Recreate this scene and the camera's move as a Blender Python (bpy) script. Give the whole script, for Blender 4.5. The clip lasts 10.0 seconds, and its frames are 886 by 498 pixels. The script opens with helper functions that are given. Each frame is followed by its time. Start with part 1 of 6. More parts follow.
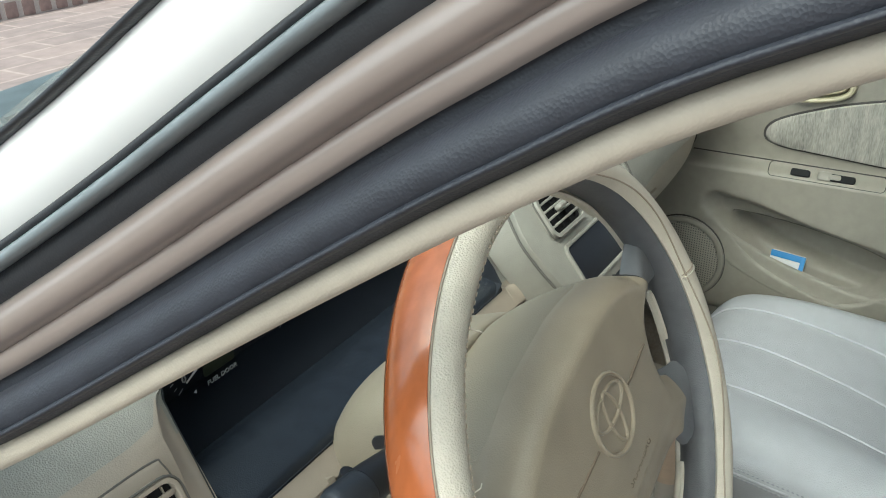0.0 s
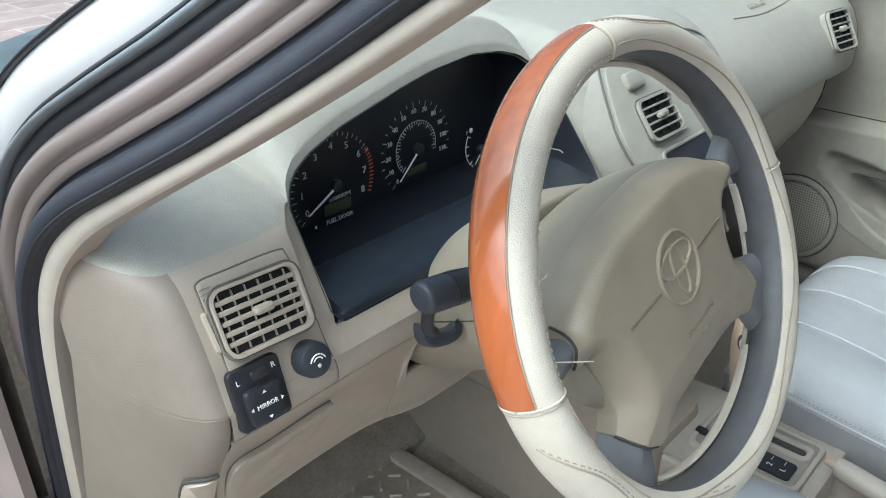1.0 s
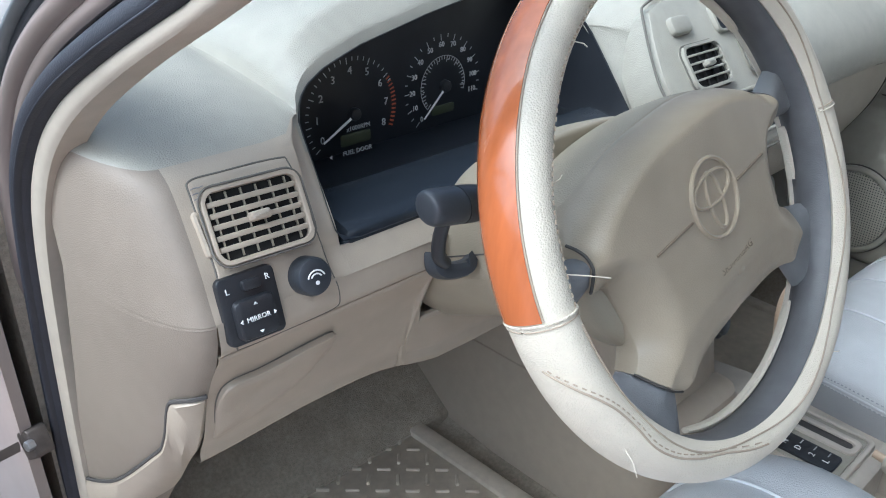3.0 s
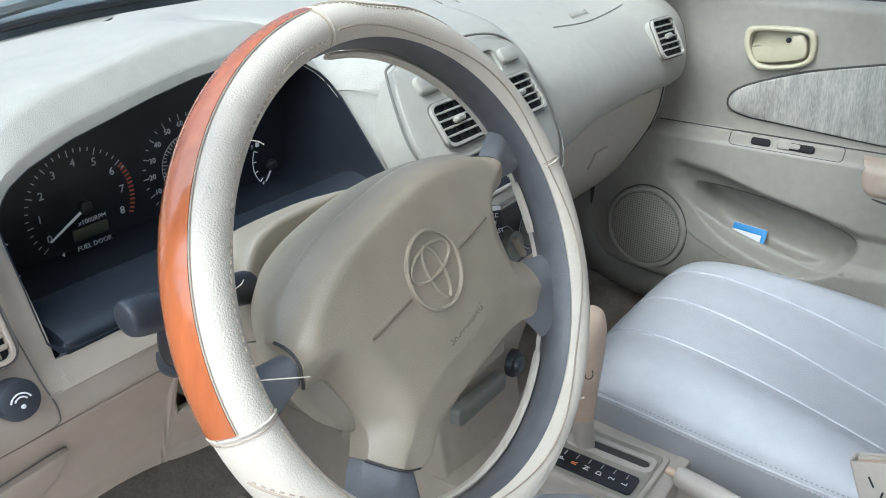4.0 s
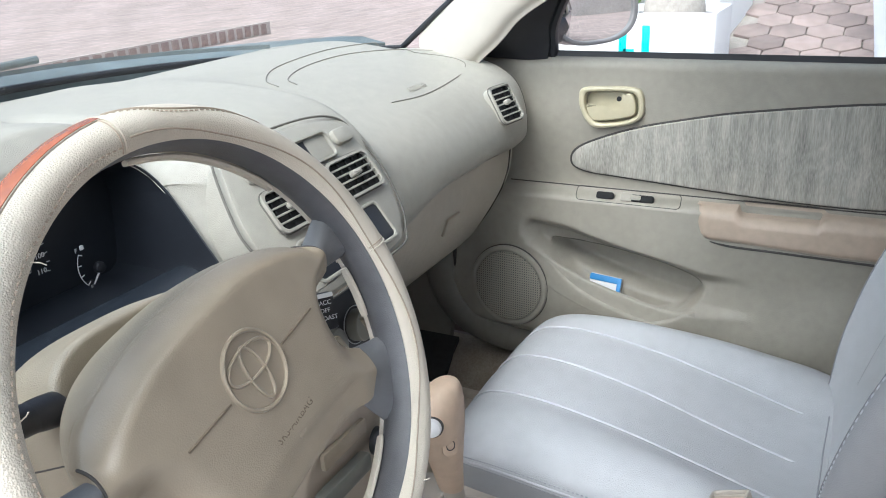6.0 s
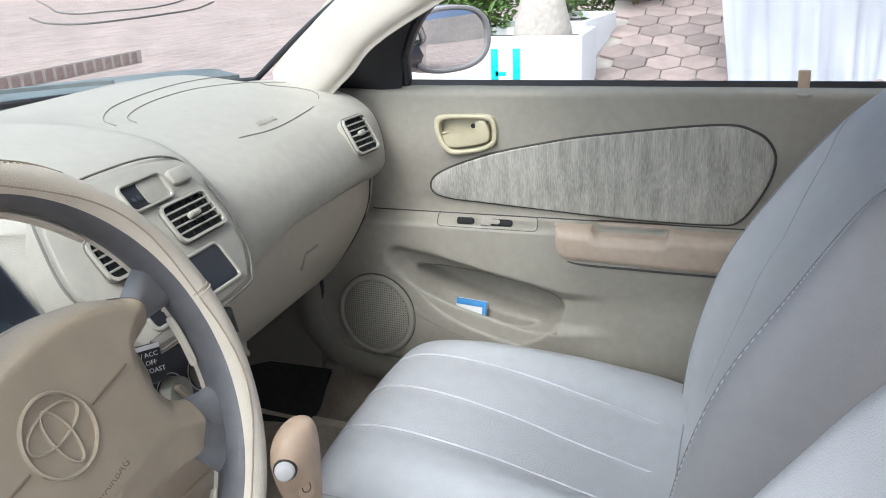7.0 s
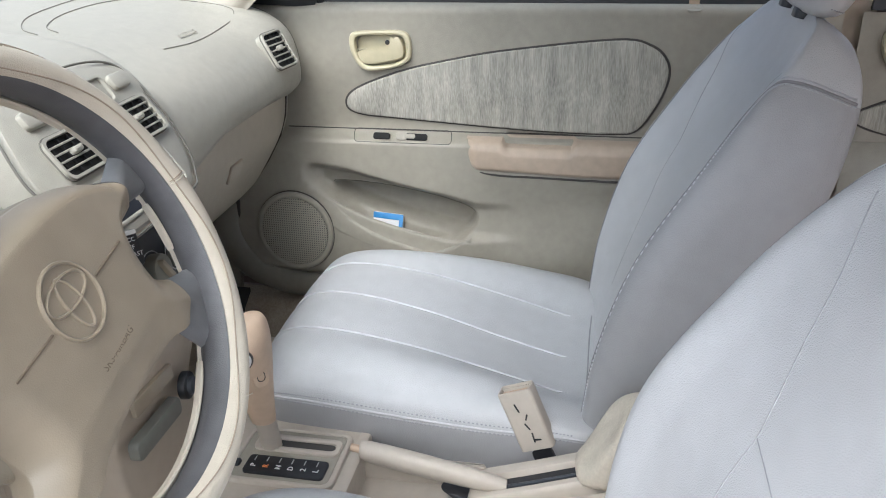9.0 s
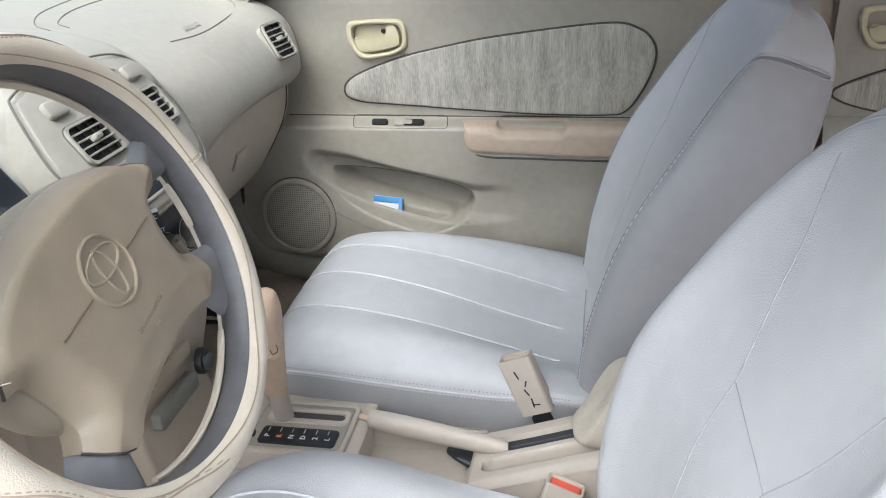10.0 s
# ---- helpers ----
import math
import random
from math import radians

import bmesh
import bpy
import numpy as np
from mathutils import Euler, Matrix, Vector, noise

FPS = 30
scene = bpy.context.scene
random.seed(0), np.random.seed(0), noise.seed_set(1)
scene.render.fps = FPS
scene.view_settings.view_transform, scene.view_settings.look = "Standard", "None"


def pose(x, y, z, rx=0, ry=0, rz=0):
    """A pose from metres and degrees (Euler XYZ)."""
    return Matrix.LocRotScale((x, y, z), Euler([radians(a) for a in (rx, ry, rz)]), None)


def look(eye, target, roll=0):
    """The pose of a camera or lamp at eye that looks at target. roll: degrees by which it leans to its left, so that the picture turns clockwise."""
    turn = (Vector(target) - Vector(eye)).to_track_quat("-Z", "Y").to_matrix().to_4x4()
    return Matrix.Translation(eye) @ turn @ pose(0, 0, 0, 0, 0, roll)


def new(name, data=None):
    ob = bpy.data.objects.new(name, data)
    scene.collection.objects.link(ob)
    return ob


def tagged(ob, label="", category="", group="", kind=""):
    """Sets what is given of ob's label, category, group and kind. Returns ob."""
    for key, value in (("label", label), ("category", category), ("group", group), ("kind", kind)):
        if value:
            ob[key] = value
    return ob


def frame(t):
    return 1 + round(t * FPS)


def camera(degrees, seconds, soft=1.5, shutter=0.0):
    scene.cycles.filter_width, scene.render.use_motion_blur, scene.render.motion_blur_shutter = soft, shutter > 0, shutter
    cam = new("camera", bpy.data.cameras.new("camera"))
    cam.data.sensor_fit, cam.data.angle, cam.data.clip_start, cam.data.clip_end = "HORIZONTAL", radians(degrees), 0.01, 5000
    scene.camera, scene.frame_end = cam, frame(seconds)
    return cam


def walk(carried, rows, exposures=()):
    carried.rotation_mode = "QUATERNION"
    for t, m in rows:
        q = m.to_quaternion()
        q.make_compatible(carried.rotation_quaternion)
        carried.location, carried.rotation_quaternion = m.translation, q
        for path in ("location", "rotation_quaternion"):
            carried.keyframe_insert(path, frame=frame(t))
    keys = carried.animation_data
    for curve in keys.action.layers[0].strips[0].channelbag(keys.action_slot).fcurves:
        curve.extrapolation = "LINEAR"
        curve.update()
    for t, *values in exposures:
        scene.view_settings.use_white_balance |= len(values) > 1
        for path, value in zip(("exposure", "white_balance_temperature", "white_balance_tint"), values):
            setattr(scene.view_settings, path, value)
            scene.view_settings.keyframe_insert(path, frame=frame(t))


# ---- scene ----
cam = camera(56.4, 10.0, 1.0)
PATH = [
    (0, (-0.808, -0.161, 1.267), (0.684, 0.822, 0.368), -2.2),
    (0.5, (-0.861, -0.236, 1.23), (0.529, 0.847, 0.283), -2.0),
    (1, (-0.893, -0.246, 1.211), (0.409, 0.952, 0.28), -0.3),
    (1.5, (-0.919, -0.24, 1.172), (0.455, 0.879, 0.244), -0.5),
    (2, (-0.902, -0.235, 1.13), (0.39, 0.99, 0.219), 1.3),
    (2.2, (-0.899, -0.24, 1.124), (0.34, 1.042, 0.216), 1.7),
    (3.3, (-0.843, -0.27, 1.137), (0.398, 1.012, 0.233), 0.2),
    (3.5, (-0.824, -0.282, 1.145), (0.481, 0.941, 0.25), 0.0),
    (4, (-0.779, -0.318, 1.163), (0.68, 0.754, 0.314), -0.9),
    (4.5, (-0.76, -0.336, 1.169), (0.778, 0.65, 0.354), -1.4),
    (5, (-0.751, -0.346, 1.177), (0.822, 0.607, 0.392), -2.0),
    (6.5, (-0.732, -0.378, 1.184), (0.972, 0.41, 0.495), -3.1),
    (7, (-0.715, -0.406, 1.19), (1.049, 0.238, 0.503), -2.9),
    (7.5, (-0.717, -0.414, 1.189), (1.07, 0.165, 0.502), -3.4),
    (8, (-0.727, -0.42, 1.192), (1.063, 0.147, 0.504), -3.2),
    (8.5, (-0.755, -0.4, 1.19), (1.045, 0.127, 0.496), -2.6),
    (9, (-0.814, -0.359, 1.17), (0.97, -0.003, 0.339), -1.3),
    (9.5, (-0.839, -0.359, 1.183), (0.941, -0.046, 0.328), -2.3),
    (10, (-0.873, -0.366, 1.176), (0.903, -0.018, 0.324), -2.6),
]
walk(cam, [(t, look(eye, target, roll)) for t, eye, target, roll in PATH], [(0.0, 0.66, 5550, -8.0), (0.5, 0.79, 5350, -6.0), (1.5, 0.87, 5080, -2.0), (2.0, 0.88, 5050, 0.0), (3.5, 1.05, 5020, 0.0), (4.5, 1.10, 5150, 0.5), (7.0, 1.12, 5400, 3.5), (10.0, 1.12, 5500, 4.0)])


# ==== world and light ====
world = bpy.data.worlds.new("sky")
world.use_nodes = True
scene.world = world
wn = world.node_tree.nodes
sky = wn.new("ShaderNodeTexSky")
sky.sky_type, sky.sun_disc = "NISHITA", False
sky.sun_elevation, sky.sun_rotation = radians(54), radians(-80)
sky.air_density, sky.dust_density, sky.ozone_density = 0.35, 8.0, 0.0
world.node_tree.links.new(sky.outputs[0], wn["Background"].inputs[0])
wn["Background"].inputs[1].default_value = 0.15
sun = new("sun", bpy.data.lights.new("sun", "SUN"))
sun.data.energy, sun.data.angle, sun.data.color = 1.25, radians(125), (1.0, 0.99, 0.97)
sun.matrix_world = look((-4.8, 0.8, 7.6), (0, 0, 0.8))


# ==== materials ====
def material(name, colour, rough=0.5, metal=0.0, vary=0.12, grain=60.0, bump=0.15, fine=900.0, coat=0.0, stain=None, stretch=(1, 1, 1), spec=0.5):
    """A surface with two scales of colour change and a fine relief."""
    m = bpy.data.materials.new(name)
    m.use_nodes = True
    nt = m.node_tree
    n, ln = nt.nodes, nt.links
    b = n["Principled BSDF"]
    b.inputs["Metallic"].default_value = metal
    b.inputs["Coat Weight"].default_value = coat
    b.inputs["Coat Roughness"].default_value = 0.08
    b.inputs["Specular IOR Level"].default_value = spec
    tc = n.new("ShaderNodeTexCoord")
    mp = n.new("ShaderNodeMapping")
    mp.inputs["Scale"].default_value = stretch
    ln.new(tc.outputs["Object"], mp.inputs[0])
    big = n.new("ShaderNodeTexNoise")
    big.inputs["Scale"].default_value = grain * 0.12
    big.inputs["Detail"].default_value = 5
    ln.new(mp.outputs[0], big.inputs["Vector"])
    small = n.new("ShaderNodeTexNoise")
    small.inputs["Scale"].default_value = grain
    small.inputs["Detail"].default_value = 4
    ln.new(mp.outputs[0], small.inputs["Vector"])
    add = n.new("ShaderNodeMath")
    add.operation = "ADD"
    ln.new(big.outputs[0], add.inputs[0])
    ln.new(small.outputs[0], add.inputs[1])
    ramp = n.new("ShaderNodeMapRange")
    ramp.inputs[1].default_value, ramp.inputs[2].default_value = 0.6, 1.4
    ln.new(add.outputs[0], ramp.inputs[0])
    mix = n.new("ShaderNodeMix")
    mix.data_type = "RGBA"
    dark = [c * (1 - vary) for c in colour]
    light = [min(1, c * (1 + vary)) for c in colour]
    if stain:
        dark = list(stain)
    mix.inputs[6].default_value = (*dark, 1)
    mix.inputs[7].default_value = (*light, 1)
    ln.new(ramp.outputs[0], mix.inputs[0])
    ln.new(mix.outputs[2], b.inputs["Base Color"])
    rr = n.new("ShaderNodeMapRange")
    rr.inputs[3].default_value, rr.inputs[4].default_value = max(0.02, rough - 0.07), min(1, rough + 0.07)
    ln.new(big.outputs[0], rr.inputs[0])
    ln.new(rr.outputs[0], b.inputs["Roughness"])
    if bump:
        vo = n.new("ShaderNodeTexVoronoi")
        vo.inputs["Scale"].default_value = fine
        ln.new(mp.outputs[0], vo.inputs["Vector"])
        bp = n.new("ShaderNodeBump")
        bp.inputs["Strength"].default_value = bump
        bp.inputs["Distance"].default_value = 0.001
        ln.new(vo.outputs["Distance"], bp.inputs["Height"])
        ln.new(bp.outputs[0], b.inputs["Normal"])
    return m


DASH = material("dash_vinyl", (0.34, 0.325, 0.272), 0.42, vary=0.10, bump=0.35)
TRIM = material("beige_plastic", (0.40, 0.342, 0.265), 0.44, vary=0.07, bump=0.15)
DOORM = material("door_vinyl", (0.325, 0.304, 0.25), 0.43, vary=0.10, bump=0.35)
PILLAR = material("pale_pillar_plastic", (0.40, 0.37, 0.31), 0.5, vary=0.06, grain=30, bump=0.25)
# trim plastic darkened: the shade on the dash end is in this colour
ENDP = material("shaded_end_plastic", (0.235, 0.197, 0.155), 0.5, vary=0.08, bump=0.2)
PALE = material("yellowed_plastic", (0.50, 0.455, 0.305), 0.38, vary=0.10, bump=0.05)
ARMW = material("tan_armrest_vinyl", (0.46, 0.375, 0.285), 0.45, vary=0.12, bump=0.15)
WARM = material("worn_armrest_vinyl", (0.55, 0.42, 0.30), 0.5, vary=0.12, bump=0.15)
BACKM = material("olive_tan_plastic", (0.285, 0.25, 0.185), 0.45, vary=0.12, grain=30, bump=0.25)
HUB = material("airbag_vinyl", (0.310, 0.262, 0.190), 0.32, vary=0.14, grain=30, bump=0.15)
CREAM = material("cream_leather_cover", (0.58, 0.53, 0.43), 0.48, vary=0.08, bump=0.45, fine=800)
WOOD = material("orange_wood_laminate", (0.37, 0.108, 0.032), 0.25, vary=0.25, grain=120, bump=0.0, coat=0.6, stretch=(1, 1, 0.15))
SPOKE = material("grey_rubbered_plastic", (0.10, 0.101, 0.105), 0.42, vary=0.25, bump=0.2)
SEAT = material("grey_leatherette", (0.485, 0.492, 0.498), 0.33, vary=0.07, grain=40, bump=0.4, fine=700)
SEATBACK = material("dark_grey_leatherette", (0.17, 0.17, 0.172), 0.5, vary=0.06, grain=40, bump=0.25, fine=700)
THREAD = material("pale_thread", (0.55, 0.55, 0.54), 0.7, bump=0)
SEAM = material("seam_shadow", (0.22, 0.22, 0.23), 0.7, bump=0)
BLACK = material("black_plastic", (0.018, 0.019, 0.022), 0.4, vary=0.2, bump=0.1)
SHELF = material("satin_black_shelf", (0.016, 0.020, 0.026), 0.24, vary=0.15, bump=0.12)
CLUSTER = material("black_cluster_face", (0.012, 0.014, 0.018), 0.35, vary=0.2, bump=0)
RUBBER = material("weatherstrip_rubber", (0.022, 0.024, 0.032), 0.55, vary=0.25, grain=90, bump=0.2)
PAINT = material("brown_beige_car_paint", (0.215, 0.176, 0.155), 0.3, vary=0.05, bump=0.0, coat=0.8)
CARPET = material("tan_carpet", (0.33, 0.285, 0.22), 0.95, vary=0.3, grain=200, bump=0.8, fine=600)
MAT = material("dusty_ribbed_floor_mat", (0.52, 0.455, 0.36), 0.42, vary=0.2, grain=60, bump=0.2)
WHITE = material("white_print", (0.75, 0.75, 0.73), 0.5, vary=0.03, bump=0)
PRINT = material("dull_white_print", (0.42, 0.42, 0.41), 0.5, vary=0.03, bump=0)
REDP = material("dull_red_print", (0.42, 0.09, 0.04), 0.5, vary=0.03, bump=0)
ORANGE = material("orange_print", (0.8, 0.25, 0.08), 0.5, vary=0.03, bump=0)
# near-black that holds the deep footwell shade in its colour
SHADEBLACK = material("footwell_shade_black", (0.035, 0.034, 0.032), 0.95, vary=0.3, grain=90, bump=0.6)
HEADLINER = material("headliner_cloth", (0.55, 0.52, 0.46), 0.9, vary=0.05, bump=0.3)
VELOUR = material("beige_velour", (0.60, 0.55, 0.45), 0.95, vary=0.12, grain=250, bump=0.8, fine=900)
GROOVE = material("groove_shadow", (0.06, 0.055, 0.05), 0.8, bump=0)
CONSOLE = material("pale_beige_console_plastic", (0.47, 0.425, 0.36), 0.42, vary=0.08, bump=0.12)
SPOKE2 = material("faded_grey_spoke", (0.165, 0.168, 0.174), 0.45, vary=0.15, grain=50, bump=0.2)
DARK = material("matt_black_recess", (0.012, 0.012, 0.012), 0.9, bump=0)
ASH = material("grey_green_plastic", (0.17, 0.17, 0.145), 0.45, bump=0.1)
KNOB = material("dark_blue_grey_plastic", (0.032, 0.036, 0.043), 0.38, bump=0.1)
FABRIC = material("grey_striped_velour", (0.40, 0.385, 0.33), 0.9, vary=0.45, grain=480, bump=0.5, fine=1100, stretch=(1, 1, 0.10))
STEEL = material("galvanised_steel", (0.45, 0.45, 0.46), 0.4, metal=0.9, vary=0.2, bump=0.1)


def glass_material(name, tint=(1, 1, 1), gloss=0.05):
    m = bpy.data.materials.new(name)
    m.use_nodes = True
    n, ln = m.node_tree.nodes, m.node_tree.links
    n.remove(n["Principled BSDF"])
    clear, shine, mix = n.new("ShaderNodeBsdfTransparent"), n.new("ShaderNodeBsdfGlossy"), n.new("ShaderNodeMixShader")
    clear.inputs[0].default_value = (*tint, 1)
    shine.inputs["Roughness"].default_value = 0.03
    mix.inputs[0].default_value = gloss
    ln.new(clear.outputs[0], mix.inputs[1])
    ln.new(shine.outputs[0], mix.inputs[2])
    ln.new(mix.outputs[0], n["Material Output"].inputs[0])
    return m


GLASS = glass_material("window_glass", (0.96, 0.98, 0.97))


def dusty_glass(name, dust=0.06):
    """Clear glass under a thin uneven film of pale dust."""
    m = glass_material(name, (0.96, 0.98, 0.97))
    n, ln = m.node_tree.nodes, m.node_tree.links
    film, over = n.new("ShaderNodeBsdfDiffuse"), n.new("ShaderNodeMixShader")
    film.inputs[0].default_value = (0.55, 0.52, 0.47, 1)
    tex, ramp, co = n.new("ShaderNodeTexNoise"), n.new("ShaderNodeMapRange"), n.new("ShaderNodeTexCoord")
    tex.inputs["Scale"].default_value, tex.inputs["Detail"].default_value = 14, 6
    ramp.inputs["From Min"].default_value, ramp.inputs["From Max"].default_value = 0.3, 0.75
    ramp.inputs["To Min"].default_value, ramp.inputs["To Max"].default_value = dust * 0.4, dust * 1.9
    old = n["Material Output"].inputs[0].links[0].from_socket
    ln.new(co.outputs["Object"], tex.inputs["Vector"])
    ln.new(tex.outputs[0], ramp.inputs[0])
    ln.new(ramp.outputs[0], over.inputs[0])
    ln.new(old, over.inputs[1])
    ln.new(film.outputs[0], over.inputs[2])
    ln.new(over.outputs[0], n["Material Output"].inputs[0])
    return m


SCREEN = dusty_glass("dusty_windscreen_glass", .11)


# ==== mesh tools ====
V = Vector


def mesh_object(name, bm, mat, parent=None, label="", sharp=40):
    bmesh.ops.recalc_face_normals(bm, faces=bm.faces)
    me = bpy.data.meshes.new(name)
    bm.to_mesh(me)
    bm.free()
    for p in me.polygons:
        p.use_smooth = True
    if sharp:
        me.set_sharp_from_angle(angle=radians(sharp))
    if mat:
        me.materials.append(mat)
    ob = new(name, me)
    if parent:
        ob.parent = parent
    if label:
        ob["label"] = label
    return ob


def part(name, bm, mat, parent, label="", sharp=40):
    return mesh_object(name, bm, mat, parent, label, sharp)


def thing(name, label, category, group="", kind="", at=(0, 0, 0)):
    """An Empty that carries parts; parts keep world coordinates."""
    ob = new(name)
    ob.empty_display_size = 0.05
    return tagged(ob, label, category, group, kind)


def cr(p, t, closed=False):
    """Catmull-Rom through the points p at t = 0..len(p)-1."""
    k = len(p)
    i = int(math.floor(t))
    if closed:
        a, b, c, d = (p[(i + j) % k] for j in (-1, 0, 1, 2))
    else:
        i = max(0, min(k - 2, i))
        b, c = p[i], p[i + 1]
        a = p[i - 1] if i > 0 else b * 2 - c
        d = p[i + 2] if i + 2 < k else c * 2 - b
    f = t - i if not closed else t - math.floor(t)
    return 0.5 * (2 * b + (c - a) * f + (2 * a - 5 * b + 4 * c - d) * f * f + (3 * b - a - 3 * c + d) * f ** 3)


def smooth_line(p, n, closed=False):
    p = [V(q) for q in p]
    k = len(p) if closed else len(p) - 1
    return [cr(p, i * k / n, closed) for i in range(n if closed else n + 1)]


def grid_bm(rows, closed_u=False, closed_v=False, skip=None, bm=None):
    """Faces between rows of points."""
    bm = bm or bmesh.new()
    vs = [[bm.verts.new(q) for q in r] for r in rows]
    nr, nc = len(vs), len(vs[0])
    for i in range(nr if closed_v else nr - 1):
        for j in range(nc if closed_u else nc - 1):
            if skip and skip(i, j):
                continue
            bm.faces.new((vs[i][j], vs[i][(j + 1) % nc], vs[(i + 1) % nr][(j + 1) % nc], vs[(i + 1) % nr][j]))
    return bm, vs


def loft(sections, nu, nv, closed=False, caps=False, bm=None):
    """Smooth skin over sections (lists of points), each closed or open."""
    secs = [smooth_line(s, nu, closed) for s in sections]
    rows = []
    for i in range(nv + 1):
        t = i * (len(secs) - 1) / nv
        rows.append([cr([s[j] for s in secs], t) for j in range(len(secs[0]))])
    bm, vs = grid_bm(rows, closed_u=closed, bm=bm)
    if caps:
        bm.faces.new(vs[0])
        bm.faces.new(list(reversed(vs[-1])))
    return bm


def sweep(profile, path, normal=None, closed_profile=True, closed_path=False, caps=True, bm=None, scale=None):
    """A flat profile (a, b) carried along a path; a lies along side, b along normal."""
    path = [V(p) for p in path]
    rows = []
    k = len(path)
    for i, p in enumerate(path):
        if closed_path:
            tan = (path[(i + 1) % k] - path[i - 1]).normalized()
        else:
            tan = (path[min(i + 1, k - 1)] - path[max(i - 1, 0)]).normalized()
        nn = V(normal[i]) if isinstance(normal, list) else V(normal or (0, 0, 1))
        side = tan.cross(nn)
        side = side.normalized() if side.length > 1e-6 else V((1, 0, 0))
        up = side.cross(tan).normalized()
        s = scale[i] if scale else 1.0
        rows.append([p + side * a * s + up * b * s for a, b in profile])
    bm, vs = grid_bm(rows, closed_u=closed_profile, closed_v=closed_path, bm=bm)
    if caps and closed_profile and not closed_path:
        bm.faces.new(list(reversed(vs[0])))
        bm.faces.new(vs[-1])
    return bm


def circle(r, n=10, ry=None):
    return [(r * math.cos(2 * math.pi * i / n), (ry or r) * math.sin(2 * math.pi * i / n)) for i in range(n)]


def tube(path, r, n=8, bm=None, normal=(0, 0, 1)):
    return sweep(circle(r, n), path, normal, bm=bm)


def rounded(w, h, r, n=5):
    """Outline of a rounded rectangle centred on 0."""
    out = []
    for cx, cy, a0 in ((w / 2 - r, h / 2 - r, 0), (-w / 2 + r, h / 2 - r, 90), (-w / 2 + r, -h / 2 + r, 180), (w / 2 - r, -h / 2 + r, 270)):
        for i in range(n + 1):
            a = radians(a0 + 90 * i / n)
            out.append((cx + r * math.cos(a), cy + r * math.sin(a)))
    return out


def plate(outline, m, thick, bevel=0.002, bm=None, hole=None):
    """A flat piece with a rounded front edge: outline in x, y of the pose m, front at z = 0, back at -thick. hole: an inner outline of as many points."""
    bm = bm or bmesh.new()
    cx = sum(a for a, b in outline) / len(outline)
    cy = sum(b for a, b in outline) / len(outline)

    def ring(out, inset, z, sign=1):
        res = []
        k = len(out)
        for i, (a, b) in enumerate(out):
            pa, na = V(out[i - 1]), V(out[(i + 1) % k])
            t = na - pa
            nrm = V((t.y, -t.x))
            nrm = nrm.normalized() if nrm.length > 0 else V((0, 0))
            if nrm.dot(V((a - cx, b - cy))) < 0:
                nrm = -nrm
            res.append(m @ V((a - sign * nrm.x * inset, b - sign * nrm.y * inset, z)))
        return res
    rings = [ring(outline, 0, -thick), ring(outline, 0, -bevel), ring(outline, bevel * 0.3, -bevel * 0.3), ring(outline, bevel, 0)]
    if hole:
        rings += [ring(hole, bevel, 0, -1), ring(hole, bevel * 0.3, -bevel * 0.3, -1), ring(hole, 0, -bevel), ring(hole, 0, -thick)]
    bm, vs = grid_bm(rings, closed_u=True, closed_v=bool(hole), bm=bm)
    if not hole:
        bm.faces.new(vs[-1])
        bm.faces.new(list(reversed(vs[0])))
    return bm


def facing(p, normal, up=(0, 0, 1)):
    """A pose at p whose z is the normal and whose y is up."""
    z = V(normal).normalized()
    x = V(up).cross(z).normalized()
    y = z.cross(x)
    m = Matrix((x, y, z)).transposed().to_4x4()
    m.translation = V(p)
    return m


def smoothstep(a, b, x):
    t = max(0.0, min(1.0, (x - a) / (b - a)))
    return t * t * (3 - 2 * t)


def strokes(text, m, size, mat, parent, name="lettering", depth=0.0004):
    """Raised print with the built-in font, as a mesh."""
    cu = bpy.data.curves.new(name, "FONT")
    cu.body, cu.size, cu.align_x, cu.align_y, cu.extrude = text, size, "CENTER", "CENTER", depth
    cu.resolution_u = 2
    tmp = bpy.data.objects.new(name, cu)
    me = bpy.data.meshes.new_from_object(tmp)
    bpy.data.objects.remove(tmp)
    me.transform(m)
    me.materials.append(mat)
    ob = new(name, me)
    ob.parent = parent
    return ob


# ==== ground and surroundings ====
def ground():
    bm = bmesh.new()
    bmesh.ops.create_grid(bm, x_segments=1, y_segments=1, size=300)
    return tagged(mesh_object("ground", bm, PAVING), "grey-brown concrete paving round the car", "paving", kind="structure")


LID = material("warm_beige_lid_plastic", (0.43, 0.387, 0.312), 0.45, vary=0.08, bump=0.3)
DRIP = material("satin_grey_moulding", (0.16, 0.18, 0.19), 0.3, vary=0.2, bump=0)
# near-white colour that paints the bright reflection on the outer pillar
GLARE = material("white_reflection_gloss", (0.64, 0.63, 0.61), 0.2, vary=0.03, bump=0, coat=0.8)
COWL = material("dusty_grey_plastic", (0.11, 0.135, 0.14), 0.6, vary=0.4, grain=25, bump=0.2)
PAVING = material("paving_concrete", (0.30, 0.24, 0.215), 0.8, vary=0.25, grain=8, bump=0.4, fine=120)
pn = PAVING.node_tree
bt = pn.nodes.new("ShaderNodeTexBrick")
bt.inputs["Scale"].default_value = 1.0
bt.inputs["Brick Width"].default_value, bt.inputs["Row Height"].default_value, bt.inputs["Mortar Size"].default_value = 0.60, 0.30, 0.014
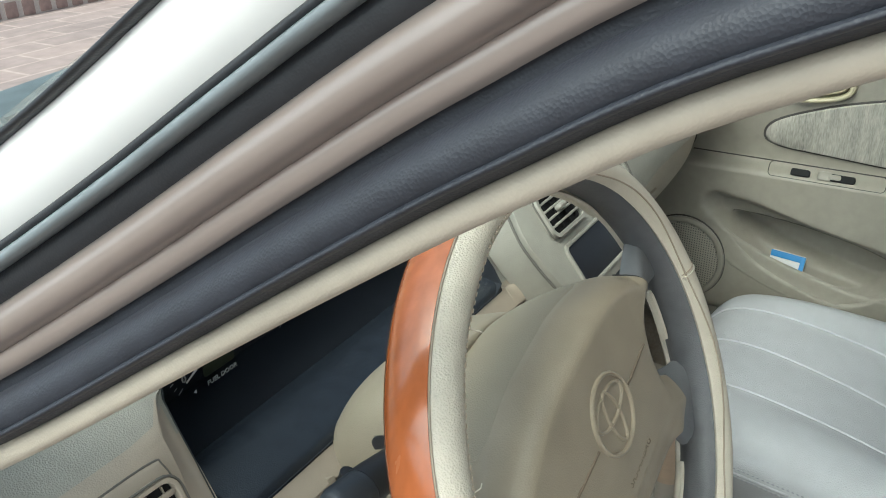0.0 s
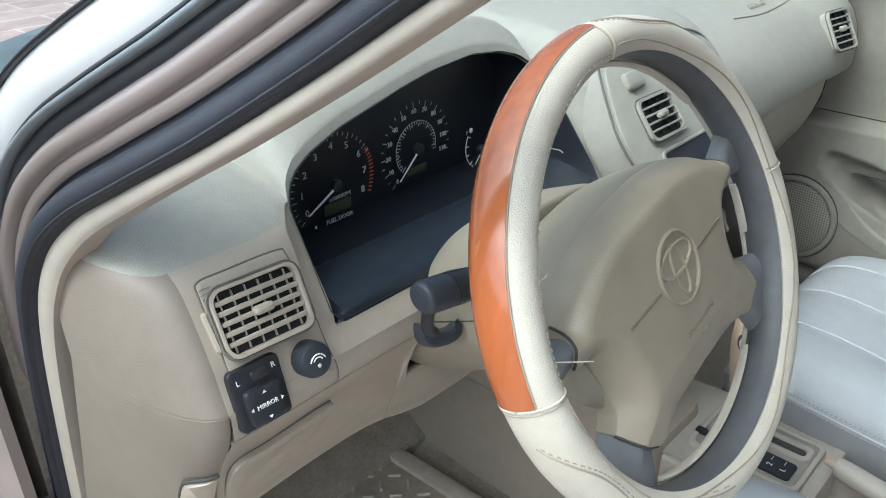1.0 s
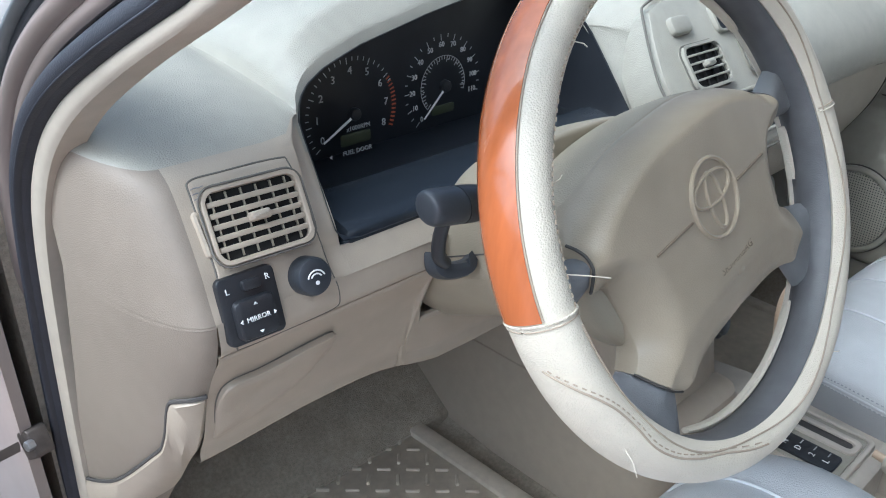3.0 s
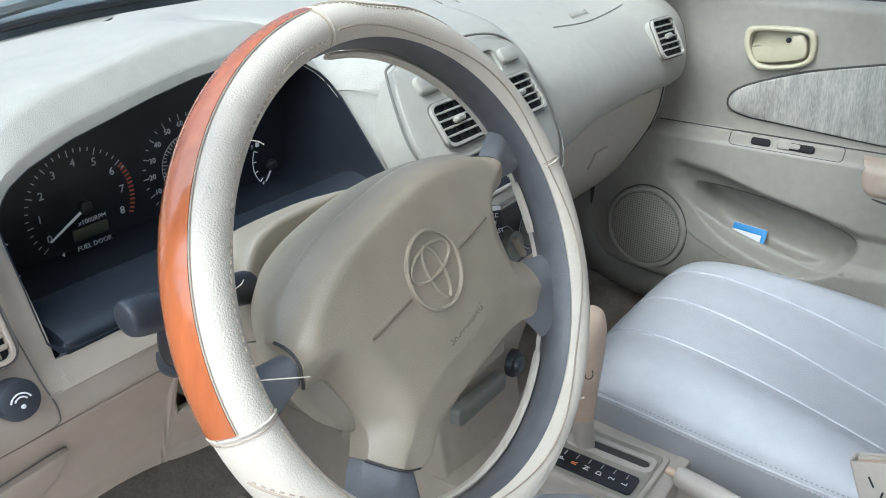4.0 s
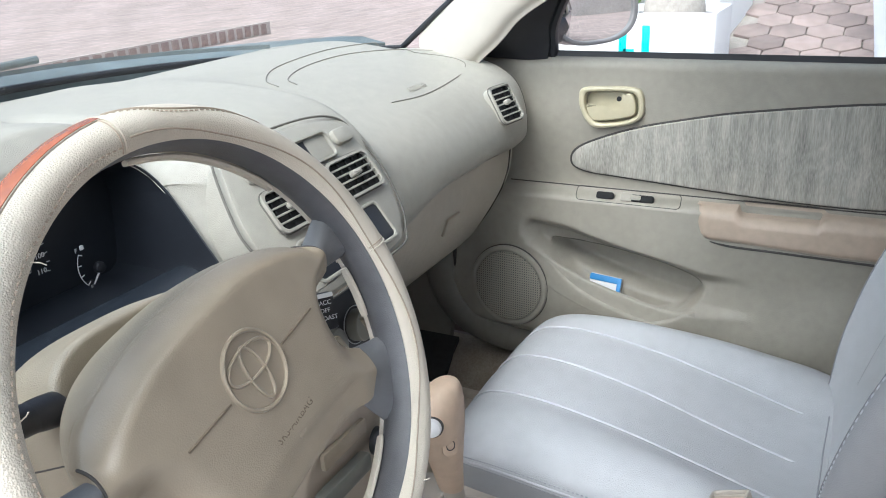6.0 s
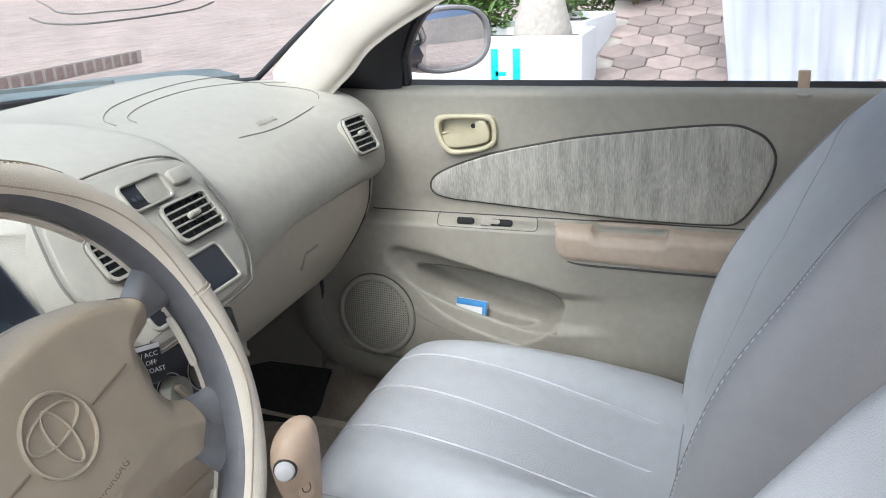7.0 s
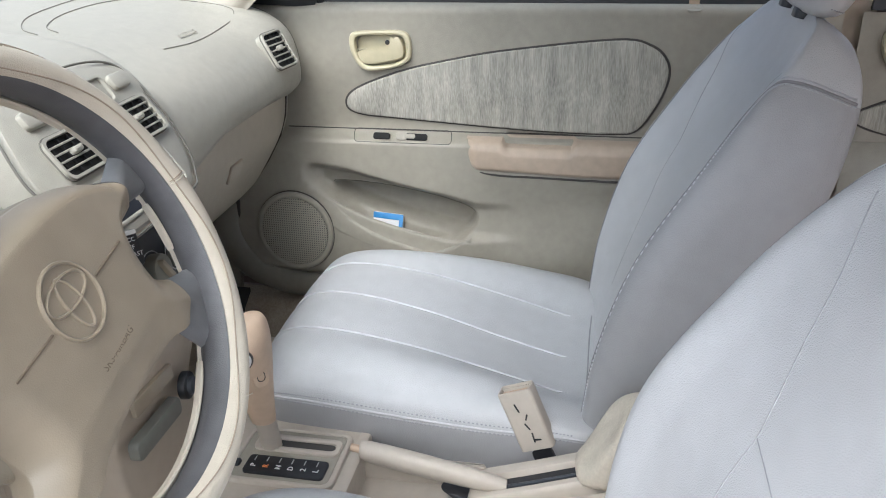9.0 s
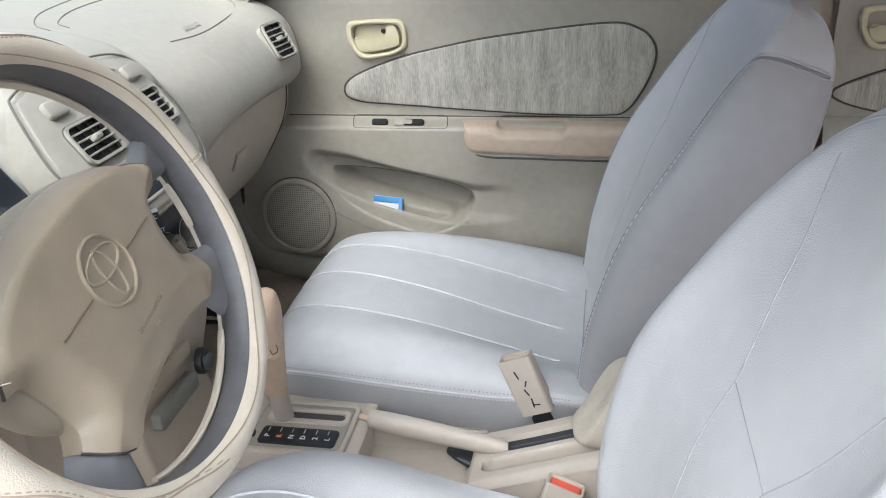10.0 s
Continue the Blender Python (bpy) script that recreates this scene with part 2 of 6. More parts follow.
bt.inputs["Color1"].default_value, bt.inputs["Color2"].default_value, bt.inputs["Mortar"].default_value = (.88, .87, .88, 1), (1.06, 1.03, 1.02, 1), (1.30, 1.28, 1.24, 1)
gt = pn.nodes.new("ShaderNodeTexCoord")
pn.links.new(gt.outputs["Object"], bt.inputs["Vector"])
mu = pn.nodes.new("ShaderNodeMix")
mu.data_type, mu.blend_type = "RGBA", "MULTIPLY"
mu.inputs[0].default_value = 1.0
old = [l for l in pn.links if l.to_socket.name == "Base Color"][0].from_socket
pn.links.new(old, mu.inputs[6])
pn.links.new(bt.outputs["Color"], mu.inputs[7])
pn.links.new(mu.outputs[2], pn.nodes["Principled BSDF"].inputs["Base Color"])
ground()

# ==== car body: floor, firewall, roof, pillars ====
body = thing("car_body", "brown-beige saloon car body with its driver's door open", "car body", kind="structure")


def sheet(points, thick, axis):
    """A skin over a grid of points, thickened along axis."""
    ax = V(axis) * thick
    top = [[V(p) for p in r] for r in points]
    bot = [[p + ax for p in r] for r in top]
    bm, a = grid_bm(top)
    bm, b = grid_bm(bot, bm=bm)
    nr, nc = len(a), len(a[0])
    for i in range(nr - 1):
        for j in (0, nc - 1):
            bm.faces.new((a[i][j], a[i + 1][j], b[i + 1][j], b[i][j]))
    for j in range(nc - 1):
        for i in (0, nr - 1):
            bm.faces.new((a[i][j], a[i][j + 1], b[i][j + 1], b[i][j]))
    return bm


def floor_z(x, y):
    z = 0.27 + 0.11 * math.exp(-(x / 0.10) ** 4)
    z += smoothstep(0.45, 0.85, y) * 0.25
    z += smoothstep(0.58, 0.70, abs(x)) * 0.07
    return z


rows = [[(x, y, floor_z(x, y)) for x in [-.72 + .04 * i for i in range(37)]] for y in [-1.6 + .1 * j for j in range(26)]]
part("floor_carpet", sheet(rows, 0.02, (0, 0, -1)), CARPET, body, "tan floor carpet")
rows = [[(x, .88 + .02 * math.cos(x * 3), z) for x in (-.74, -.4, 0, .4, .74)] for z in (.3, .5, .7, .93)]
# firewall painted black in place of the shade under the dash
part("firewall", sheet(rows, 0.02, (0, 1, 0)), SHADEBLACK, body, "firewall blackened for the footwell's shade")

for x0, x1 in ((-.69, -.12), (.08, .66)):
    rows = [[(x, .50 + .35 * q, .30 + .40 * q ** 1.3) for x in (x0, (x0 + x1) / 2, x1)] for q in (0, .25, .5, .75, 1)]
    part("toe_board", sheet(rows, .02, (0, 0, -1)), CARPET, body, "tan carpeted toe board")


def roof_z(x, y):
    return 1.335 - 0.05 * (x / 0.6) ** 2 - 0.05 * ((y + .75) / 0.8) ** 2


rows = [[(x, y, roof_z(x, y)) for x in [-.60 + .1 * i for i in range(13)]] for y in [-1.6 + .1 * j for j in range(16)]]
part("headliner", sheet(rows, 0.006, (0, 0, 1)), HEADLINER, body, "pale cloth headliner")
rows = [[(x * 1.03, y, roof_z(x, y) + .025) for x in [-.60 + .1 * i for i in range(13)]] for y in [-1.62 + .1 * j for j in range(17)]]
part("roof_panel", sheet(rows, 0.01, (0, 0, 1)), PAINT, body)

# windscreen: bowed base, roof edge
def screen(x, s):
    base = V((x * .69, .80 - .32 * x * x, .980 - .02 * x * x))
    top = V((x * .56, .03 - .19 * x * x, 1.325 - .03 * x * x))
    return base.lerp(top, s) + V((0, .02, .03)) * math.sin(math.pi * s)


bm, _ = grid_bm([[screen(-1 + 2 * i / 20, j / 10) for i in range(21)] for j in range(11)])
glass = part("windscreen", bm, SCREEN, body, "dusty clear windscreen")
glass.visible_shadow = False

# bonnet and wings
rows = [[(x * (.74 + .02 * math.sin(s * 3)), .82 - .24 * x * x * (1 - s) + s * .95, .945 - .03 * x * x - .14 * s - .06 * s * s) for x in [-1 + i / 8 for i in range(17)]] for s in [j / 8 for j in range(9)]]
part("bonnet", sheet(rows, 0.02, (0, 0, -1)), PAINT, body, "brown-beige bonnet")

rows = [[(x * .72, .80 - .27 * x * x + s_ * .17, .984 - .010 * s_ + .018 * math.sin(s_ * 3.1) - .014 * x * x) for x in [-1 + i / 10 for i in range(21)]] for s_ in (0, .3, .6, 1)]
part("cowl", sheet(rows, .02, (0, 0, -1)), COWL, body, "dark cowl panel below the windscreen")
edge = [screen(-1 + 2 * i / 40, .012) for i in range(41)]
part("screen_base_seal", sweep(circle(.006, 8), edge, (0, -.5, .8)), BLACK, body, "black screen edge")
edge = [screen(1, i / 20) for i in range(21)]
part("screen_side_seal", sweep(circle(.006, 8), edge, (1, 0, 0)), BLACK, body)
wiper = thing("wiper", "black windscreen wiper resting on the cowl", "wiper")
part("blade", sweep([(-.003, 0), (0, .006), (.003, 0)], [screen(-.75 + 1.45 * i / 16, .035 + .02 * math.sin(i / 5)) + V((0, .010, .006)) for i in range(17)], (0, -.4, .9)), COWL, wiper)
part("arm", tube([screen(-.45, .0) + V((0, .03, .012)), screen(-.05, .03) + V((0, .016, .024)), screen(.15, .05) + V((0, .012, .022))], .006, 8), COWL, wiper)

# right-hand pillar trims and frame of the passenger door window
def pillar(side):
    return [V((side * .672, .400, .960)), V((side * .668, .378, .980)), V((side * .658, .308, 1.04)), V((side * .646, .228, 1.106)), V((side * .622, .09, 1.18)), V((side * .59, -.10, 1.27)), V((side * .57, -.25, 1.31)), V((side * .56, -.6, 1.325))]


PIL = smooth_line(pillar(1), 60)
prof = [(-.050, -.004), (-.046, .010), (-.026, .022), (.0, .026), (.030, .025), (.062, .021), (.088, .010), (.096, -.006), (.090, -.016), (-.03, -.02)]
prof = [(p.x, p.y) for p in smooth_line([(a, b, 0) for a, b in prof], 40, True)]
part("front_pillar_trim", sweep(prof, PIL, (-.75, 0, .65)), PILLAR, body, "pale beige windscreen pillar trim", sharp=70)

# passenger side wall behind the door, rear shelf
for s in (-1, 1):
    rows = [[(s * (.76 - .14 * smoothstep(.95, 1.33, z)), y, z) for y in (-.70 - .06 * smoothstep(.95, 1.3, z), -.80 - .06 * smoothstep(.95, 1.3, z))] for z in (.3, .6, .95, 1.1, 1.31)]
    part("centre_pillar", sheet(rows, 0.05, (-s, 0, 0)), TRIM, body, "beige centre pillar trim")
    rows = [[(s * .79, y, z) for y in (-1.75, -1.6, -.8, .3, .75, .9)] for z in (.2, .28, .33)]
    part("sill", sheet(rows, 0.08, (-s, 0, 0)), PAINT, body)
    rows = [[(s * (.66 - .1 * q), -1.62 - .45 * (1 - q), .96 + .36 * q) for q in (0, .5, 1)]for k in (0,)] + [[(s * (.74 - .14 * q), -1.5 - .45 * (1 - q), .96 + .36 * q) for q in (0, .5, 1)]]
    part("rear_pillar", sheet(rows, 0.04, (s, 0, 0)), PAINT, body)
rows = [[(x, -2.1, z) for x in (-.7, 0, .7)] for z in (.3, .95)]
part("rear_bulkhead", sheet(rows, 0.03, (0, -1, 0)), SEATBACK, body)
rows = [[(x, y, .95) for x in (-.7, 0, .7)] for y in (-2.1, -1.7)]
part("parcel_shelf", sheet(rows, 0.03, (0, 0, -1)), SEATBACK, body)

# driver's door opening: trim lip, rubber seal, painted flange, outer mouldings
LIPTAN = material("pale_trim_lip", (0.40, 0.355, 0.285), 0.5, bump=0.1)
OPEN = [(-.702, .42, .26), (-.702, .41, .40), (-.702, .399, .555), (-.702, .379, .709), (-.702, .351, .839), (-.702, .312, .912), (-.699, .258, .965), (-.6895, .19, 1.0095), (-.6655, .125, 1.051), (-.642, .06, 1.095), (-.628, .0, 1.136), (-.6175, -.06, 1.175), (-.609, -.132, 1.2145), (-.602, -.28, 1.27), (-.595, -.45, 1.29), (-.59, -.75, 1.29)]
path = smooth_line(OPEN, 96)


def offset_path(p, out, left):
    """The path moved outwards in its own plane (out may differ along it) and to the left."""
    res = []
    for i, q in enumerate(p):
        tan = (p[min(i + 1, len(p) - 1)] - p[max(i - 1, 0)]).normalized()
        o = tan.cross(V((1, 0, 0))).normalized()
        w = out(q) if callable(out) else out
        res.append(q + o * w + V((-1, 0, 0)) * left)
    return res


def strip(p, inner, outer, bulge, left, edge=.004):
    """A raised band between two offsets of a path."""
    rows = []
    k = 8
    ins, outs = offset_path(p, inner, left), offset_path(p, outer, left)
    for a, b in zip(ins, outs):
        row = [a + V((.02, 0, 0))]
        for j in range(k + 1):
            f = j / k
            row.append(a.lerp(b, f) + V((-bulge * (1 - abs(2 * f - 1) ** 2.6), 0, 0)))
        row.append(b + V((.02, 0, 0)))
        rows.append(row)
    return grid_bm(rows, closed_u=True)[0]


def lip_w(q):
    return .006 + .014 * smoothstep(1.05, .85, q.z)


def seal_w(q):
    return lip_w(q) + .020 + .004 * smoothstep(1.03, .87, q.z)


def band(d0, d1):
    return (lambda q: seal_w(q) + d0), (lambda q: seal_w(q) + d1)


aperture = thing("door_opening", "driver's door opening with dark rubber weatherstrip and painted flange", "door frame", kind="structure")
part("trim_lip", strip(path, -.004, lip_w, .003, .0), LIPTAN, aperture, "tan trim lip")
part("rubber_seal", strip(path, lip_w, seal_w, .009, .001), RUBBER, aperture, "dark grey rubber weatherstrip")
part("rubber_seal_lip", strip(path, lambda q: lip_w(q) + .003, lambda q: lip_w(q) + .0065, .004, .007), RUBBER, aperture)
part("flange_groove", strip(path, *band(-.001, .006), .0, -.006), RUBBER, aperture, "dark groove beside the seal")
part("painted_flange", strip(path, *band(.0045, .016), .003, -.003), PAINT, aperture, "brown-beige painted flange")
part("painted_ridge", strip(path, *band(.0145, .031), .007, -.001), PAINT, aperture, "brown-beige rounded pillar ridge")
low = [q for q in path if q.z < .88]
part("hinge_pillar", strip(low, *band(.029, .30), .004, .004), PAINT, aperture, "brown-beige painted hinge pillar")
high = [q for q in path if q.z > .74]
part("door_gap", strip(high, *band(.0305, .0425), .002, -.004), BLACK, aperture, "black rubber gap strip")
part("drip_moulding", strip(high, *band(.042, .048), .004, .001), DRIP, aperture, "dark satin drip moulding")
part("drip_moulding", strip(high, *band(.0477, .052), .002, -.002), BLACK, aperture)
part("outer_pillar", strip(high, *band(.0515, .081), .004, -.002), GLARE, aperture, "glossy outer pillar skin whitened for its reflection")
part("screen_moulding", strip(high, *band(.0805, .0845), .003, .0), BLACK, aperture, "thin black screen moulding")
clip = [q for q in path if -.40 < q.y < -.045]
part("visor_strip", strip(clip, *band(.070, .089), .007, .004), KNOB, aperture, "dark plastic visor strip with a screw")
sc = offset_path(clip, lambda q: seal_w(q) + .0795, .0125)[1]
part("screw", plate(circle(.0042, 20), facing(sc, (-1, -.2, .3)), .003, .001), STEEL, aperture, "cross-head screw")
IRON = material("dark_iron", (0.10, 0.085, 0.075), 0.5, 0.6, vary=0.3, grain=120, bump=0.2)
strap = thing("door_check_strap", "steel door check strap bolted to the hinge pillar", "check strap")
part("strap", sheet([[(-.742, .412, .640), (-.742, .416, .630)], [(-.762, .462, .600), (-.762, .466, .590)], [(-.79, .52, .555), (-.79, .524, .545)]], .004, (0, .6, .6)), IRON, strap)
part("bracket", plate(rounded(.020, .028, .005), facing((-.738, .410, .637), (-1, -.3, .1)) @ pose(0, 0, 0, 0, 0, 30), .018, .003), IRON, strap)
part("bolt", plate(circle(.005, 6), facing((-.740, .402, .642), (-1, -.3, .1)), .007, .001), STEEL, strap)


# ==== dashboard ====
dash = thing("dashboard", "grey-beige moulded vinyl dashboard with cluster hood and round-ended air vents", "dashboard")
# stations across the car: x, then depth and height down the section
CL0, CL1 = -.538, -.165
HX = [-.538, -.533, -.526, -.515, -.49, -.446, -.406, -.36, -.31, -.25, -.21, -.187, -.174, -.168, -.165]
HZ = [.932, .941, .947, .953, .961, .971, .977, .984, .990, .993, .989, .982, .971, .961, .945]


def rim_y(z):
    """Depth of the slanted plane in which the cluster opening lies."""
    return .191 + (z - .863) * .868


def lean(x, z):
    """The opening's left side leans outwards towards its foot."""
    return .007 * max(-1.0, min(1.0, (z - .90) / .038)) * math.exp(-((x - CL0) / .035) ** 2)


def dash_section(x):
    """Section of the pad at x: list of (y, z), windscreen base to lower lip."""
    mid = [(.70, .985), (.55, 1.0), (.42, 1.003), (.32, .998), (.25, .985), (.205, .955), (.185, .92), (.165, .885), (.150, .855), (.165, .835)]
    pas = [(.66, .985), (.52, .998), (.41, .987), (.32, .965), (.25, .932), (.21, .90), (.192, .874), (.184, .848), (.188, .824), (.214, .806)]
    end = [(.50, .965), (.43, .972), (.36, .968), (.30, .960), (.25, .946), (.214, .922), (.197, .89), (.190, .85), (.193, .82), (.212, .80)]
    lft = [(.62, .965), (.50, .978), (.40, .972), (.32, .958), (.262, .944), (.231, .931), (.214, .916), (.193, .875), (.184, .85), (.178, .834)]
    lend = [(.60, .945), (.53, .952), (.47, .955), (.42, .953), (.38, .948), (.352, .940), (.340, .92), (.333, .88), (.330, .85), (.328, .83)]

    def mix(a, b, t):
        return [(p[0] + (q[0] - p[0]) * t, p[1] + (q[1] - p[1]) * t) for p, q in zip(a, b)]
    if x < -.656:
        t = min(1, (-.656 - x) / .042)
        return [(p[0] + (q[0] - p[0]) * (1 - math.sqrt(max(0, 1 - t * t))), p[1] + (q[1] - p[1]) * t * t) for p, q in zip(lft, lend)]
    def hooded(x):
        e = float(np.interp(x, HX, HZ))
        k = smoothstep(-.50, -.20, x)
        a = smoothstep(.925, .972, e)
        r = rim_y(e)
        return [(.66, .972 + .013 * k), (.52, .974 + .026 * k + .010 * a), (.43, e + .026 * a + .030 * (1 - a)), (.37, e + .030 * a + .024 * (1 - a)), (r + .030, e + .020 * a + .010), (r + .006, e + .005 + .003 * a), (r + .002, e - .002), (.200, .850), (.1895, .8535), (.176, .836)]
    if x < CL0:
        side = hooded(CL0)
        side[7] = (.199, .872)
        return mix(lft, side, smoothstep(-.566, CL0, x))
    if x <= CL1:
        return hooded(x)
    if x < .09:
        return mix(hooded(CL1), mid, smoothstep(CL1, -.112, x))
    if x < .56:
        sec = mix(mid, pas, smoothstep(.09, .17, x))
        drop = .026 * smoothstep(.10, .16, x) * (1 - smoothstep(.15, .32, x))
        return [(p[0], p[1] - drop * k) for p, k in zip(sec, (0, 0, 0, 0, 0, 0, .3, .65, 1, 1))]
    sec = mix(pas, end, smoothstep(.50, .62, x))
    t = min(1, max(0, (x - .632) / .042))
    q = 1 - math.sqrt(max(0, 1 - t * t))
    return [(y + (.50 - y) * .5 * q, z - .012 * q * k) for (y, z), k in zip(sec, (1, 1, 1, 1, 1, 1, .8, .5, .2, 0))]


xs = [-.656 - .042 * math.sin(math.pi / 2 * (1 - i / 16)) for i in range(17)] + [-.648, -.64, -.62, -.60, -.58, -.56, -.55, -.545, -.5415, -.5381]
xs += [CL0 + (CL1 - CL0) * (.5 - .5 * math.cos(math.pi * i / 90)) for i in range(91)] + [-.1645, -.16, -.152, -.145, -.138, -.13, -.12, -.11, -.1, -.05, 0, .05, .08, .09, .1, .11, .12, .13, .14, .15, .16, .175, .19, .21, .25, .3, .35, .4, .45, .5, .53, .56, .58, .6, .62, .632] + [.632 + .042 * math.sin(math.pi / 2 * i / 14) for i in range(1, 15)]
SUB = 6
rows = []
for x in xs:
    sec = [V((x + lean(x, z), y, z)) for y, z in dash_section(x)]
    rows.append(smooth_line(sec, (len(sec) - 1) * SUB) if not CL0 <= x <= CL1 else [sec[i // SUB].lerp(sec[min(i // SUB + 1, len(sec) - 1)], (i % SUB) / SUB) if i // SUB >= 4 else cr(sec[:7], i / SUB) for i in range((len(sec) - 1) * SUB + 1)])
inside = [i for i, x in enumerate(xs) if CL0 <= x <= CL1]
bm, _ = grid_bm(rows, skip=lambda i, j: i in inside and i + 1 in inside and 6 * SUB <= j < 7 * SUB)
pad = part("dash_pad", bm, DASH, dash, "grey-beige grained dash pad", sharp=35)
# the pad's end takes the darkened plastic, its shade painted in
pad.data.materials.append(ENDP)
pad.data.materials.append(TRIM)
for pl in pad.data.polygons:
    c = pl.center
    low_face = c.z < .857 and c.x < -.12 or c.x < CL0 and pl.index % (9 * SUB) >= 5 * SUB
    if low_face:
        pl.material_index = 1 if c.x < -.6565 else 2


def left_face(x, z):
    """Depth of the dash face left of the cluster at a height."""
    if z > .835:
        sec = [(p.y, p.z) for p in smooth_line([(0, a, b) for a, b in dash_section(x)], 54)[24:]]
        zz, yy = [p[1] for p in sec[::-1]], [p[0] for p in sec[::-1]]
        return float(np.interp(z, zz, yy))
    return float(np.interp(z, (.681, .70, .72, .745, .770, .793, .806, .809, .815, .825, .836), (.250, .234, .223, .214, .204, .190, .1815, .180, .1765, .176, .177)))


def pad_height(x, y):
    sec = smooth_line([(0, a, b) for a, b in dash_section(x)], 54)[:37]
    return float(np.interp(y, [p.y for p in sec[::-1]], [p.z for p in sec[::-1]]))


SOFTLINE = material("soft_groove_shadow", (0.20, 0.19, 0.16), 0.8, bump=0)
PADLINE = material("pad_groove_shadow", (0.14, 0.13, 0.11), 0.8, bump=0)


def pad_line(pts, n, name):
    line = [V((p.x, p.y, pad_height(p.x, p.y) + .0006)) for p in smooth_line([(x, y, 0) for x, y in pts], n)]
    part(name, tube(line, .0009, 6), SOFTLINE, dash)


ABAG_OUT = [(.185, .385), (.194, .412), (.240, .442), (.301, .460), (.40, .473), (.474, .470), (.56, .445), (.616, .405), (.641, .345)]
ABAG_IN = [(.215, .375), (.225, .398), (.27, .418), (.326, .430), (.40, .434), (.463, .424), (.54, .392), (.585, .345), (.592, .305), (.57, .279), (.484, .267), (.385, .262), (.30, .270)]
pad_line(ABAG_OUT, 80, "airbag_outline")
pad_line(ABAG_IN, 60, "airbag_outline")
strokes("AIRBAG", Matrix.Translation((.395, .279, pad_height(.395, .279) + .001)) @ pose(0, 0, 0, 28, 0, 0), .016, DASH, dash, "moulded_lettering", .0006)

end_line = smooth_line([(.640, a, b) for a, b in dash_section(.640)], 54)[20:52]
part("end_joint", tube([p + V((0, -.0004, .0002)) for p in end_line], .0011, 6, normal=(1, 0, 0)), PADLINE, dash, "fine joint before the dash end")

# defroster ledge from the pad to the screen and the firewall
rows = []
for i in range(31):
    x = -.66 + 1.32 * i / 30
    y0, z0 = dash_section(x)[0]
    s_ = x / .68
    yb = max(.80 - .29 * s_ * s_, y0 + .012)
    rows.append([V((x, y0 + .001, z0 - .001)), V((x, y0 + .004, z0 - .006)), V((x, yb, .968 - .02 * s_ * s_)), V((x, yb + .03, .955 - .02 * s_ * s_)), V((x, .895, .90))])
part("defroster_ledge", grid_bm(rows)[0], DASH, dash, "grey-beige ledge at the screen's foot")

# slanted end panel at the driver's side, below the pad
def end_point(k, z):
    """k: 0 at the front ridge, 1 at the door opening."""
    f = float(np.interp(z, (.44, .50, .60, .64, .681, .70, .72, .745, .77, .793, .81, .84), (.42, .38, .31, .28, .25, .234, .223, .214, .204, .190, .18, .178)))
    a = math.pi / 2 * k
    far = max(f + .04, float(np.interp(z, (.46, .60, .72, .836), (.42, .40, .362, .329))))
    return V((-.656 - .042 * math.sin(a), f + (far - f) * (1 - math.cos(a)), z))


zs_ = [.836, .82, .80, .78, .76, .74, .72, .70, .67, .64, .61, .58, .55, .52, .49, .46]
rows = [[end_point(k / 16, z) for k in range(17)] for z in zs_]
part("dash_end_panel", grid_bm(rows)[0], ENDP, dash, "brown-beige dash end panel darkened for door-side shade")
up_ = smooth_line([(.0, .764, 0), (.15, .763, 0), (.275, .760, 0), (.315, .756, 0), (.325, .742, 0), (.33, .715, 0), (.35, .692, 0), (.475, .65, 0), (.60, .62, 0), (.75, .602, 0), (1.0, .583, 0)], 40)
dn_ = smooth_line([(.0, .762, 0), (.0, .74, 0), (.0, .718, 0), (.0, .675, 0), (.0, .632, 0), (.15, .612, 0), (.28, .595, 0), (.45, .57, 0), (.75, .52, 0), (1.0, .49, 0)], 40)
rows = []
for lift, f in ((-.003, 0), (.004, 0), (.006, .06), (.006, .5), (.006, .94), (.004, 1), (-.003, 1)):
    rows.append([end_point(p.x + (q.x - p.x) * f, p.y + (q.y - p.y) * f) + V((-.7, -.7, 0)) * lift for p, q in zip(up_, dn_)])
part("lower_side_trim", grid_bm(rows)[0], TRIM, dash, "beige lower side trim")
part("trim_gap", tube([end_point(p.x, p.y) + V((-.002, -.003, .002)) for p in up_], .0018, 6, normal=(-1, 0, 0)), GROOVE, dash)

# lower panels on the driver's side: curved knee panel with a coin tray
def knee(x, k):
    """Section of the lower panel at x: depth and height from its top joint to its underside."""
    c = smoothstep(-.52, -.45, x)
    sec = [(.177, .837), (.176, .825), (.1765, .815), (.179, .8105), (.183, .809), (.1815, .806), (.190, .793), (.204, .770), (.214, .745), (.223, .72), (.234, .70), (.250, .681), (.36, .69)]
    y, z = sec[k]
    low_ = smoothstep(.79, .70, z)
    return V((x, y, z + .006 * c * low_ - .004 * smoothstep(-.55, -.648, x) * low_))


def knee_top(x):
    """The panel's upper edge dips round the steering column."""
    return .837 - .103 * smoothstep(-.458, -.443, x) * smoothstep(-.262, -.277, x)


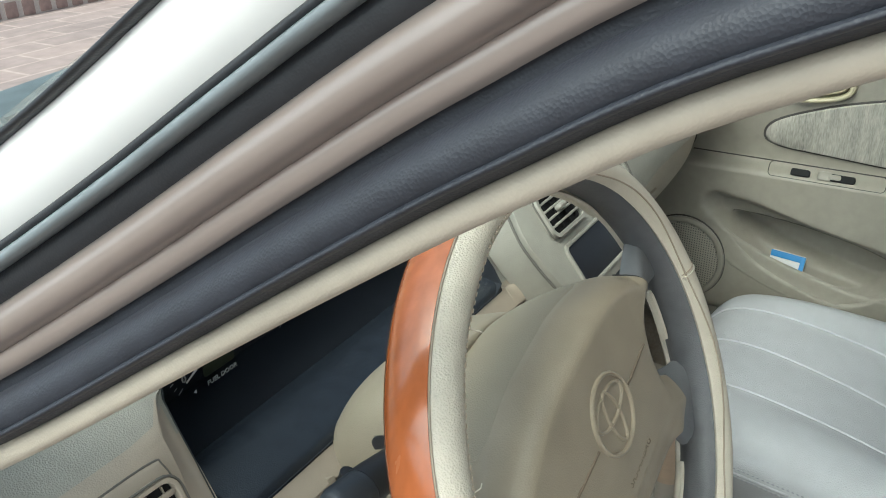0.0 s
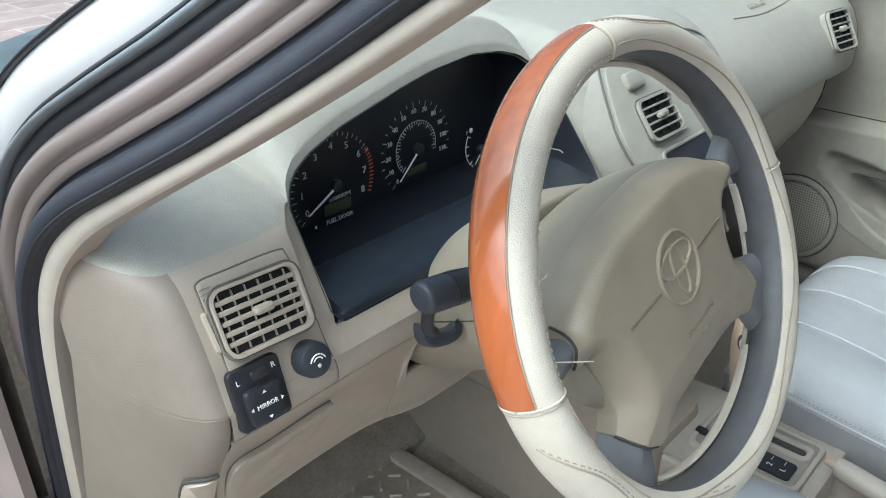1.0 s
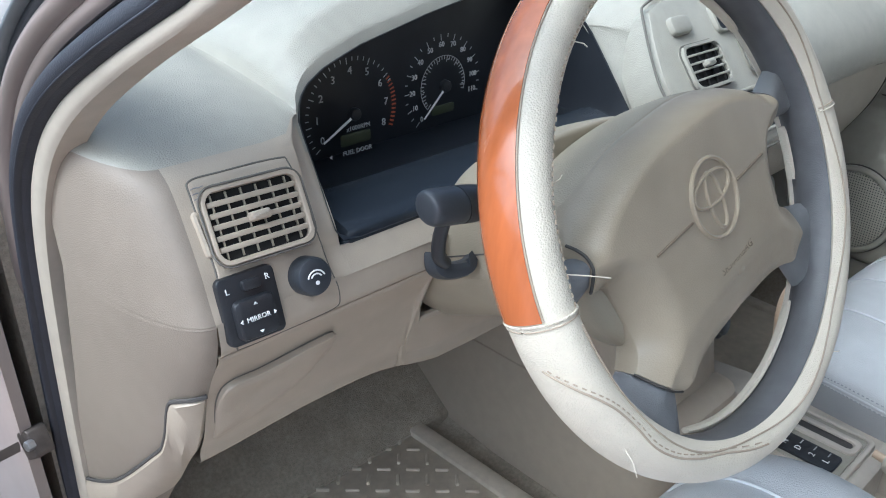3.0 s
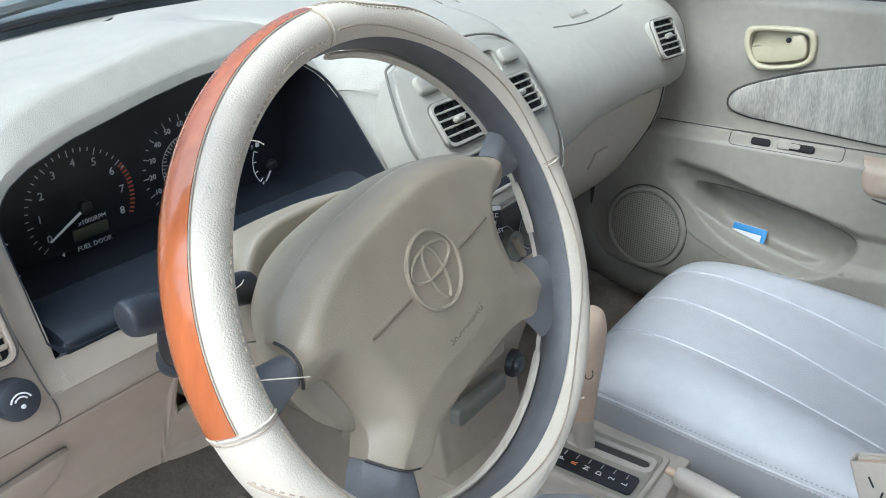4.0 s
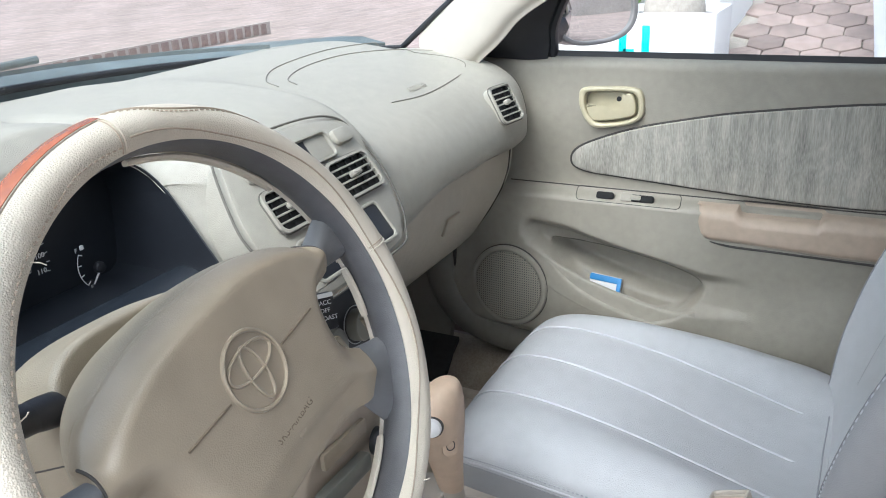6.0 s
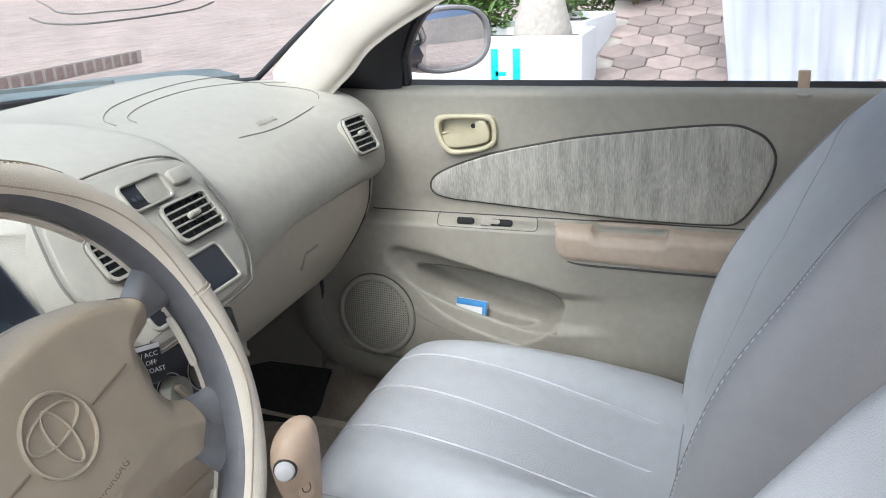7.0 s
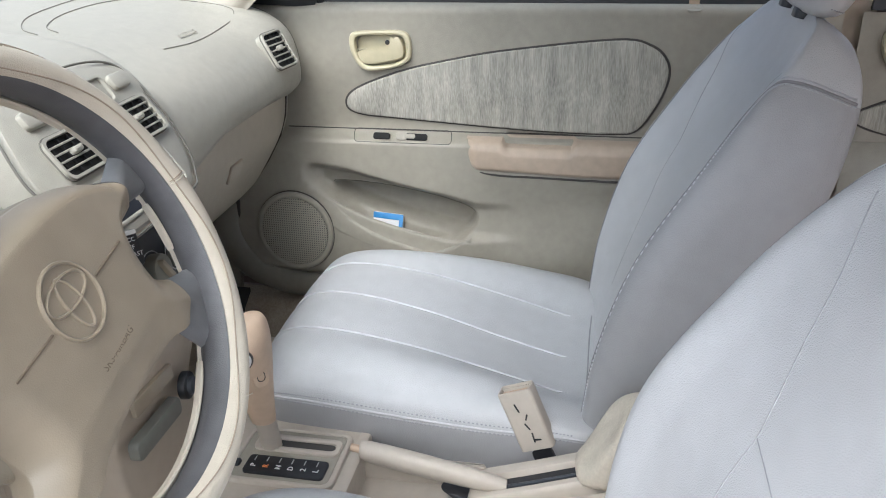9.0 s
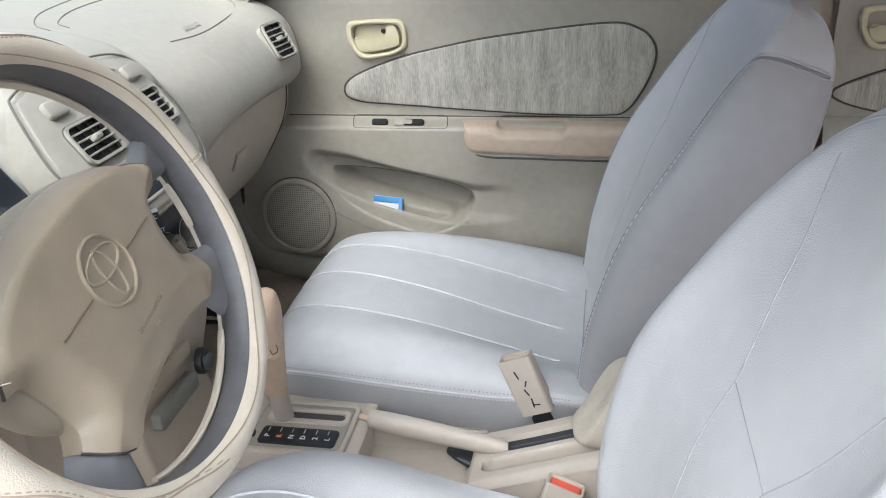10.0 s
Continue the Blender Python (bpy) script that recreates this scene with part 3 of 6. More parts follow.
def knee_section(x):
    line = smooth_line([knee(x, k) for k in range(13)], 96)
    low_ = -.030 * smoothstep(-.52, -.38, x)
    line = [V((p.x, p.y, p.z + low_ * smoothstep(.76, .68, p.z) * smoothstep(.40, .26, p.y))) for p in line]
    top = knee_top(x)
    k = next(i for i, p in enumerate(line) if p.z <= top + .0005)
    return [line[k:][min(len(line) - k - 1, round(j * (len(line) - k - 1) / 40))] for j in range(41)]


xs2 = [-.656, -.654, -.648] + [-.64 + .02 * i for i in range(9)] + [-.47, -.463, -.458, -.454, -.45, -.447, -.443, -.435, -.42, -.40, -.36, -.32, -.29, -.278, -.274, -.27, -.266, -.262, -.255, -.24, -.20, -.15]
part("knee_panel", grid_bm([knee_section(x) for x in xs2])[0], TRIM, dash, "beige lower knee panel with a dip under the column", sharp=50)
part("knee_edge", tube([knee_section(x)[0] + V((0, .003, 0)) for x in xs2 if -.465 < x < -.255], .004, 8, normal=(0, 1, 0)), TRIM, dash, "rounded edge under the column")
tray = smooth_line([(-.645, 0, .766), (-.61, 0, .770), (-.556, 0, .776), (-.548, 0, .770), (-.552, 0, .755), (-.566, 0, .735), (-.59, 0, .722), (-.642, 0, .705), (-.647, 0, .72)], 54, True)
rows = []
for k, lift in ((1.0, -.002), (1.0, .004), (.97, .007), (.9, .008), (.6, .010), (.3, .008), (.04, .006)):
    row = []
    for p in tray:
        x, z = -.608 + (p.x + .608) * k, .75 + (p.z - .75) * k
        row.append(V((x, left_face(x, z) - lift * .5 - .004 * smoothstep(.735, .772, z) * (1 if lift > 0 else 0), z)))
    rows.append(row)
bm, vs = grid_bm(rows, closed_u=True)
bm.faces.new(vs[-1])
coin = thing("coin_tray", "closed beige coin tray below the switch panel", "tray")
part("tray_front", bm, TRIM, coin)
part("tray_gap", sweep(circle(.0009, 6), [V((p.x, left_face(p.x, p.z) - .0004, p.z)) for p in tray], (0, -1, 0), closed_path=True), PADLINE, coin, "fine dark gap round the tray")
# glovebox
def glove(x, k):
    top = .806 - .006 * smoothstep(.50, .655, x) - .026 * (1 - smoothstep(.15, .32, x))
    sec = [(.213, top), (.222, top - .002), (.224, top - .012), (.229, .75), (.243, .71), (.272, .66), (.305, .615), (.35, .585), (.45, .57)]
    y, z = sec[k]
    return V((x, y + .012 * smoothstep(.60, .675, x), z))


rows = [smooth_line([glove(x, k) for k in range(9)], 32) for x in [.135 + i * .02 for i in range(28)]]
bm, _ = grid_bm(rows)
box = thing("glovebox", "closed pale beige glovebox with a recessed latch under the dash", "glovebox")
part("lid", bm, LID, box, "warm beige glovebox lid")
part("lid_gap", tube([glove(.655, k) + V((0, -.001, 0)) for k in range(1, 8)], .002, 6, normal=(1, 0, 0)), GROOVE, box)
m = facing((.408, .2365, .720), (0, -.93, -.36))
part("lid_gap", tube([glove(x, 1) + V((0, -.0005, -.001)) for x in [.15 + i * .025 for i in range(21)]], .0022, 6), GROOVE, box)
part("latch", plate(rounded(.044, .030, .003), m @ pose(0, 0, .002), .006, .001), LID, box, "beige latch pull")
part("latch_gap", plate(rounded(.048, .034, .004), m @ pose(0, 0, .0012), .004, .0005, hole=rounded(.044, .030, .003)), TRIM, box)

# ==== instrument cluster ====
cluster = thing("instrument_cluster", "black instrument cluster with tachometer, speedometer and fuel gauges", "instrument cluster")
def clus_out(depth, k):
    """The opening's rim, carried forward by depth and drawn in by k."""
    top = [(CL0 + (CL1 - CL0) * (.5 - .5 * math.cos(math.pi * i / 60))) for i in range(61)]
    low = [(-.166, .925), (-.168, .90), (-.170, .875), (-.174, .862), (-.185, .856), (-.25, .856), (-.35, .856), (-.45, .856), (-.525, .856), (-.540, .8585), (-.5445, .866), (-.5420, .88), (-.538, .90), (-.5345, .92)]
    pts = []
    for x, z in [(x + lean(x, float(np.interp(x, HX, HZ))), float(np.interp(x, HX, HZ)) - .001) for x in top] + low:
        y = max(rim_y(z), .190)
        pts.append(V((x + (-.335 - x) * k, y + (.335 - y) * depth, z + (.91 - z) * k)))
    return pts


rows = [clus_out(-.01, -.012), clus_out(.0, -.004), clus_out(.15, .006), clus_out(.6, .03), clus_out(1.0, .05)]
bm, vs = grid_bm(rows, closed_u=True)
bm.faces.new(vs[-1])
part("housing", bm, CLUSTER, cluster, "black recessed housing")
# glossy dark shelf in front of the dials, crested at its far edge
sec = smooth_line([(0, .1885, .846), (0, .190, .857), (0, .198, .8625), (0, .216, .8665), (0, .236, .8700), (0, .249, .8705), (0, .258, .866), (0, .266, .852), (0, .27, .835)], 40)
rows = []
for i in range(41):
    x = -.5435 + .372 * i / 40
    drop = .010 * max(0, 1 - (x + .5435) / .010) ** 2
    rows.append([V((x, p.y, p.z - drop * smoothstep(.845, .86, p.z))) for p in sec])
part("visor_shelf", grid_bm(rows)[0], SHELF, cluster, "satin black shelf in front of the dials")


def dial(cx, cz, r, a0, a1, marks, name):
    """Ticks, numbers and a needle on the face; angles in degrees, clockwise from up."""
    y = .318
    bm = bmesh.new()
    for i in range(marks[0]):
        a = radians(a0 + (a1 - a0) * i / (marks[0] - 1))
        l = .006 if i % marks[1] == 0 else .0035
        d = V((math.sin(a), 0, math.cos(a)))
        p, q = V((cx, y, cz)) + d * r, V((cx, y, cz)) + d * (r - l)
        s = V((d.z, 0, -d.x)) * .0005
        bm.faces.new([bm.verts.new(k) for k in (p + s, p - s, q - s, q + s)])
    return part(name, bm, PRINT, cluster)


def needle(cx, cz, ang, length):
    a = radians(ang)
    d = V((math.sin(a), 0, math.cos(a)))
    s = V((d.z, 0, -d.x))
    c = V((cx, .313, cz))
    bm = bmesh.new()
    bm.faces.new([bm.verts.new(k) for k in (c - d * .002 + s * .0015, c + d * length + s * .0010, c + d * length - s * .0010, c - d * .002 - s * .0015)])
    part("needle", bm, WHITE, cluster)
    bm = plate(circle(.006, 16), facing((cx, .311, cz), (0, -1, 0)), .006, .002)
    part("needle_hub", bm, BLACK, cluster)


def dial_text(text, cx, cz, size, mat=None):
    strokes(text, facing((cx, .3175, cz), (0, -1, 0)), size, mat or PRINT, cluster, "dial_lettering")


TX, TZ, SX, SZ = -.432, .901, -.320, .906
dial(TX, TZ, .051, -125, 62, (26, 4), "tach_ticks")
for i in range(9):
    a = radians(-118 + 232 * i / 8)
    dial_text(str(i), TX + .039 * math.sin(a), TZ + .039 * math.cos(a), .0098)
needle(TX, TZ, -118, .041)
dial_text("x1000RPM", TX + .006, TZ - .014, .0062)
dial_text("FUEL DOOR", TX + .004, TZ - .036, .0062)
LCD = material("olive_display", (0.035, 0.042, 0.022), 0.4, vary=0.1, bump=0)
part("display", plate(rounded(.034, .011, .002, 2), facing((TX + .003, .3178, TZ - .024), (0, -1, 0)), .001, .0003), LCD, cluster, "unlit olive trip display")
dial(SX, SZ, .050, -135, 105, (23, 2), "speed_ticks")
for i, v in enumerate(range(0, 111, 10)):
    a = radians(-135 + 240 * i / 11)
    dial_text(str(v), SX + .0405 * math.sin(a), SZ + .0405 * math.cos(a), .0072)
dial(SX, SZ, .029, -135, 105, (34, 4), "inner_ticks")
part("inner_scale", tube([V((SX + .0292 * math.sin(radians(a)), .318, SZ + .0292 * math.cos(radians(a)))) for a in range(-135, 106, 8)], .0003, 5, normal=(0, 1, 0)), PRINT, cluster, "fine white inner scale")
for i in range(9):
    a = radians(-120 + 240 * i / 9)
    dial_text("-", SX + .026 * math.sin(a), SZ + .026 * math.cos(a), .0070)
needle(SX, SZ, -133, .040)
part("trip_display", plate(rounded(.030, .009, .002, 2), facing((SX, .3178, SZ - .024), (0, -1, 0)), .001, .0003), LCD, cluster, "unlit olive odometer display")
# fuel and temperature gauges
for gx, gz, side, words in ((-.212, .882, -1, "FE"), (-.478, .879, -1, "HC")):
    arc = [V((gx + side * .030 * math.cos(radians(a)), .318, gz + .030 * math.sin(radians(a)))) for a in range(-42, 29, 5)]
    part("gauge_scale", tube(arc, .0005, 5, normal=(0, 1, 0)), WHITE, cluster, "white gauge scale")
    for a in (-42, -18, 5, 28):
        d = V((side * math.cos(radians(a)), 0, math.sin(radians(a))))
        part("gauge_tick", tube([V((gx, .318, gz)) + d * .030, V((gx, .318, gz)) + d * .0255], .0006, 5, normal=(0, 1, 0)), WHITE, cluster)
    dial_text(words[0], gx + side * .0285, gz + .019, .0062)
    dial_text(words[1], gx + side * .0185, gz - .0235, .0062)
needle(-.2195, .8765, -140, .018)
part("fuel_symbol", plate(rounded(.0045, .005, .001, 2), facing((-.233, .3178, .902), (0, -1, 0)), .001, .0002), WHITE, cluster)

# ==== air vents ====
# near-black colour stands in for the shade deep inside the vents
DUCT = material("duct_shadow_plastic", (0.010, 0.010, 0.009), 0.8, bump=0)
def vent(name, c, normal, w, h, label, slats=6, fins=6, up=(0, 0, 1), mat=None, margin=.020, sunk=0.0, fin_mat=None, thick=.27, bed=.0042):
    m = facing(c, normal, up) @ pose(0, 0, -sunk)
    mat = mat or TRIM
    v = thing(name, label, "air vent")
    part("bezel", plate(rounded(w + margin, h + margin * .8, .012), m @ pose(0, 0, .010), .016, .003, hole=rounded(w, h, .005)), mat, v)
    part("bezel_gap", sweep(circle(.0009, 6), [m @ V((a, b, sunk + .0035)) for a, b in rounded(w + margin + .002, h + margin * .8 + .002, .012)], V(normal), closed_path=True), PADLINE, v, "fine dark gap round the bezel")
    part("duct", plate(rounded(w, h, .005), m @ pose(0, 0, bed), .004, .0005), DUCT, v, "near-black plate holding the duct's shade")
    pitch = h / (slats + 1)
    for i in range(slats):
        part("slat", plate(rounded(w, pitch * thick, .0009, 2), m @ pose(0, -h / 2 + pitch * (i + 1), .0085, 10, 0, 0), .0022, .0008), mat, v)
    for i in range(fins):
        xx = -w / 2 + w * (i + .5) / fins
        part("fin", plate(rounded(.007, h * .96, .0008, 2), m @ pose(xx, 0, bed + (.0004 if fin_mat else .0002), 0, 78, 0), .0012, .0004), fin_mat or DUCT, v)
    part("tab", plate(rounded(w * .24, h * .15, h * .06), m @ pose(0, h * .02, .015), .008, .003), mat, v)
    return v


pan = thing("switch_panel", "brown-beige switch panel around the driver's vent", "dash panel")
out = smooth_line([(-.6455, 0, .915), (-.642, 0, .9225), (-.62, 0, .923), (-.575, 0, .922), (-.568, 0, .917), (-.566, 0, .89), (-.562, 0, .85), (-.558, 0, .824), (-.560, 0, .8135), (-.575, 0, .8110), (-.61, 0, .8105), (-.638, 0, .811), (-.644, 0, .816), (-.6458, 0, .85), (-.6458, 0, .89)], 90, True)
rows = []
for k, lift in ((1.0, -.004), (1.0, .0004), (.985, .0012), (.95, .0016), (.7, .0016), (.4, .0016), (.05, .0016)):
    rows.append([])
    for p in out:
        x, z = -.612 + (p.x + .612) * k, .865 + (p.z - .865) * k
        rows[-1].append(V((x, left_face(x, z) - lift, z)))
bm, vs = grid_bm(rows, closed_u=True)
bm.faces.new(vs[-1])
part("fascia", bm, TRIM, pan, "brown-beige moulded fascia")
part("fascia_groove", tube([V((p.x * 1.0, left_face(p.x, p.z) - .0004, p.z)) for p in out] + [V((out[0].x, left_face(out[0].x, out[0].z) - .0004, out[0].z))], .0008, 6, normal=(0, 1, 0)), PADLINE, pan)
for i in range(3):
    part("airflow_mark", tube([V((-.645 + .003 * k, left_face(-.645 + .003 * k, .913 + .003 * i) - .0035, .913 + .003 * i + .0006 * (k % 2))) for k in range(4)], .0004, 5, normal=(0, 1, 0)), SEAM, pan)
vent("side_vent", (-.6070, left_face(-.607, .8935) - .0045, .8935), (-.06, -.89, .46), .066, .046, "beige adjustable air vent by the driver's door", 5, 6, margin=.009, sunk=.0045, fin_mat=BACKM, thick=.48)
wheel_m = facing((-.6475, left_face(-.6475, .892) - .002, .892), (-.06, -.89, .46)) @ pose(.001, 0, -.0045, 0, 0, 4)
part("vent_dial", plate(rounded(.0065, .032, .0032), wheel_m @ pose(0, 0, .006), .01, .003), TRIM, pan, "yellowed thumb wheel")
vent("side_vent", (.5475, .1975, .8945), (-.12, -.86, .49), .060, .060, "grey-beige adjustable air vent by the passenger's door", 5, 4, mat=DASH, margin=.008, sunk=.0015)
# centre panel with two vents, switches and clock
panel_n = (0, -.80, .60)
pm = facing((0, .170, .90), panel_n)
stack = thing("centre_fascia", "grey-beige centre fascia holding vents, clock and radio", "dash fascia")
outline = [(-.138, .076), (-.125, .088), (-.085, .095), (-.03, .097), (.03, .095), (.07, .086), (.088, .068), (.097, .02), (.095, -.01), (.082, -.05), (.062, -.074), (.045, -.084), (-.03, -.088), (-.12, -.088), (-.135, -.078), (-.148, -.05), (-.157, -.01), (-.156, .02)]
outline = [(p.x, p.y) for p in smooth_line([(a, b, 0) for a, b in outline], 72, True)]
part("panel", plate(outline, pm @ pose(0, 0, .006), .05, .009), DASH, stack, "grey-beige moulded panel")
rim = [pm @ V((-.03 + (a + .03) * 1.05, b * 1.04, .002)) for a, b in outline]
part("surround", sweep(circle(.0014, 8), rim, panel_n, closed_path=True), PADLINE, stack, "dark joint round the panel")
vent("centre_vent", tuple(pm @ V((-.086, .012, .0055))), panel_n, .064, .044, "grey-beige centre air vent", 4, 4, mat=DASH, margin=.007, sunk=.002)
vent("centre_vent", tuple(pm @ V((.036, .012, .0055))), panel_n, .078, .044, "grey-beige centre air vent", 4, 5, mat=DASH, margin=.007, sunk=.002)
part("button", plate(rounded(.034, .020, .006), pm @ pose(-.100, .060, .013), .008, .004), DASH, stack, "blank square switch")
part("button", plate(rounded(.034, .020, .006), pm @ pose(.062, .062, .013), .008, .004), DASH, stack, "hazard switch")
part("clock_recess", plate(rounded(.066, .028, .006), pm @ pose(0, .059, .0068), .004, .0005), BLACK, stack, "dark clock window")
part("clock_sill", plate(rounded(.038, .0275, .004), pm @ pose(.0138, .059, .0074), .003, .0006), DASH, stack, "shallow beige tray beside the clock")
part("clock_rim", plate(rounded(.074, .036, .009), pm @ pose(0, .059, .0115), .008, .003, hole=rounded(.066, .028, .006)), DASH, stack)
for a in (-.022, -.012):
    part("clock_key", plate(rounded(.006, .006, .0015), pm @ pose(a, .056, .0082), .002, .0005), KNOB, stack)
part("radio", plate(rounded(.150, .044, .006), pm @ pose(-.034, -.050, .0068), .006, .0005), BLACK, stack, "black radio aperture")
part("radio_rim", plate(rounded(.160, .053, .009), pm @ pose(-.034, -.050, .009), .006, .002, hole=rounded(.150, .044, .006)), DASH, stack)
# ==== steering wheel ====
wheel = thing("steering_wheel", "four-spoke steering wheel with cream leather cover and orange wood inlay", "steering wheel")
A, B = radians(24), radians(12)
WN = V((0, -math.cos(A), math.sin(A)))
r0, u0 = V((1, 0, 0)), V((0, math.sin(A), math.cos(A)))
WR = r0 * math.cos(B) + u0 * math.sin(B)
WU = u0 * math.cos(B) - r0 * math.sin(B)
WC = V((-.36, 0, .9))
WM = Matrix((WR, WU, WN)).transposed().to_4x4()
WM.translation = WC
RIM, RA, RB, RD = .180, .0167, .0237, -.012


def rim_point(th, psi, grow=0.0):
    """th: round the wheel from its right, psi: round the rim from outwards to the driver; degrees."""
    t, p = radians(th), radians(psi)
    rad = RIM + (RA + grow) * math.cos(p)
    return WM @ V((rad * math.cos(t), rad * math.sin(t), RD + (RB + grow) * math.sin(p)))


def rim_shell(t0, t1, p0, p1, grow, nt, np_, thick=.0):
    rows = []
    for i in range(nt + 1):
        th = t0 + (t1 - t0) * i / nt
        ring = [rim_point(th, p0 + (p1 - p0) * j / np_, grow) for j in range(np_ + 1)]
        if thick:
            ring += [rim_point(th, p0 + (p1 - p0) * j / np_, grow - thick) for j in range(np_, -1, -1)]
        rows.append(ring)
    bm, vs = grid_bm(rows, closed_u=bool(thick))
    if thick and abs(t1 - t0) < 359:
        bm.faces.new(vs[0])
        bm.faces.new(list(reversed(vs[-1])))
    return bm


part("rim", rim_shell(0, 360, 0, 360, -.0025, 96, 20), SPOKE, wheel, "dark grey rim")
W0, W1 = 85, 174
part("cover", rim_shell(W1, W0 + 360, -125, 135, .001, 110, 22, .0035), CREAM, wheel, "cream grained leather cover")
part("cover_front", rim_shell(W0, W1, 37, 135, .001, 40, 10, .0035), CREAM, wheel, "cream grained leather strip")
part("wood_inlay", rim_shell(W0, W1, -110, 37, .0022, 44, 12, .004), WOOD, wheel, "glossy orange wood inlay")
for a0, a1 in ((187, 201), (238, 302), (339, 355), (389, W0 + 352)):
    nn = 6 + int((a1 - a0) / 3)
    cord = [rim_point(a0 + (a1 - a0) * i / nn, 214, .0015) for i in range(nn + 1)]
    part("lacing_edge", sweep(circle(.0028, 8, .0040), cord, WN, scale=[min(1, .8 + i / 6, .8 + (nn - i) / 6) for i in range(nn + 1)]), CREAM, wheel, "cream inner edge of the cover")


# the cover's edge, in millimetres: top, upper joint, notch, lower joint, bottom
TOP_E = [(0, 66), (35, 65), (65, 60.5), (93, 52), (111, 43), (124, 33)]
UP_J = [(124, 33), (129, 24), (131.5, 13), (131, 2)]
NOTCH = [(131, 2), (121, -1), (111, -7), (106, -24), (104, -46), (107, -59), (118, -69)]
LOW_J = [(118, -69), (112, -81), (103, -92), (91, -101)]
BOT_E = [(91, -101), (80, -99), (66, -94), (42, -90), (0, -88)]


def mm_line(pts, n):
    return [V((p.x * .001, p.y * .001)) for p in smooth_line([(a, b, 0) for a, b in pts], n)]


def mirrored(line):
    return [V((-p.x, p.y)) for p in line]


FREE = [mm_line(TOP_E, 24), mm_line(NOTCH, 24), mm_line(BOT_E, 20)]
FREE += [mirrored(line) for line in FREE]
SEG_A = np.array([tuple(p) for line in FREE for p in line[:-1]])
SEG_D = np.array([tuple(q - p) for line in FREE for p, q in zip(line, line[1:])])
SEG_L = (SEG_D ** 2).sum(1)


def hub_z(x, y):
    """Height of the airbag cover above the wheel's plane: a shallow dome that rolls down to its free edges."""
    w = np.array((x, y)) - SEG_A
    f = np.clip((w * SEG_D).sum(1) / SEG_L, 0, 1)
    d = math.sqrt((((w - SEG_D * f[:, None]) ** 2).sum(1)).min())
    low = smoothstep(.03, -.03, y)
    width = .017 + .015 * low
    foot = .030 - .017 * smoothstep(-.055, -.085, y) * smoothstep(.115, .080, abs(x)) - .006 * low
    for cx_, cy_, k in ((.131, .002, .62), (.124, .033, .25), (.118, -.069, .35), (.091, -.101, .5)):
        foot *= 1 - k * math.exp(-((abs(x) - cx_) ** 2 + (y - cy_) ** 2) / .022 ** 2)
    q = min(1.0, d / width)
    return .0025 - .30 * (x * x + y * y) - foot * (1 - q) ** (2.4 - .3 * low)


def hub_surface():
    half = mm_line(TOP_E, 40)[:-1] + mm_line(UP_J, 20)[:-1] + mm_line(NOTCH, 44)[:-1] + mm_line(LOW_J, 20)[:-1] + mm_line(BOT_E, 36)
    ring = half + mirrored(half)[-2:0:-1]
    rows = []
    for s, dz in ((.985, -.020), (1.0, -.006), (1.0, -.0015)) + tuple((1 - .03 * (i / 20) ** 1.5 * 20 / 3, 0) for i in range(1, 21)) + tuple((.8 - .04 * i, 0) for i in range(1, 20)):
        rows.append([WM @ V((p.x * s, p.y * s, hub_z(p.x * s, p.y * s) + dz)) for p in ring])
    bm, vs = grid_bm(rows, closed_u=True)
    bm.faces.new(vs[-1])
    return bm


part("airbag_cover", hub_surface(), HUB, wheel, "tan airbag cover with moulded lettering", sharp=60)


def back_section(w, h, z, low=1.0, n=2.6):
    """A rounded section behind the hub."""
    pts = []
    for k in range(40):
        a = 2 * math.pi * k / 40
        c, s_ = math.cos(a), math.sin(a)
        pts.append(WM @ V((w * math.copysign(abs(c) ** (2 / n), c), (h if s_ > 0 else h * low) * math.copysign(abs(s_) ** (2 / n), s_), z)))
    return pts


part("back_cover", loft([back_section(w, h, z, lo) for w, h, z, lo in ((.112, .060, -.026, 1.3), (.122, .066, -.034, 1.3), (.119, .067, -.055, 1.25), (.104, .065, -.080, 1.15), (.088, .060, -.100, 1.05))], 80, 16, closed=True, caps=True), BACKM, wheel, "olive-tan cover behind the hub")


def spoke(sx, a, b, t0, t1):
    """A grey spoke end between two points of the cover's edge and two angles of the rim."""
    rows = []
    for i in range(11):
        q = i / 10
        row = []
        for j in range(15):
            u = j / 14
            inner = V((a[0] + (b[0] - a[0]) * u, a[1] + (b[1] - a[1]) * u, 0)) * .001
            inner += inner.normalized() * (.0042 * math.sin(math.pi * u) - .0008)
            t = radians(t0 + (t1 - t0) * u)
            flare = q * q
            rr = .169
            outer = V((rr * math.cos(t), rr * math.sin(t), 0))
            p = inner.lerp(outer, q)
            ang_ = radians((t0 + t1) / 2 + (t1 - t0) * (u - .5) * (1.0 + .12 * flare))
            p = p.lerp(V((p.length * math.cos(ang_), p.length * math.sin(ang_), 0)), q * .6)
            z0, z1 = hub_z(inner.x, inner.y) - .005, -.013
            z = z0 + (z1 - z0) * smoothstep(0, 1, q) - .008 * abs(2 * u - 1) ** 7
            row.append(WM @ V((sx * p.x, p.y, z)))
        row.append(row[-1] - WN * .006)
        row.insert(0, row[0] - WN * .006)
        rows.append(row)
    rows.insert(0, [p - WN * .004 for p in rows[0]])
    return grid_bm(rows)[0]


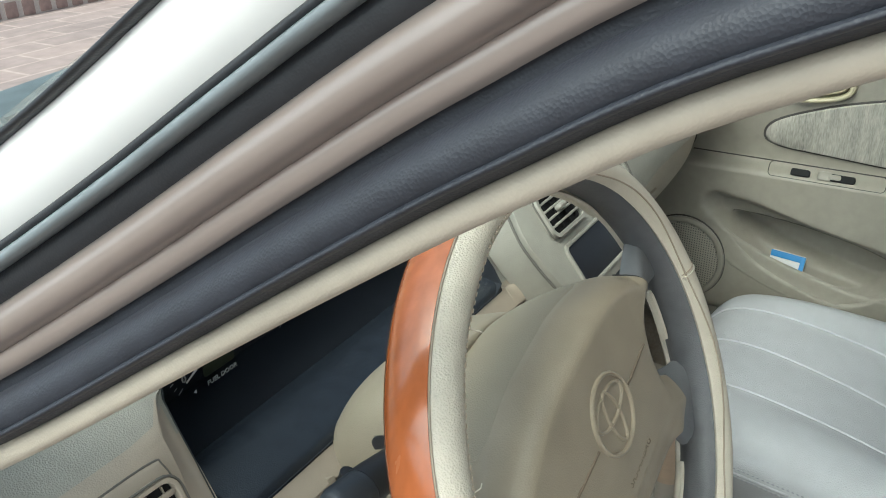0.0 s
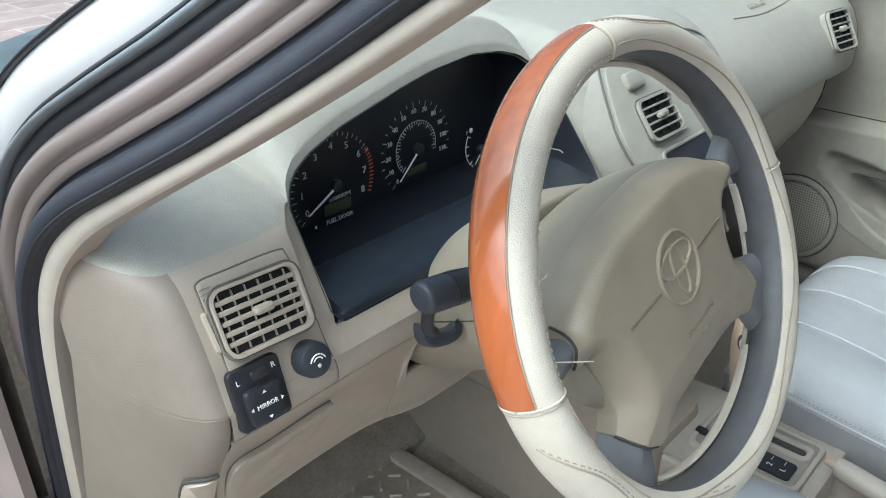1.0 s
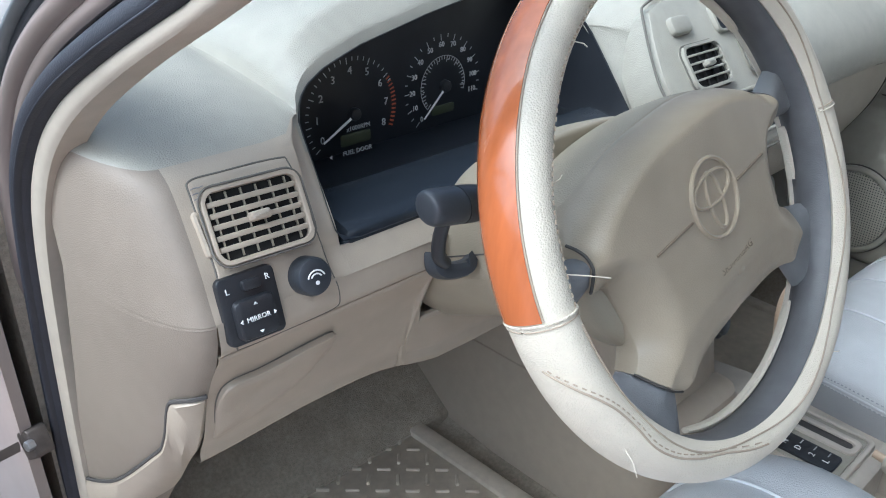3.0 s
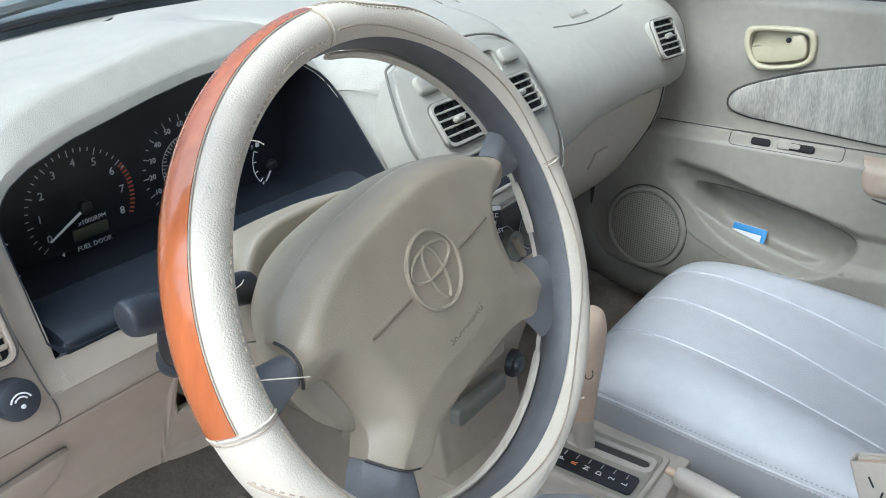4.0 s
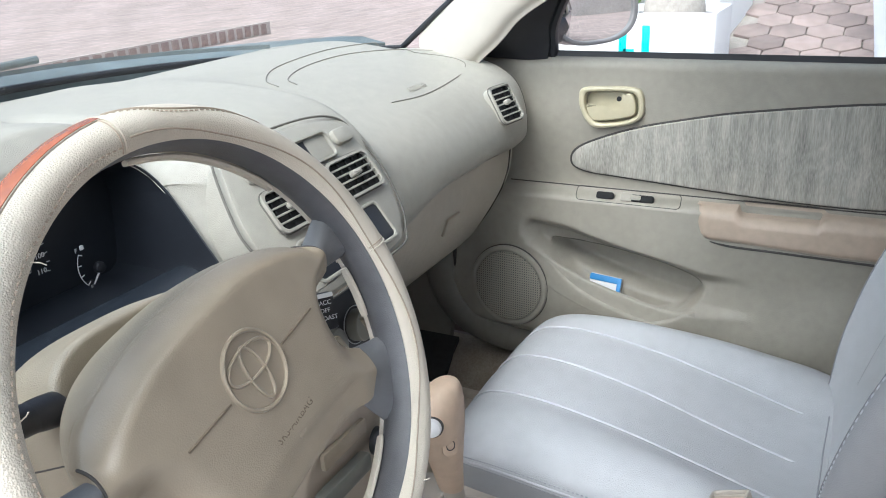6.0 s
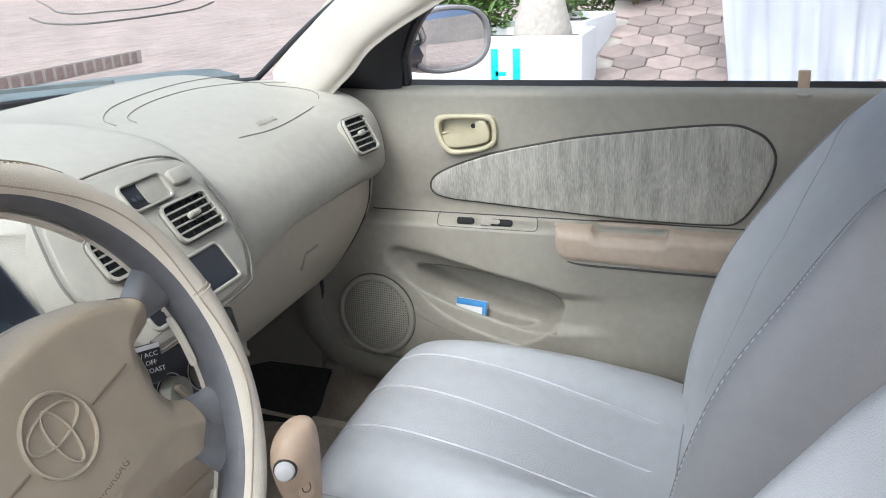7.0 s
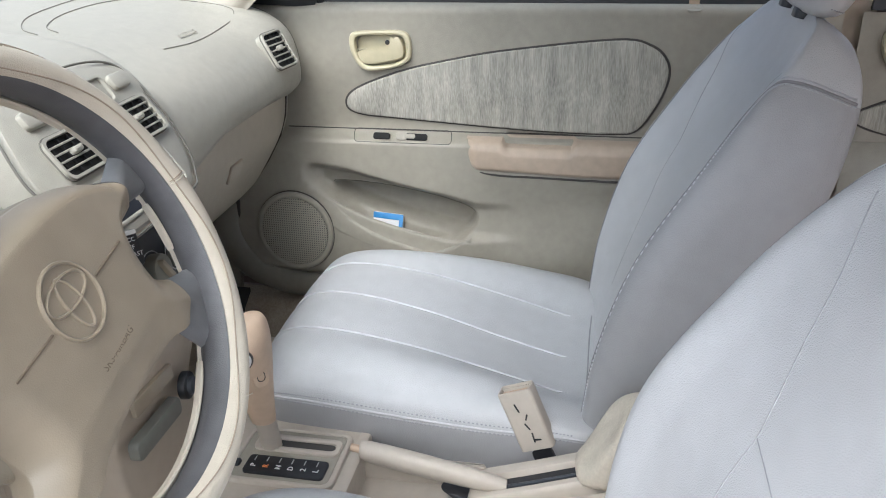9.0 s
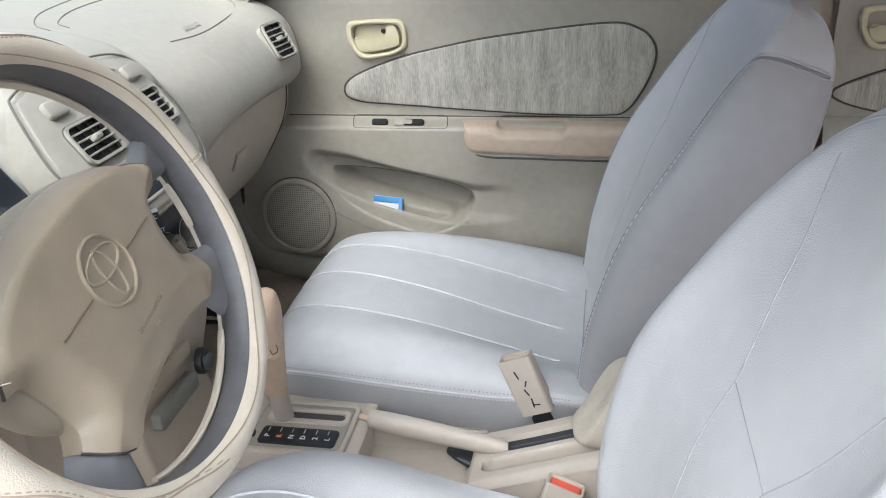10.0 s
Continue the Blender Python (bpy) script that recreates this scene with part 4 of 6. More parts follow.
for sx in (1, -1):
    part("spoke", spoke(sx, (127, 25), (131, 2), 12, -1), SPOKE2, wheel, "dark grey rubbered spoke", sharp=70)
    part("spoke", spoke(sx, (118, -69), (91, -101), -29, -52), SPOKE2, wheel, "dark grey rubbered spoke", sharp=70)
    for pts in (UP_J, LOW_J):
        part("spoke_joint", tube([WM @ V((sx * p.x * 1.004, p.y * 1.004, hub_z(p.x, p.y) - .0022)) for p in smooth_line([(a * .001, b * .001, 0) for a, b in pts], 20)], .0011, 6, normal=WN), GROOVE, wheel)


def cover_line(pts, n, r, name, mat, grow=.0014, dash_n=0):
    """A seam or a row of stitches over the leather, by angle round the wheel and round the rim."""
    line = smooth_line([(a, b, 0) for a, b in pts], n)
    line = [rim_point(p.x, p.y, grow) for p in line]
    if not dash_n:
        part(name, tube(line, r, 6, normal=WN), mat, wheel)
        return
    bm = bmesh.new()
    for i in range(0, len(line) - dash_n, dash_n + 1):
        tube(line[i:i + dash_n], r, 5, bm=bm, normal=WN)
    tagged(part(name, bm, mat, wheel, "small hand stitches"), kind="stuff")


COVERSEAM = material("cover_seam", (0.36, 0.30, 0.225), 0.7, bump=0)
cover_line([(178 + 265 * i / 30, 112 + 8 * math.sin(i)) for i in range(31)], 240, .0007, "cover_seam", COVERSEAM)
cover_line([(W1 - (W1 - W0) * i / 12, 39) for i in range(13)], 90, .0008, "inlay_joint", COVERSEAM, .0012)
cover_line([(W1 - (W1 - W0) * i / 12, 112 + 5 * math.sin(i * 1.7)) for i in range(13)], 200, .0006, "cover_stitches", COVERSEAM, .0015, 3)
BOTSEAM = [(183, 5), (187, 35), (192, 64), (197, 80), (203, 84), (210, 77), (217, 80), (225, 92), (236, 106), (252, 92)]
TOPSEAM = [(82, 15), (76, 40), (72, 57), (66, 62), (58, 52), (50, 40), (42, 28)]
for pts in (BOTSEAM, TOPSEAM):
    cover_line(pts, 80, .0008, "cover_seam", COVERSEAM, .0012)
    cover_line([(a, b + 9) for a, b in pts], 120, .0005, "cover_stitches", COVERSEAM, .0014, 3)
for th in (W1 + .5, W0 - .5, 357):
    cover_line([(th, -120 + 250 * i / 10) for i in range(11)], 40, .0008, "cover_joint", CREAM, .0016)
    cover_line([(th + 1.0, -120 + 250 * i / 10) for i in range(11)], 40, .0005, "cover_seam", COVERSEAM, .0013)
for th, psi, d in ((168, 130, (.022, -.016, .010)), (205, 40, (-.004, -.018, .004)), (290, 80, (.004, -.002, .003)), (120, 125, (.004, -.006, .004)), (150, 128, (.005, .002, .004))):
    p0 = rim_point(th, psi, .001)
    part("loose_thread", tube([p0, p0 + WM.to_3x3() @ V(d) * .5 + WN * .002, p0 + WM.to_3x3() @ V(d)], .0004, 5, normal=WN), CREAM, wheel, "loose end of cream thread")


def on_hub(x, y):
    return WM @ V((x, y, hub_z(x, y)))


# darker tan puts the relief's shade into the seam and lettering colour
HUBLINE = material("hub_line_shadow", (0.16, 0.125, 0.085), 0.7, bump=0)
ring = [on_hub(.0285 * math.cos(2 * math.pi * i / 48), .0285 * math.sin(2 * math.pi * i / 48)) for i in range(48)]
part("emblem_ring", sweep(circle(.0016, 8, .0026), ring, WN, closed_path=True), HUB, wheel)
part("emblem_oval", sweep(circle(.0013, 8, .0020), [on_hub(.024 * math.cos(2 * math.pi * i / 48), .007 + .011 * math.sin(2 * math.pi * i / 48)) for i in range(48)], WN, closed_path=True), HUB, wheel)
part("emblem_oval", sweep(circle(.0013, 8, .0020), [on_hub(.0085 * math.cos(2 * math.pi * i / 48), -.002 + .021 * math.sin(2 * math.pi * i / 48)) for i in range(48)], WN, closed_path=True), HUB, wheel)
for sgn in (-1, 1):
    part("seam_line", tube([on_hub(sgn * (.033 + .045 * i / 8), -.003) for i in range(9)], .0011, 6, normal=WN), HUBLINE, wheel)
strokes("SRS-AIRBAG", WM @ pose(.003, -.050, hub_z(.003, -.05) - .0003, -2), .0088, HUBLINE, wheel, "moulded_lettering", .0003)
part("moulded_mark", plate(rounded(.009, .004, .001, 2), WM @ pose(.003, -.061, hub_z(.003, -.061) + .0003, -3), .001, .0003), HUB, wheel)

# ==== steering column with stalks ====
column = thing("steering_column", "tan steering column shroud with black indicator stalk", "steering column")
def shroud_section(q, k, high=1.0):
    """Boxy section of the shroud, q along the column behind the wheel's centre."""
    pts = []
    c = WC + WN * q
    for i in range(48):
        a = 2 * math.pi * i / 48
        cx_, sz_ = math.cos(a), math.sin(a)
        px_, pz_ = math.copysign(abs(cx_) ** .6, cx_), math.copysign(abs(sz_) ** .6, sz_)
        wide = .086 - .020 * smoothstep(-.25, -1.0, pz_)
        pts.append(c + V((1, 0, 0)) * (wide * px_ * k) + u0 * ((.071 * high if pz_ > 0 else .080) * pz_ * k))
    return pts


part("shroud", loft([shroud_section(*r) for r in ((-.100, .60), (-.096, .86), (-.0955, .95), (-.100, .99), (-.110, 1.0), (-.15, 1.0, 1.0), (-.178, 1.0, .90), (-.198, 1.0, .68), (-.22, 1.0, .40), (-.27, 1.0, .15))], 144, 42, closed=True, caps=True), BACKM, column, "tan plastic shroud", sharp=50)
tip = V((-.540, .100, .912))
root = V((-.435, .105, .889))
boot = loft([[root.lerp(tip, q) + V((0, math.cos(a), 0)) * r + V((0, 0, math.sin(a))) * r for a in [2 * math.pi * k / 14 for k in range(14)]] for q, r in ((.0, .010), (.04, .0125), (.18, .012), (.25, .011))], 28, 10, closed=True, caps=True)
part("stalk_boot", boot, BLACK, column, "black stalk boot")
part("stalk_collar", plate(rounded(.036, .040, .010), facing((-.4445, .128, .866), (-1, 0, 0), u0), .008, .004), BLACK, column, "black moulded stalk collar")
def along(qs):
    return loft([[root.lerp(tip, q) + V((0, math.cos(a), 0)) * r + V((0, 0, math.sin(a))) * r for a in [2 * math.pi * k / 14 for k in range(14)]] for q, r in qs], 28, 16, closed=True, caps=True)
part("indicator_stalk", along(((.1, .0105), (.4, .012), (.62, .0135), (.72, .0135))), BLACK, column, "black indicator stalk with white marks")
part("stalk_knob", along(((.70, .0115), (.73, .0132), (.9, .0132), (.96, .0128), (1.0, .011), (1.012, .007))), KNOB, column, "dark grey rotary end knob")
for q, l in ((.42, .008), (.48, .005), (.55, .008)):
    c = root.lerp(tip, q)
    part("print_mark", plate(rounded(.0025, l, .0008, 2), facing(c + V((0, -.0128, .002)), (0, -1, .2)), .001, .0002), WHITE, column)
lever_m = facing((-.470, .143, .828), (-.12, -.92, .38)) @ pose(0, 0, 0, 0, 0, -12)
part("wiper_lever", tube(smooth_line([(-.486, .135, .884), (-.488, .142, .862), (-.486, .146, .842), (-.478, .147, .832)], 16), .0055, 10, normal=(0, 1, 0)), BLACK, column, "black lever under the stalk")
part("wiper_paddle", plate([(p.x, p.y) for p in smooth_line([(-.019, .012, 0), (-.008, .004, 0), (.012, .004, 0), (.021, .008, 0), (.022, -.002, 0), (.012, -.009, 0), (-.008, -.010, 0), (-.019, -.002, 0)], 40, True)], lever_m, .014, .005), KNOB, column, "dark curved lever paddle")
part("shroud_split", tube([WC + WN * q + V((-.0858, 0, 0)) - u0 * .006 for q in (-.106, -.13, -.16, -.2)], .0008, 6), GROOVE, column)

# ==== driver switches ====
sw = thing("mirror_switch", "black mirror adjustment switch with white markings", "switch")
sm = facing((-.630, left_face(-.630, .8425) - .0065, .8425), (-.05, -.95, .30))
part("plate", plate(rounded(.043, .048, .005), sm, .006, .002), BLACK, sw)
part("rocker", plate(rounded(.030, .028, .005), sm @ pose(0, -.007, .006), .007, .003), BLACK, sw)
part("slider", plate(rounded(.014, .007, .002), sm @ pose(.002, .0155, .004), .005, .001), BLACK, sw)
strokes("MIRROR", sm @ pose(0, -.007, .0063), .0048, WHITE, sw)
strokes("L", sm @ pose(-.015, .0145, .0003), .006, WHITE, sw)
strokes("R", sm @ pose(.015, .0165, .0003), .006, WHITE, sw)
kn = thing("dimmer_knob", "round dark dimmer knob with a white symbol", "knob")
km = facing((-.583, left_face(-.583, .847) - .004, .847), (-.05, -.95, .30))
part("knob", plate(circle(.0140, 28), km @ pose(0, 0, .014), .018, .004), KNOB, kn)


def arrow(m, s):
    return plate([(-s, -s * .6), (s, -s * .6), (0, s * .7)], m, .0006, .0001)


for dx, dy, rz in ((0, .0100, 0), (0, -.0100, 180), (-.0125, 0, 90), (.0125, 0, -90)):
    part("arrow_mark", arrow(sm @ pose(dx, -.007 + dy, .0064, 0, 0, rz), .0016), WHITE, sw)
for k, (a0, a1) in enumerate(((20, 160), (30, 150))):
    part("symbol", tube([km @ V((.007 * (1 - .35 * k) * math.cos(radians(a0 + (a1 - a0) * i / 10)), .007 * (1 - .35 * k) * math.sin(radians(a0 + (a1 - a0) * i / 10)) - .002, .0144)) for i in range(11)], .0006, 5, normal=km.col[2].to_3d()), WHITE, kn)
part("symbol", plate(circle(.0016, 10), km @ pose(0, -.004, .0146), .0004, .0001), WHITE, kn)
part("arrow_mark", arrow(facing((TX - .026, .3175, TZ - .036), (0, -1, 0)) @ pose(0, 0, 0, 0, 0, 90), .002), WHITE, cluster)
bm = bmesh.new()
for i in range(13):
    a = radians(-118 + 232 * (6.1 + 1.9 * i / 12) / 8)
    d, s = V((math.sin(a), 0, math.cos(a))), V((math.cos(a), 0, -math.sin(a))) * .0008
    p, q = V((TX, .3178, TZ)) + d * .051, V((TX, .3178, TZ)) + d * .046
    bm.faces.new([bm.verts.new(k) for k in (p + s, p - s, q - s, q + s)])
part("red_ticks", bm, REDP, cluster, "dull red rev limit ticks")

cs, ce = V((-.300, .085, .852)), V((-.222, .052, .870))
part("cruise_stalk", loft([[cs.lerp(ce, q) + V((0, math.cos(a), 0)) * r + V((0, 0, math.sin(a))) * r for a in [2 * math.pi * k / 14 for k in range(14)]] for q, r in ((0, .007), (.6, .008), (1, .010))], 28, 10, closed=True, caps=True), BLACK, column, "black cruise control stalk")
cm = facing((-.2190, .0445, .8730), (-.42, -.80, .42)) @ pose(0, 0, 0, 0, 0, -4)
part("cruise_switch", plate(rounded(.032, .034, .005), cm, .020, .003), BLACK, column, "black cruise switch with white print")
part("print_band", plate(rounded(.028, .004, .001, 2), cm @ pose(.001, .0140, .0004), .001, .0002), WHITE, column, "white printed band")
for k, word in enumerate(("/ ACC", "OFF", "/ COAST")):
    strokes(word, cm @ pose(.0045, .0075 - .0068 * k, .0004), .0056, WHITE, column, "lettering", .0002)
# ==== passenger doors ====
POCKET = [(p.x, p.y) for p in smooth_line([(.163, .606, 0), (.13, .609, 0), (.089, .607, 0), (.04, .602, 0), (-.013, .594, 0), (-.07, .583, 0), (-.115, .570, 0), (-.133, .552, 0), (-.128, .530, 0), (-.108, .508, 0), (-.075, .490, 0), (-.045, .483, 0), (.0, .492, 0), (.055, .510, 0), (.10, .532, 0), (.14, .566, 0)], 56, True)]


def pocket_inside(y, z):
    """Distance inside the map pocket's outline; below nought outside it."""
    best, odd = 1.0, False
    for i in range(len(POCKET)):
        (a, b), (c, d) = POCKET[i], POCKET[(i + 1) % len(POCKET)]
        u, v = c - a, d - b
        t = max(0.0, min(1.0, ((y - a) * u + (z - b) * v) / (u * u + v * v)))
        best = min(best, math.hypot(y - a - u * t, z - b - v * t))
        if (b > z) != (d > z) and y < a + (z - b) / (d - b) * u:
            odd = not odd
    return best if odd else -best


def door_x(y, z):
    """Inner face of the front passenger door: armrest, undercut above the pocket, swollen speaker pod."""
    p = .002 + .016 * smoothstep(.72, .86, z) * smoothstep(.97, .94, z)
    p += .042 * smoothstep(.716, .700, z)
    win = smoothstep(-.24, -.04, y) * smoothstep(.262, .180, y)
    edge = float(np.interp(y, (-.135, -.088, .022, .122, .205), (.584, .596, .618, .644, .655)))
    crest = float(np.interp(y, (-.15, -.076, -.005, .08, .145, .193, .208), (.505, .510, .523, .547, .572, .607, .654)))
    under = win * smoothstep(edge + .004, edge - .020, z)
    p += under * (.040 * smoothstep(crest + .016, crest - .004, z) - .034)
    p -= .016 * smoothstep(.24, .40, y) * smoothstep(.75, .60, z)
    p += .010 * smoothstep(.60, .50, z)
    # rounded underside of the armrest behind the pocket
    p -= .012 * smoothstep(.66, .58, z) * smoothstep(-.08, -.20, y)
    if -.17 < y < .18 and .47 < z < .65:
        p -= .050 * smoothstep(-.002, .012, pocket_inside(y, z))
    # thigh hollow behind the pocket
    ey, ez = (y + .245) / .085, (z - .525 + .10 * (y + .245)) / .048
    p -= .009 * smoothstep(1.7, .3, math.sqrt(ey * ey + ez * ez))
    # room for the finger well of the pull
    p -= .026 * smoothstep(-.178, -.188, y) * smoothstep(-.322, -.310, y) * smoothstep(.686, .692, z) * smoothstep(.7165, .712, z)
    # well behind the door handle
    hy, hz = abs(y - .048) / .050, abs(z - .871) / .029
    p -= .020 * smoothstep(1.05, .85, (hy ** 4 + hz ** 4) ** .25)
    p -= .05 * smoothstep(.43, .385, z)
    return .70 - p


def fabric_patch(ring, fx, cy, cz, lift, door, mat):
    rows = []
    for s, q in ((1.0, .0), (.992, .004), (.97, lift), (.8, lift), (.6, lift), (.4, lift), (.2, lift), (.02, lift)):
        rows.append([V((fx(cy + (p.y - cy) * s, cz + (p.z - cz) * s) - q, cy + (p.y - cy) * s, cz + (p.z - cz) * s)) for p in ring])
    bm, vs = grid_bm(rows, closed_u=True)
    bm.faces.new(vs[-1])
    part("fabric_inset", bm, mat, door, "grey striped velour inset")
    part("inset_groove", sweep(circle(.0028, 6), [V((fx(p.y, p.z) - .0005, p.y, p.z)) for p in ring], (1, 0, 0), closed_path=True), GROOVE, door)


def door_handle(door, c):
    hm = facing(c, (-1, 0, .05))
    out = [(-.058, .010), (-.056, .028), (-.040, .035), (.02, .0375), (.048, .035), (.058, .022), (.060, -.002), (.054, -.018), (.03, -.030), (-.012, -.037), (-.032, -.035), (-.046, -.022), (-.055, -.004)]
    k = [(p.x, p.y) for p in smooth_line([(a, b, 0) for a, b in out], 64, True)]
    hole = [(.001 + a * .82, b * .76) for a, b in k]
    part("handle_bezel", plate(k, hm @ pose(0, 0, .007), .014, .005, hole=hole), PALE, door, "yellowed plastic handle bezel")
    part("handle_well", plate([(.001 + a * .84, b * .79) for a, b in k], hm @ pose(0, 0, -.013), .004, .0005), PALE, door, "yellowed handle well")
    part("screw_hole", plate(circle(.0045, 16), hm @ pose(.011, .0135, -.0115), .003, .0005), BLACK, door, "dark screw hole")
    lever = [(-.044, .000), (-.040, .0025), (-.015, -.001), (.010, -.0045), (.019, -.001), (.0235, .008), (.0245, .022), (.029, .0265), (.038, .024), (.0445, .010), (.0455, -.004), (.041, -.0125), (.020, -.019), (-.010, -.0245), (-.029, -.0250), (-.038, -.018)]
    part("handle_lever", plate([(p.x, p.y) for p in smooth_line([(a, b * .98, 0) for a, b in lever], 72, True)], hm @ pose(0, 0, .0045), .009, .004), PALE, door, "yellowed pull lever")


GRILLE = material("speaker_grille", (0.30, 0.275, 0.215), 0.55, bump=0)
nt = GRILLE.node_tree
vo = nt.nodes.new("ShaderNodeTexVoronoi")
vo.voronoi_dimensions = "2D"
vo.inputs["Scale"].default_value, vo.inputs["Randomness"].default_value = 210, 0.0
sx, cxy = nt.nodes.new("ShaderNodeSeparateXYZ"), nt.nodes.new("ShaderNodeCombineXYZ")
rp = nt.nodes.new("ShaderNodeMapRange")
rp.inputs[1].default_value, rp.inputs[2].default_value = 0.20, 0.30
mx = nt.nodes.new("ShaderNodeMix")
mx.data_type = "RGBA"
mx.inputs[6].default_value, mx.inputs[7].default_value = (0.06, 0.055, 0.046, 1), (0.33, 0.31, 0.255, 1)
tcn = nt.nodes.new("ShaderNodeTexCoord")
nt.links.new(tcn.outputs["Object"], sx.inputs[0])
nt.links.new(sx.outputs[1], cxy.inputs[0])
nt.links.new(sx.outputs[2], cxy.inputs[1])
nt.links.new(cxy.outputs[0], vo.inputs["Vector"])
nt.links.new(vo.outputs["Distance"], rp.inputs[0])
nt.links.new(rp.outputs[0], mx.inputs[0])
nt.links.new(mx.outputs[2], nt.nodes["Principled BSDF"].inputs["Base Color"])

door = thing("passenger_door", "closed passenger door with beige panel, grey fabric inset and map pocket", "car door")
ys = [.40 - .012 * i for i in range(18)] + [.184 - .0035 * i for i in range(100)] + [-.168 - .012 * i for i in range(49)]
zs = [.365 + .008 * j for j in range(16)] + [.489 + .0032 * j for j in range(48)] + [.645 + .005 * j for j in range(60)] + [.948, .953, .957]
rows = [[V((door_x(y, z) + (.018 if z > .955 else .004 if z > .95 else 0), y, z)) for y in ys] for z in zs]
part("panel", grid_bm(rows)[0], DOORM, door, "beige moulded door panel", sharp=0)
rows = [[(.745 + .02 * math.sin((z - .3) * 4), y, z) for y in (.60, .2, -.3, -.76)] for z in (.25, .45, .65, .80, .95)]
part("outer_skin", sheet(rows, .02, (1, 0, 0)), PAINT, door, "brown-beige outer skin")
pts = [(.125, .764), (.105, .795), (.014, .832), (-.09, .857), (-.192, .875), (-.38, .896), (-.44, .886), (-.468, .86), (-.472, .825), (-.455, .775), (-.425, .73), (-.387, .722), (-.30, .722), (-.191, .726), (.019, .740), (.10, .747)]
fabric_patch(smooth_line([(0, y, z) for y, z in pts], 90, True), door_x, -.19, .80, .006, door, FABRIC)
door_handle(door, (.679, .049, .871))
# armrest: top plate with switches, tan pull
def led(y, z, out=0.0):
    return V((door_x(y, z) - out, y, z))


part("armrest_line", tube([led(y, .7155, .0005) for y in [.25 - .03 * i for i in range(25)]], .0013, 6, normal=(1, 0, 0)), GROOVE, door)
for y0, w in ((.052, .032), (-.016, .042)):
    part("window_switch", plate(rounded(w, .013, .004), facing((.669, y0, .7105), (-.85, 0, .53)) @ pose(0, 0, .004), .008, .002), DARK, door, "black window switch")
sw = facing((.669, .010, .7105), (-.85, 0, .53))
part("switch_plate_joint", sweep(circle(.0007, 6), [sw @ V((a, b, .0042)) for a, b in rounded(.190, .027, .008)], (-.85, 0, .53), closed_path=True), GROOVE, door, "fine joint round the switch plate")
part("switch_tab", plate(rounded(.022, .010, .004), facing((.669, -.004, .7110), (-.85, 0, .53)) @ pose(0, 0, .0056), .006, .003), DOORM, door, "pale switch tab")
part("switch_rim", plate(rounded(.022, .016, .004), facing((.669, .012, .7110), (-.85, 0, .53)) @ pose(0, 0, .004), .008, .002), DOORM, door)
rows = []
for i in range(61):
    y = -.112 - .37 * i / 60
    t = min(1.0, (-.112 - y) / .030)
    k = math.sqrt(max(0.0, 1 - (1 - t) ** 2))
    well = smoothstep(-.180, -.190, y) * smoothstep(-.318, -.308, y)
    low_z = .690 - .037 * k - .006 * smoothstep(-.14, -.36, y)
    x0 = .669 - .021 * k
    rows.append([V((x, y, z)) for x, z in ((.704, .7125), (.699, .7120 - .006 * well), (.690, .7115 - .010 * well), (.674, .7105 - .011 * well), (x0 + .014, .7085 - .010 * well), (x0 + .006, .704 - .010 * well), (x0 + .001, .696 - .009 * well), (x0, .686 - .006 * well), (x0 + .001, low_z + .012), (x0 + .004, low_z + .004), (x0 + .010, low_z), (x0 + .024, low_z))])
part("armrest_pull", grid_bm([smooth_line(r, 44) for r in rows])[0], ARMW, door, "worn peach-tan armrest pull with a finger well", sharp=45)
part("pull_groove", tube([V((.672 - .020 * k + .005, y, z - .0015)) for y, z, k in [(p.y, p.z, p.x) for p in smooth_line([(.05, -.1125, .702), (.45, -.1150, .680), (.85, -.128, .658), (1, -.165, .647), (1, -.25, .645), (1, -.36, .643), (1, -.47, .643)], 40)]], .0022, 6, normal=(1, 0, 0)), GROOVE, door)
# raised lip in front of the map pocket
lip_line = smooth_line([(0, .168, .598), (0, .145, .574), (0, .112, .558), (0, .08, .545), (0, .04, .533), (0, -.005, .521), (0, -.045, .511), (0, -.078, .506), (0, -.105, .511), (0, -.124, .526)], 60)
rows = []
for i, p in enumerate(lip_line):
    f = min(1, i / 8, (60 - i) / 16)
    x0 = door_x(p.y, p.z - .056) + .001
    p = p - V((0, 0, .012 * (1 - f) ** 2))
    x1 = .6485 + (door_x(p.y, p.z - .014) + .001 - .6485) * (1 - f) ** 2
    rows.append([V((x0 + .004, p.y, p.z - .058)), V((x0 - .0015, p.y, p.z - .052)), V((x1 + .30 * (x0 - x1), p.y, p.z - .024)), V((x1, p.y, p.z - .006)), V((x1 + .002, p.y, p.z - .001)), V((x1 + .006, p.y, p.z + .0008)), V((x1 + .009, p.y, p.z - .003)), V((x1 + .010, p.y, p.z - .02)), V((x1 + .012, p.y, p.z - .05))])
part("pocket_lip", grid_bm([smooth_line(r, 28) for r in rows])[0], DOORM, door, "rounded lip of the map pocket", sharp=0)
part("pocket_edge", tube([V((door_x(y_, z_) - .0003, y_, z_)) for y_, z_ in POCKET[:24]], .0010, 6, normal=(1, 0, 0)), PADLINE, door)
# speaker
sm = facing((door_x(.237, .512) - .004, .237, .512), (-.985, .06, .05))
part("speaker_gap", plate(circle(.0842, 48), sm @ pose(0, 0, -.004), .012, .001), GROOVE, door, "dark gap round the speaker")
part("speaker_ring", plate(circle(.083, 48), sm @ pose(0, 0, .003), .02, .005, hole=circle(.071, 48)), DOORM, door, "raised beige speaker ring")
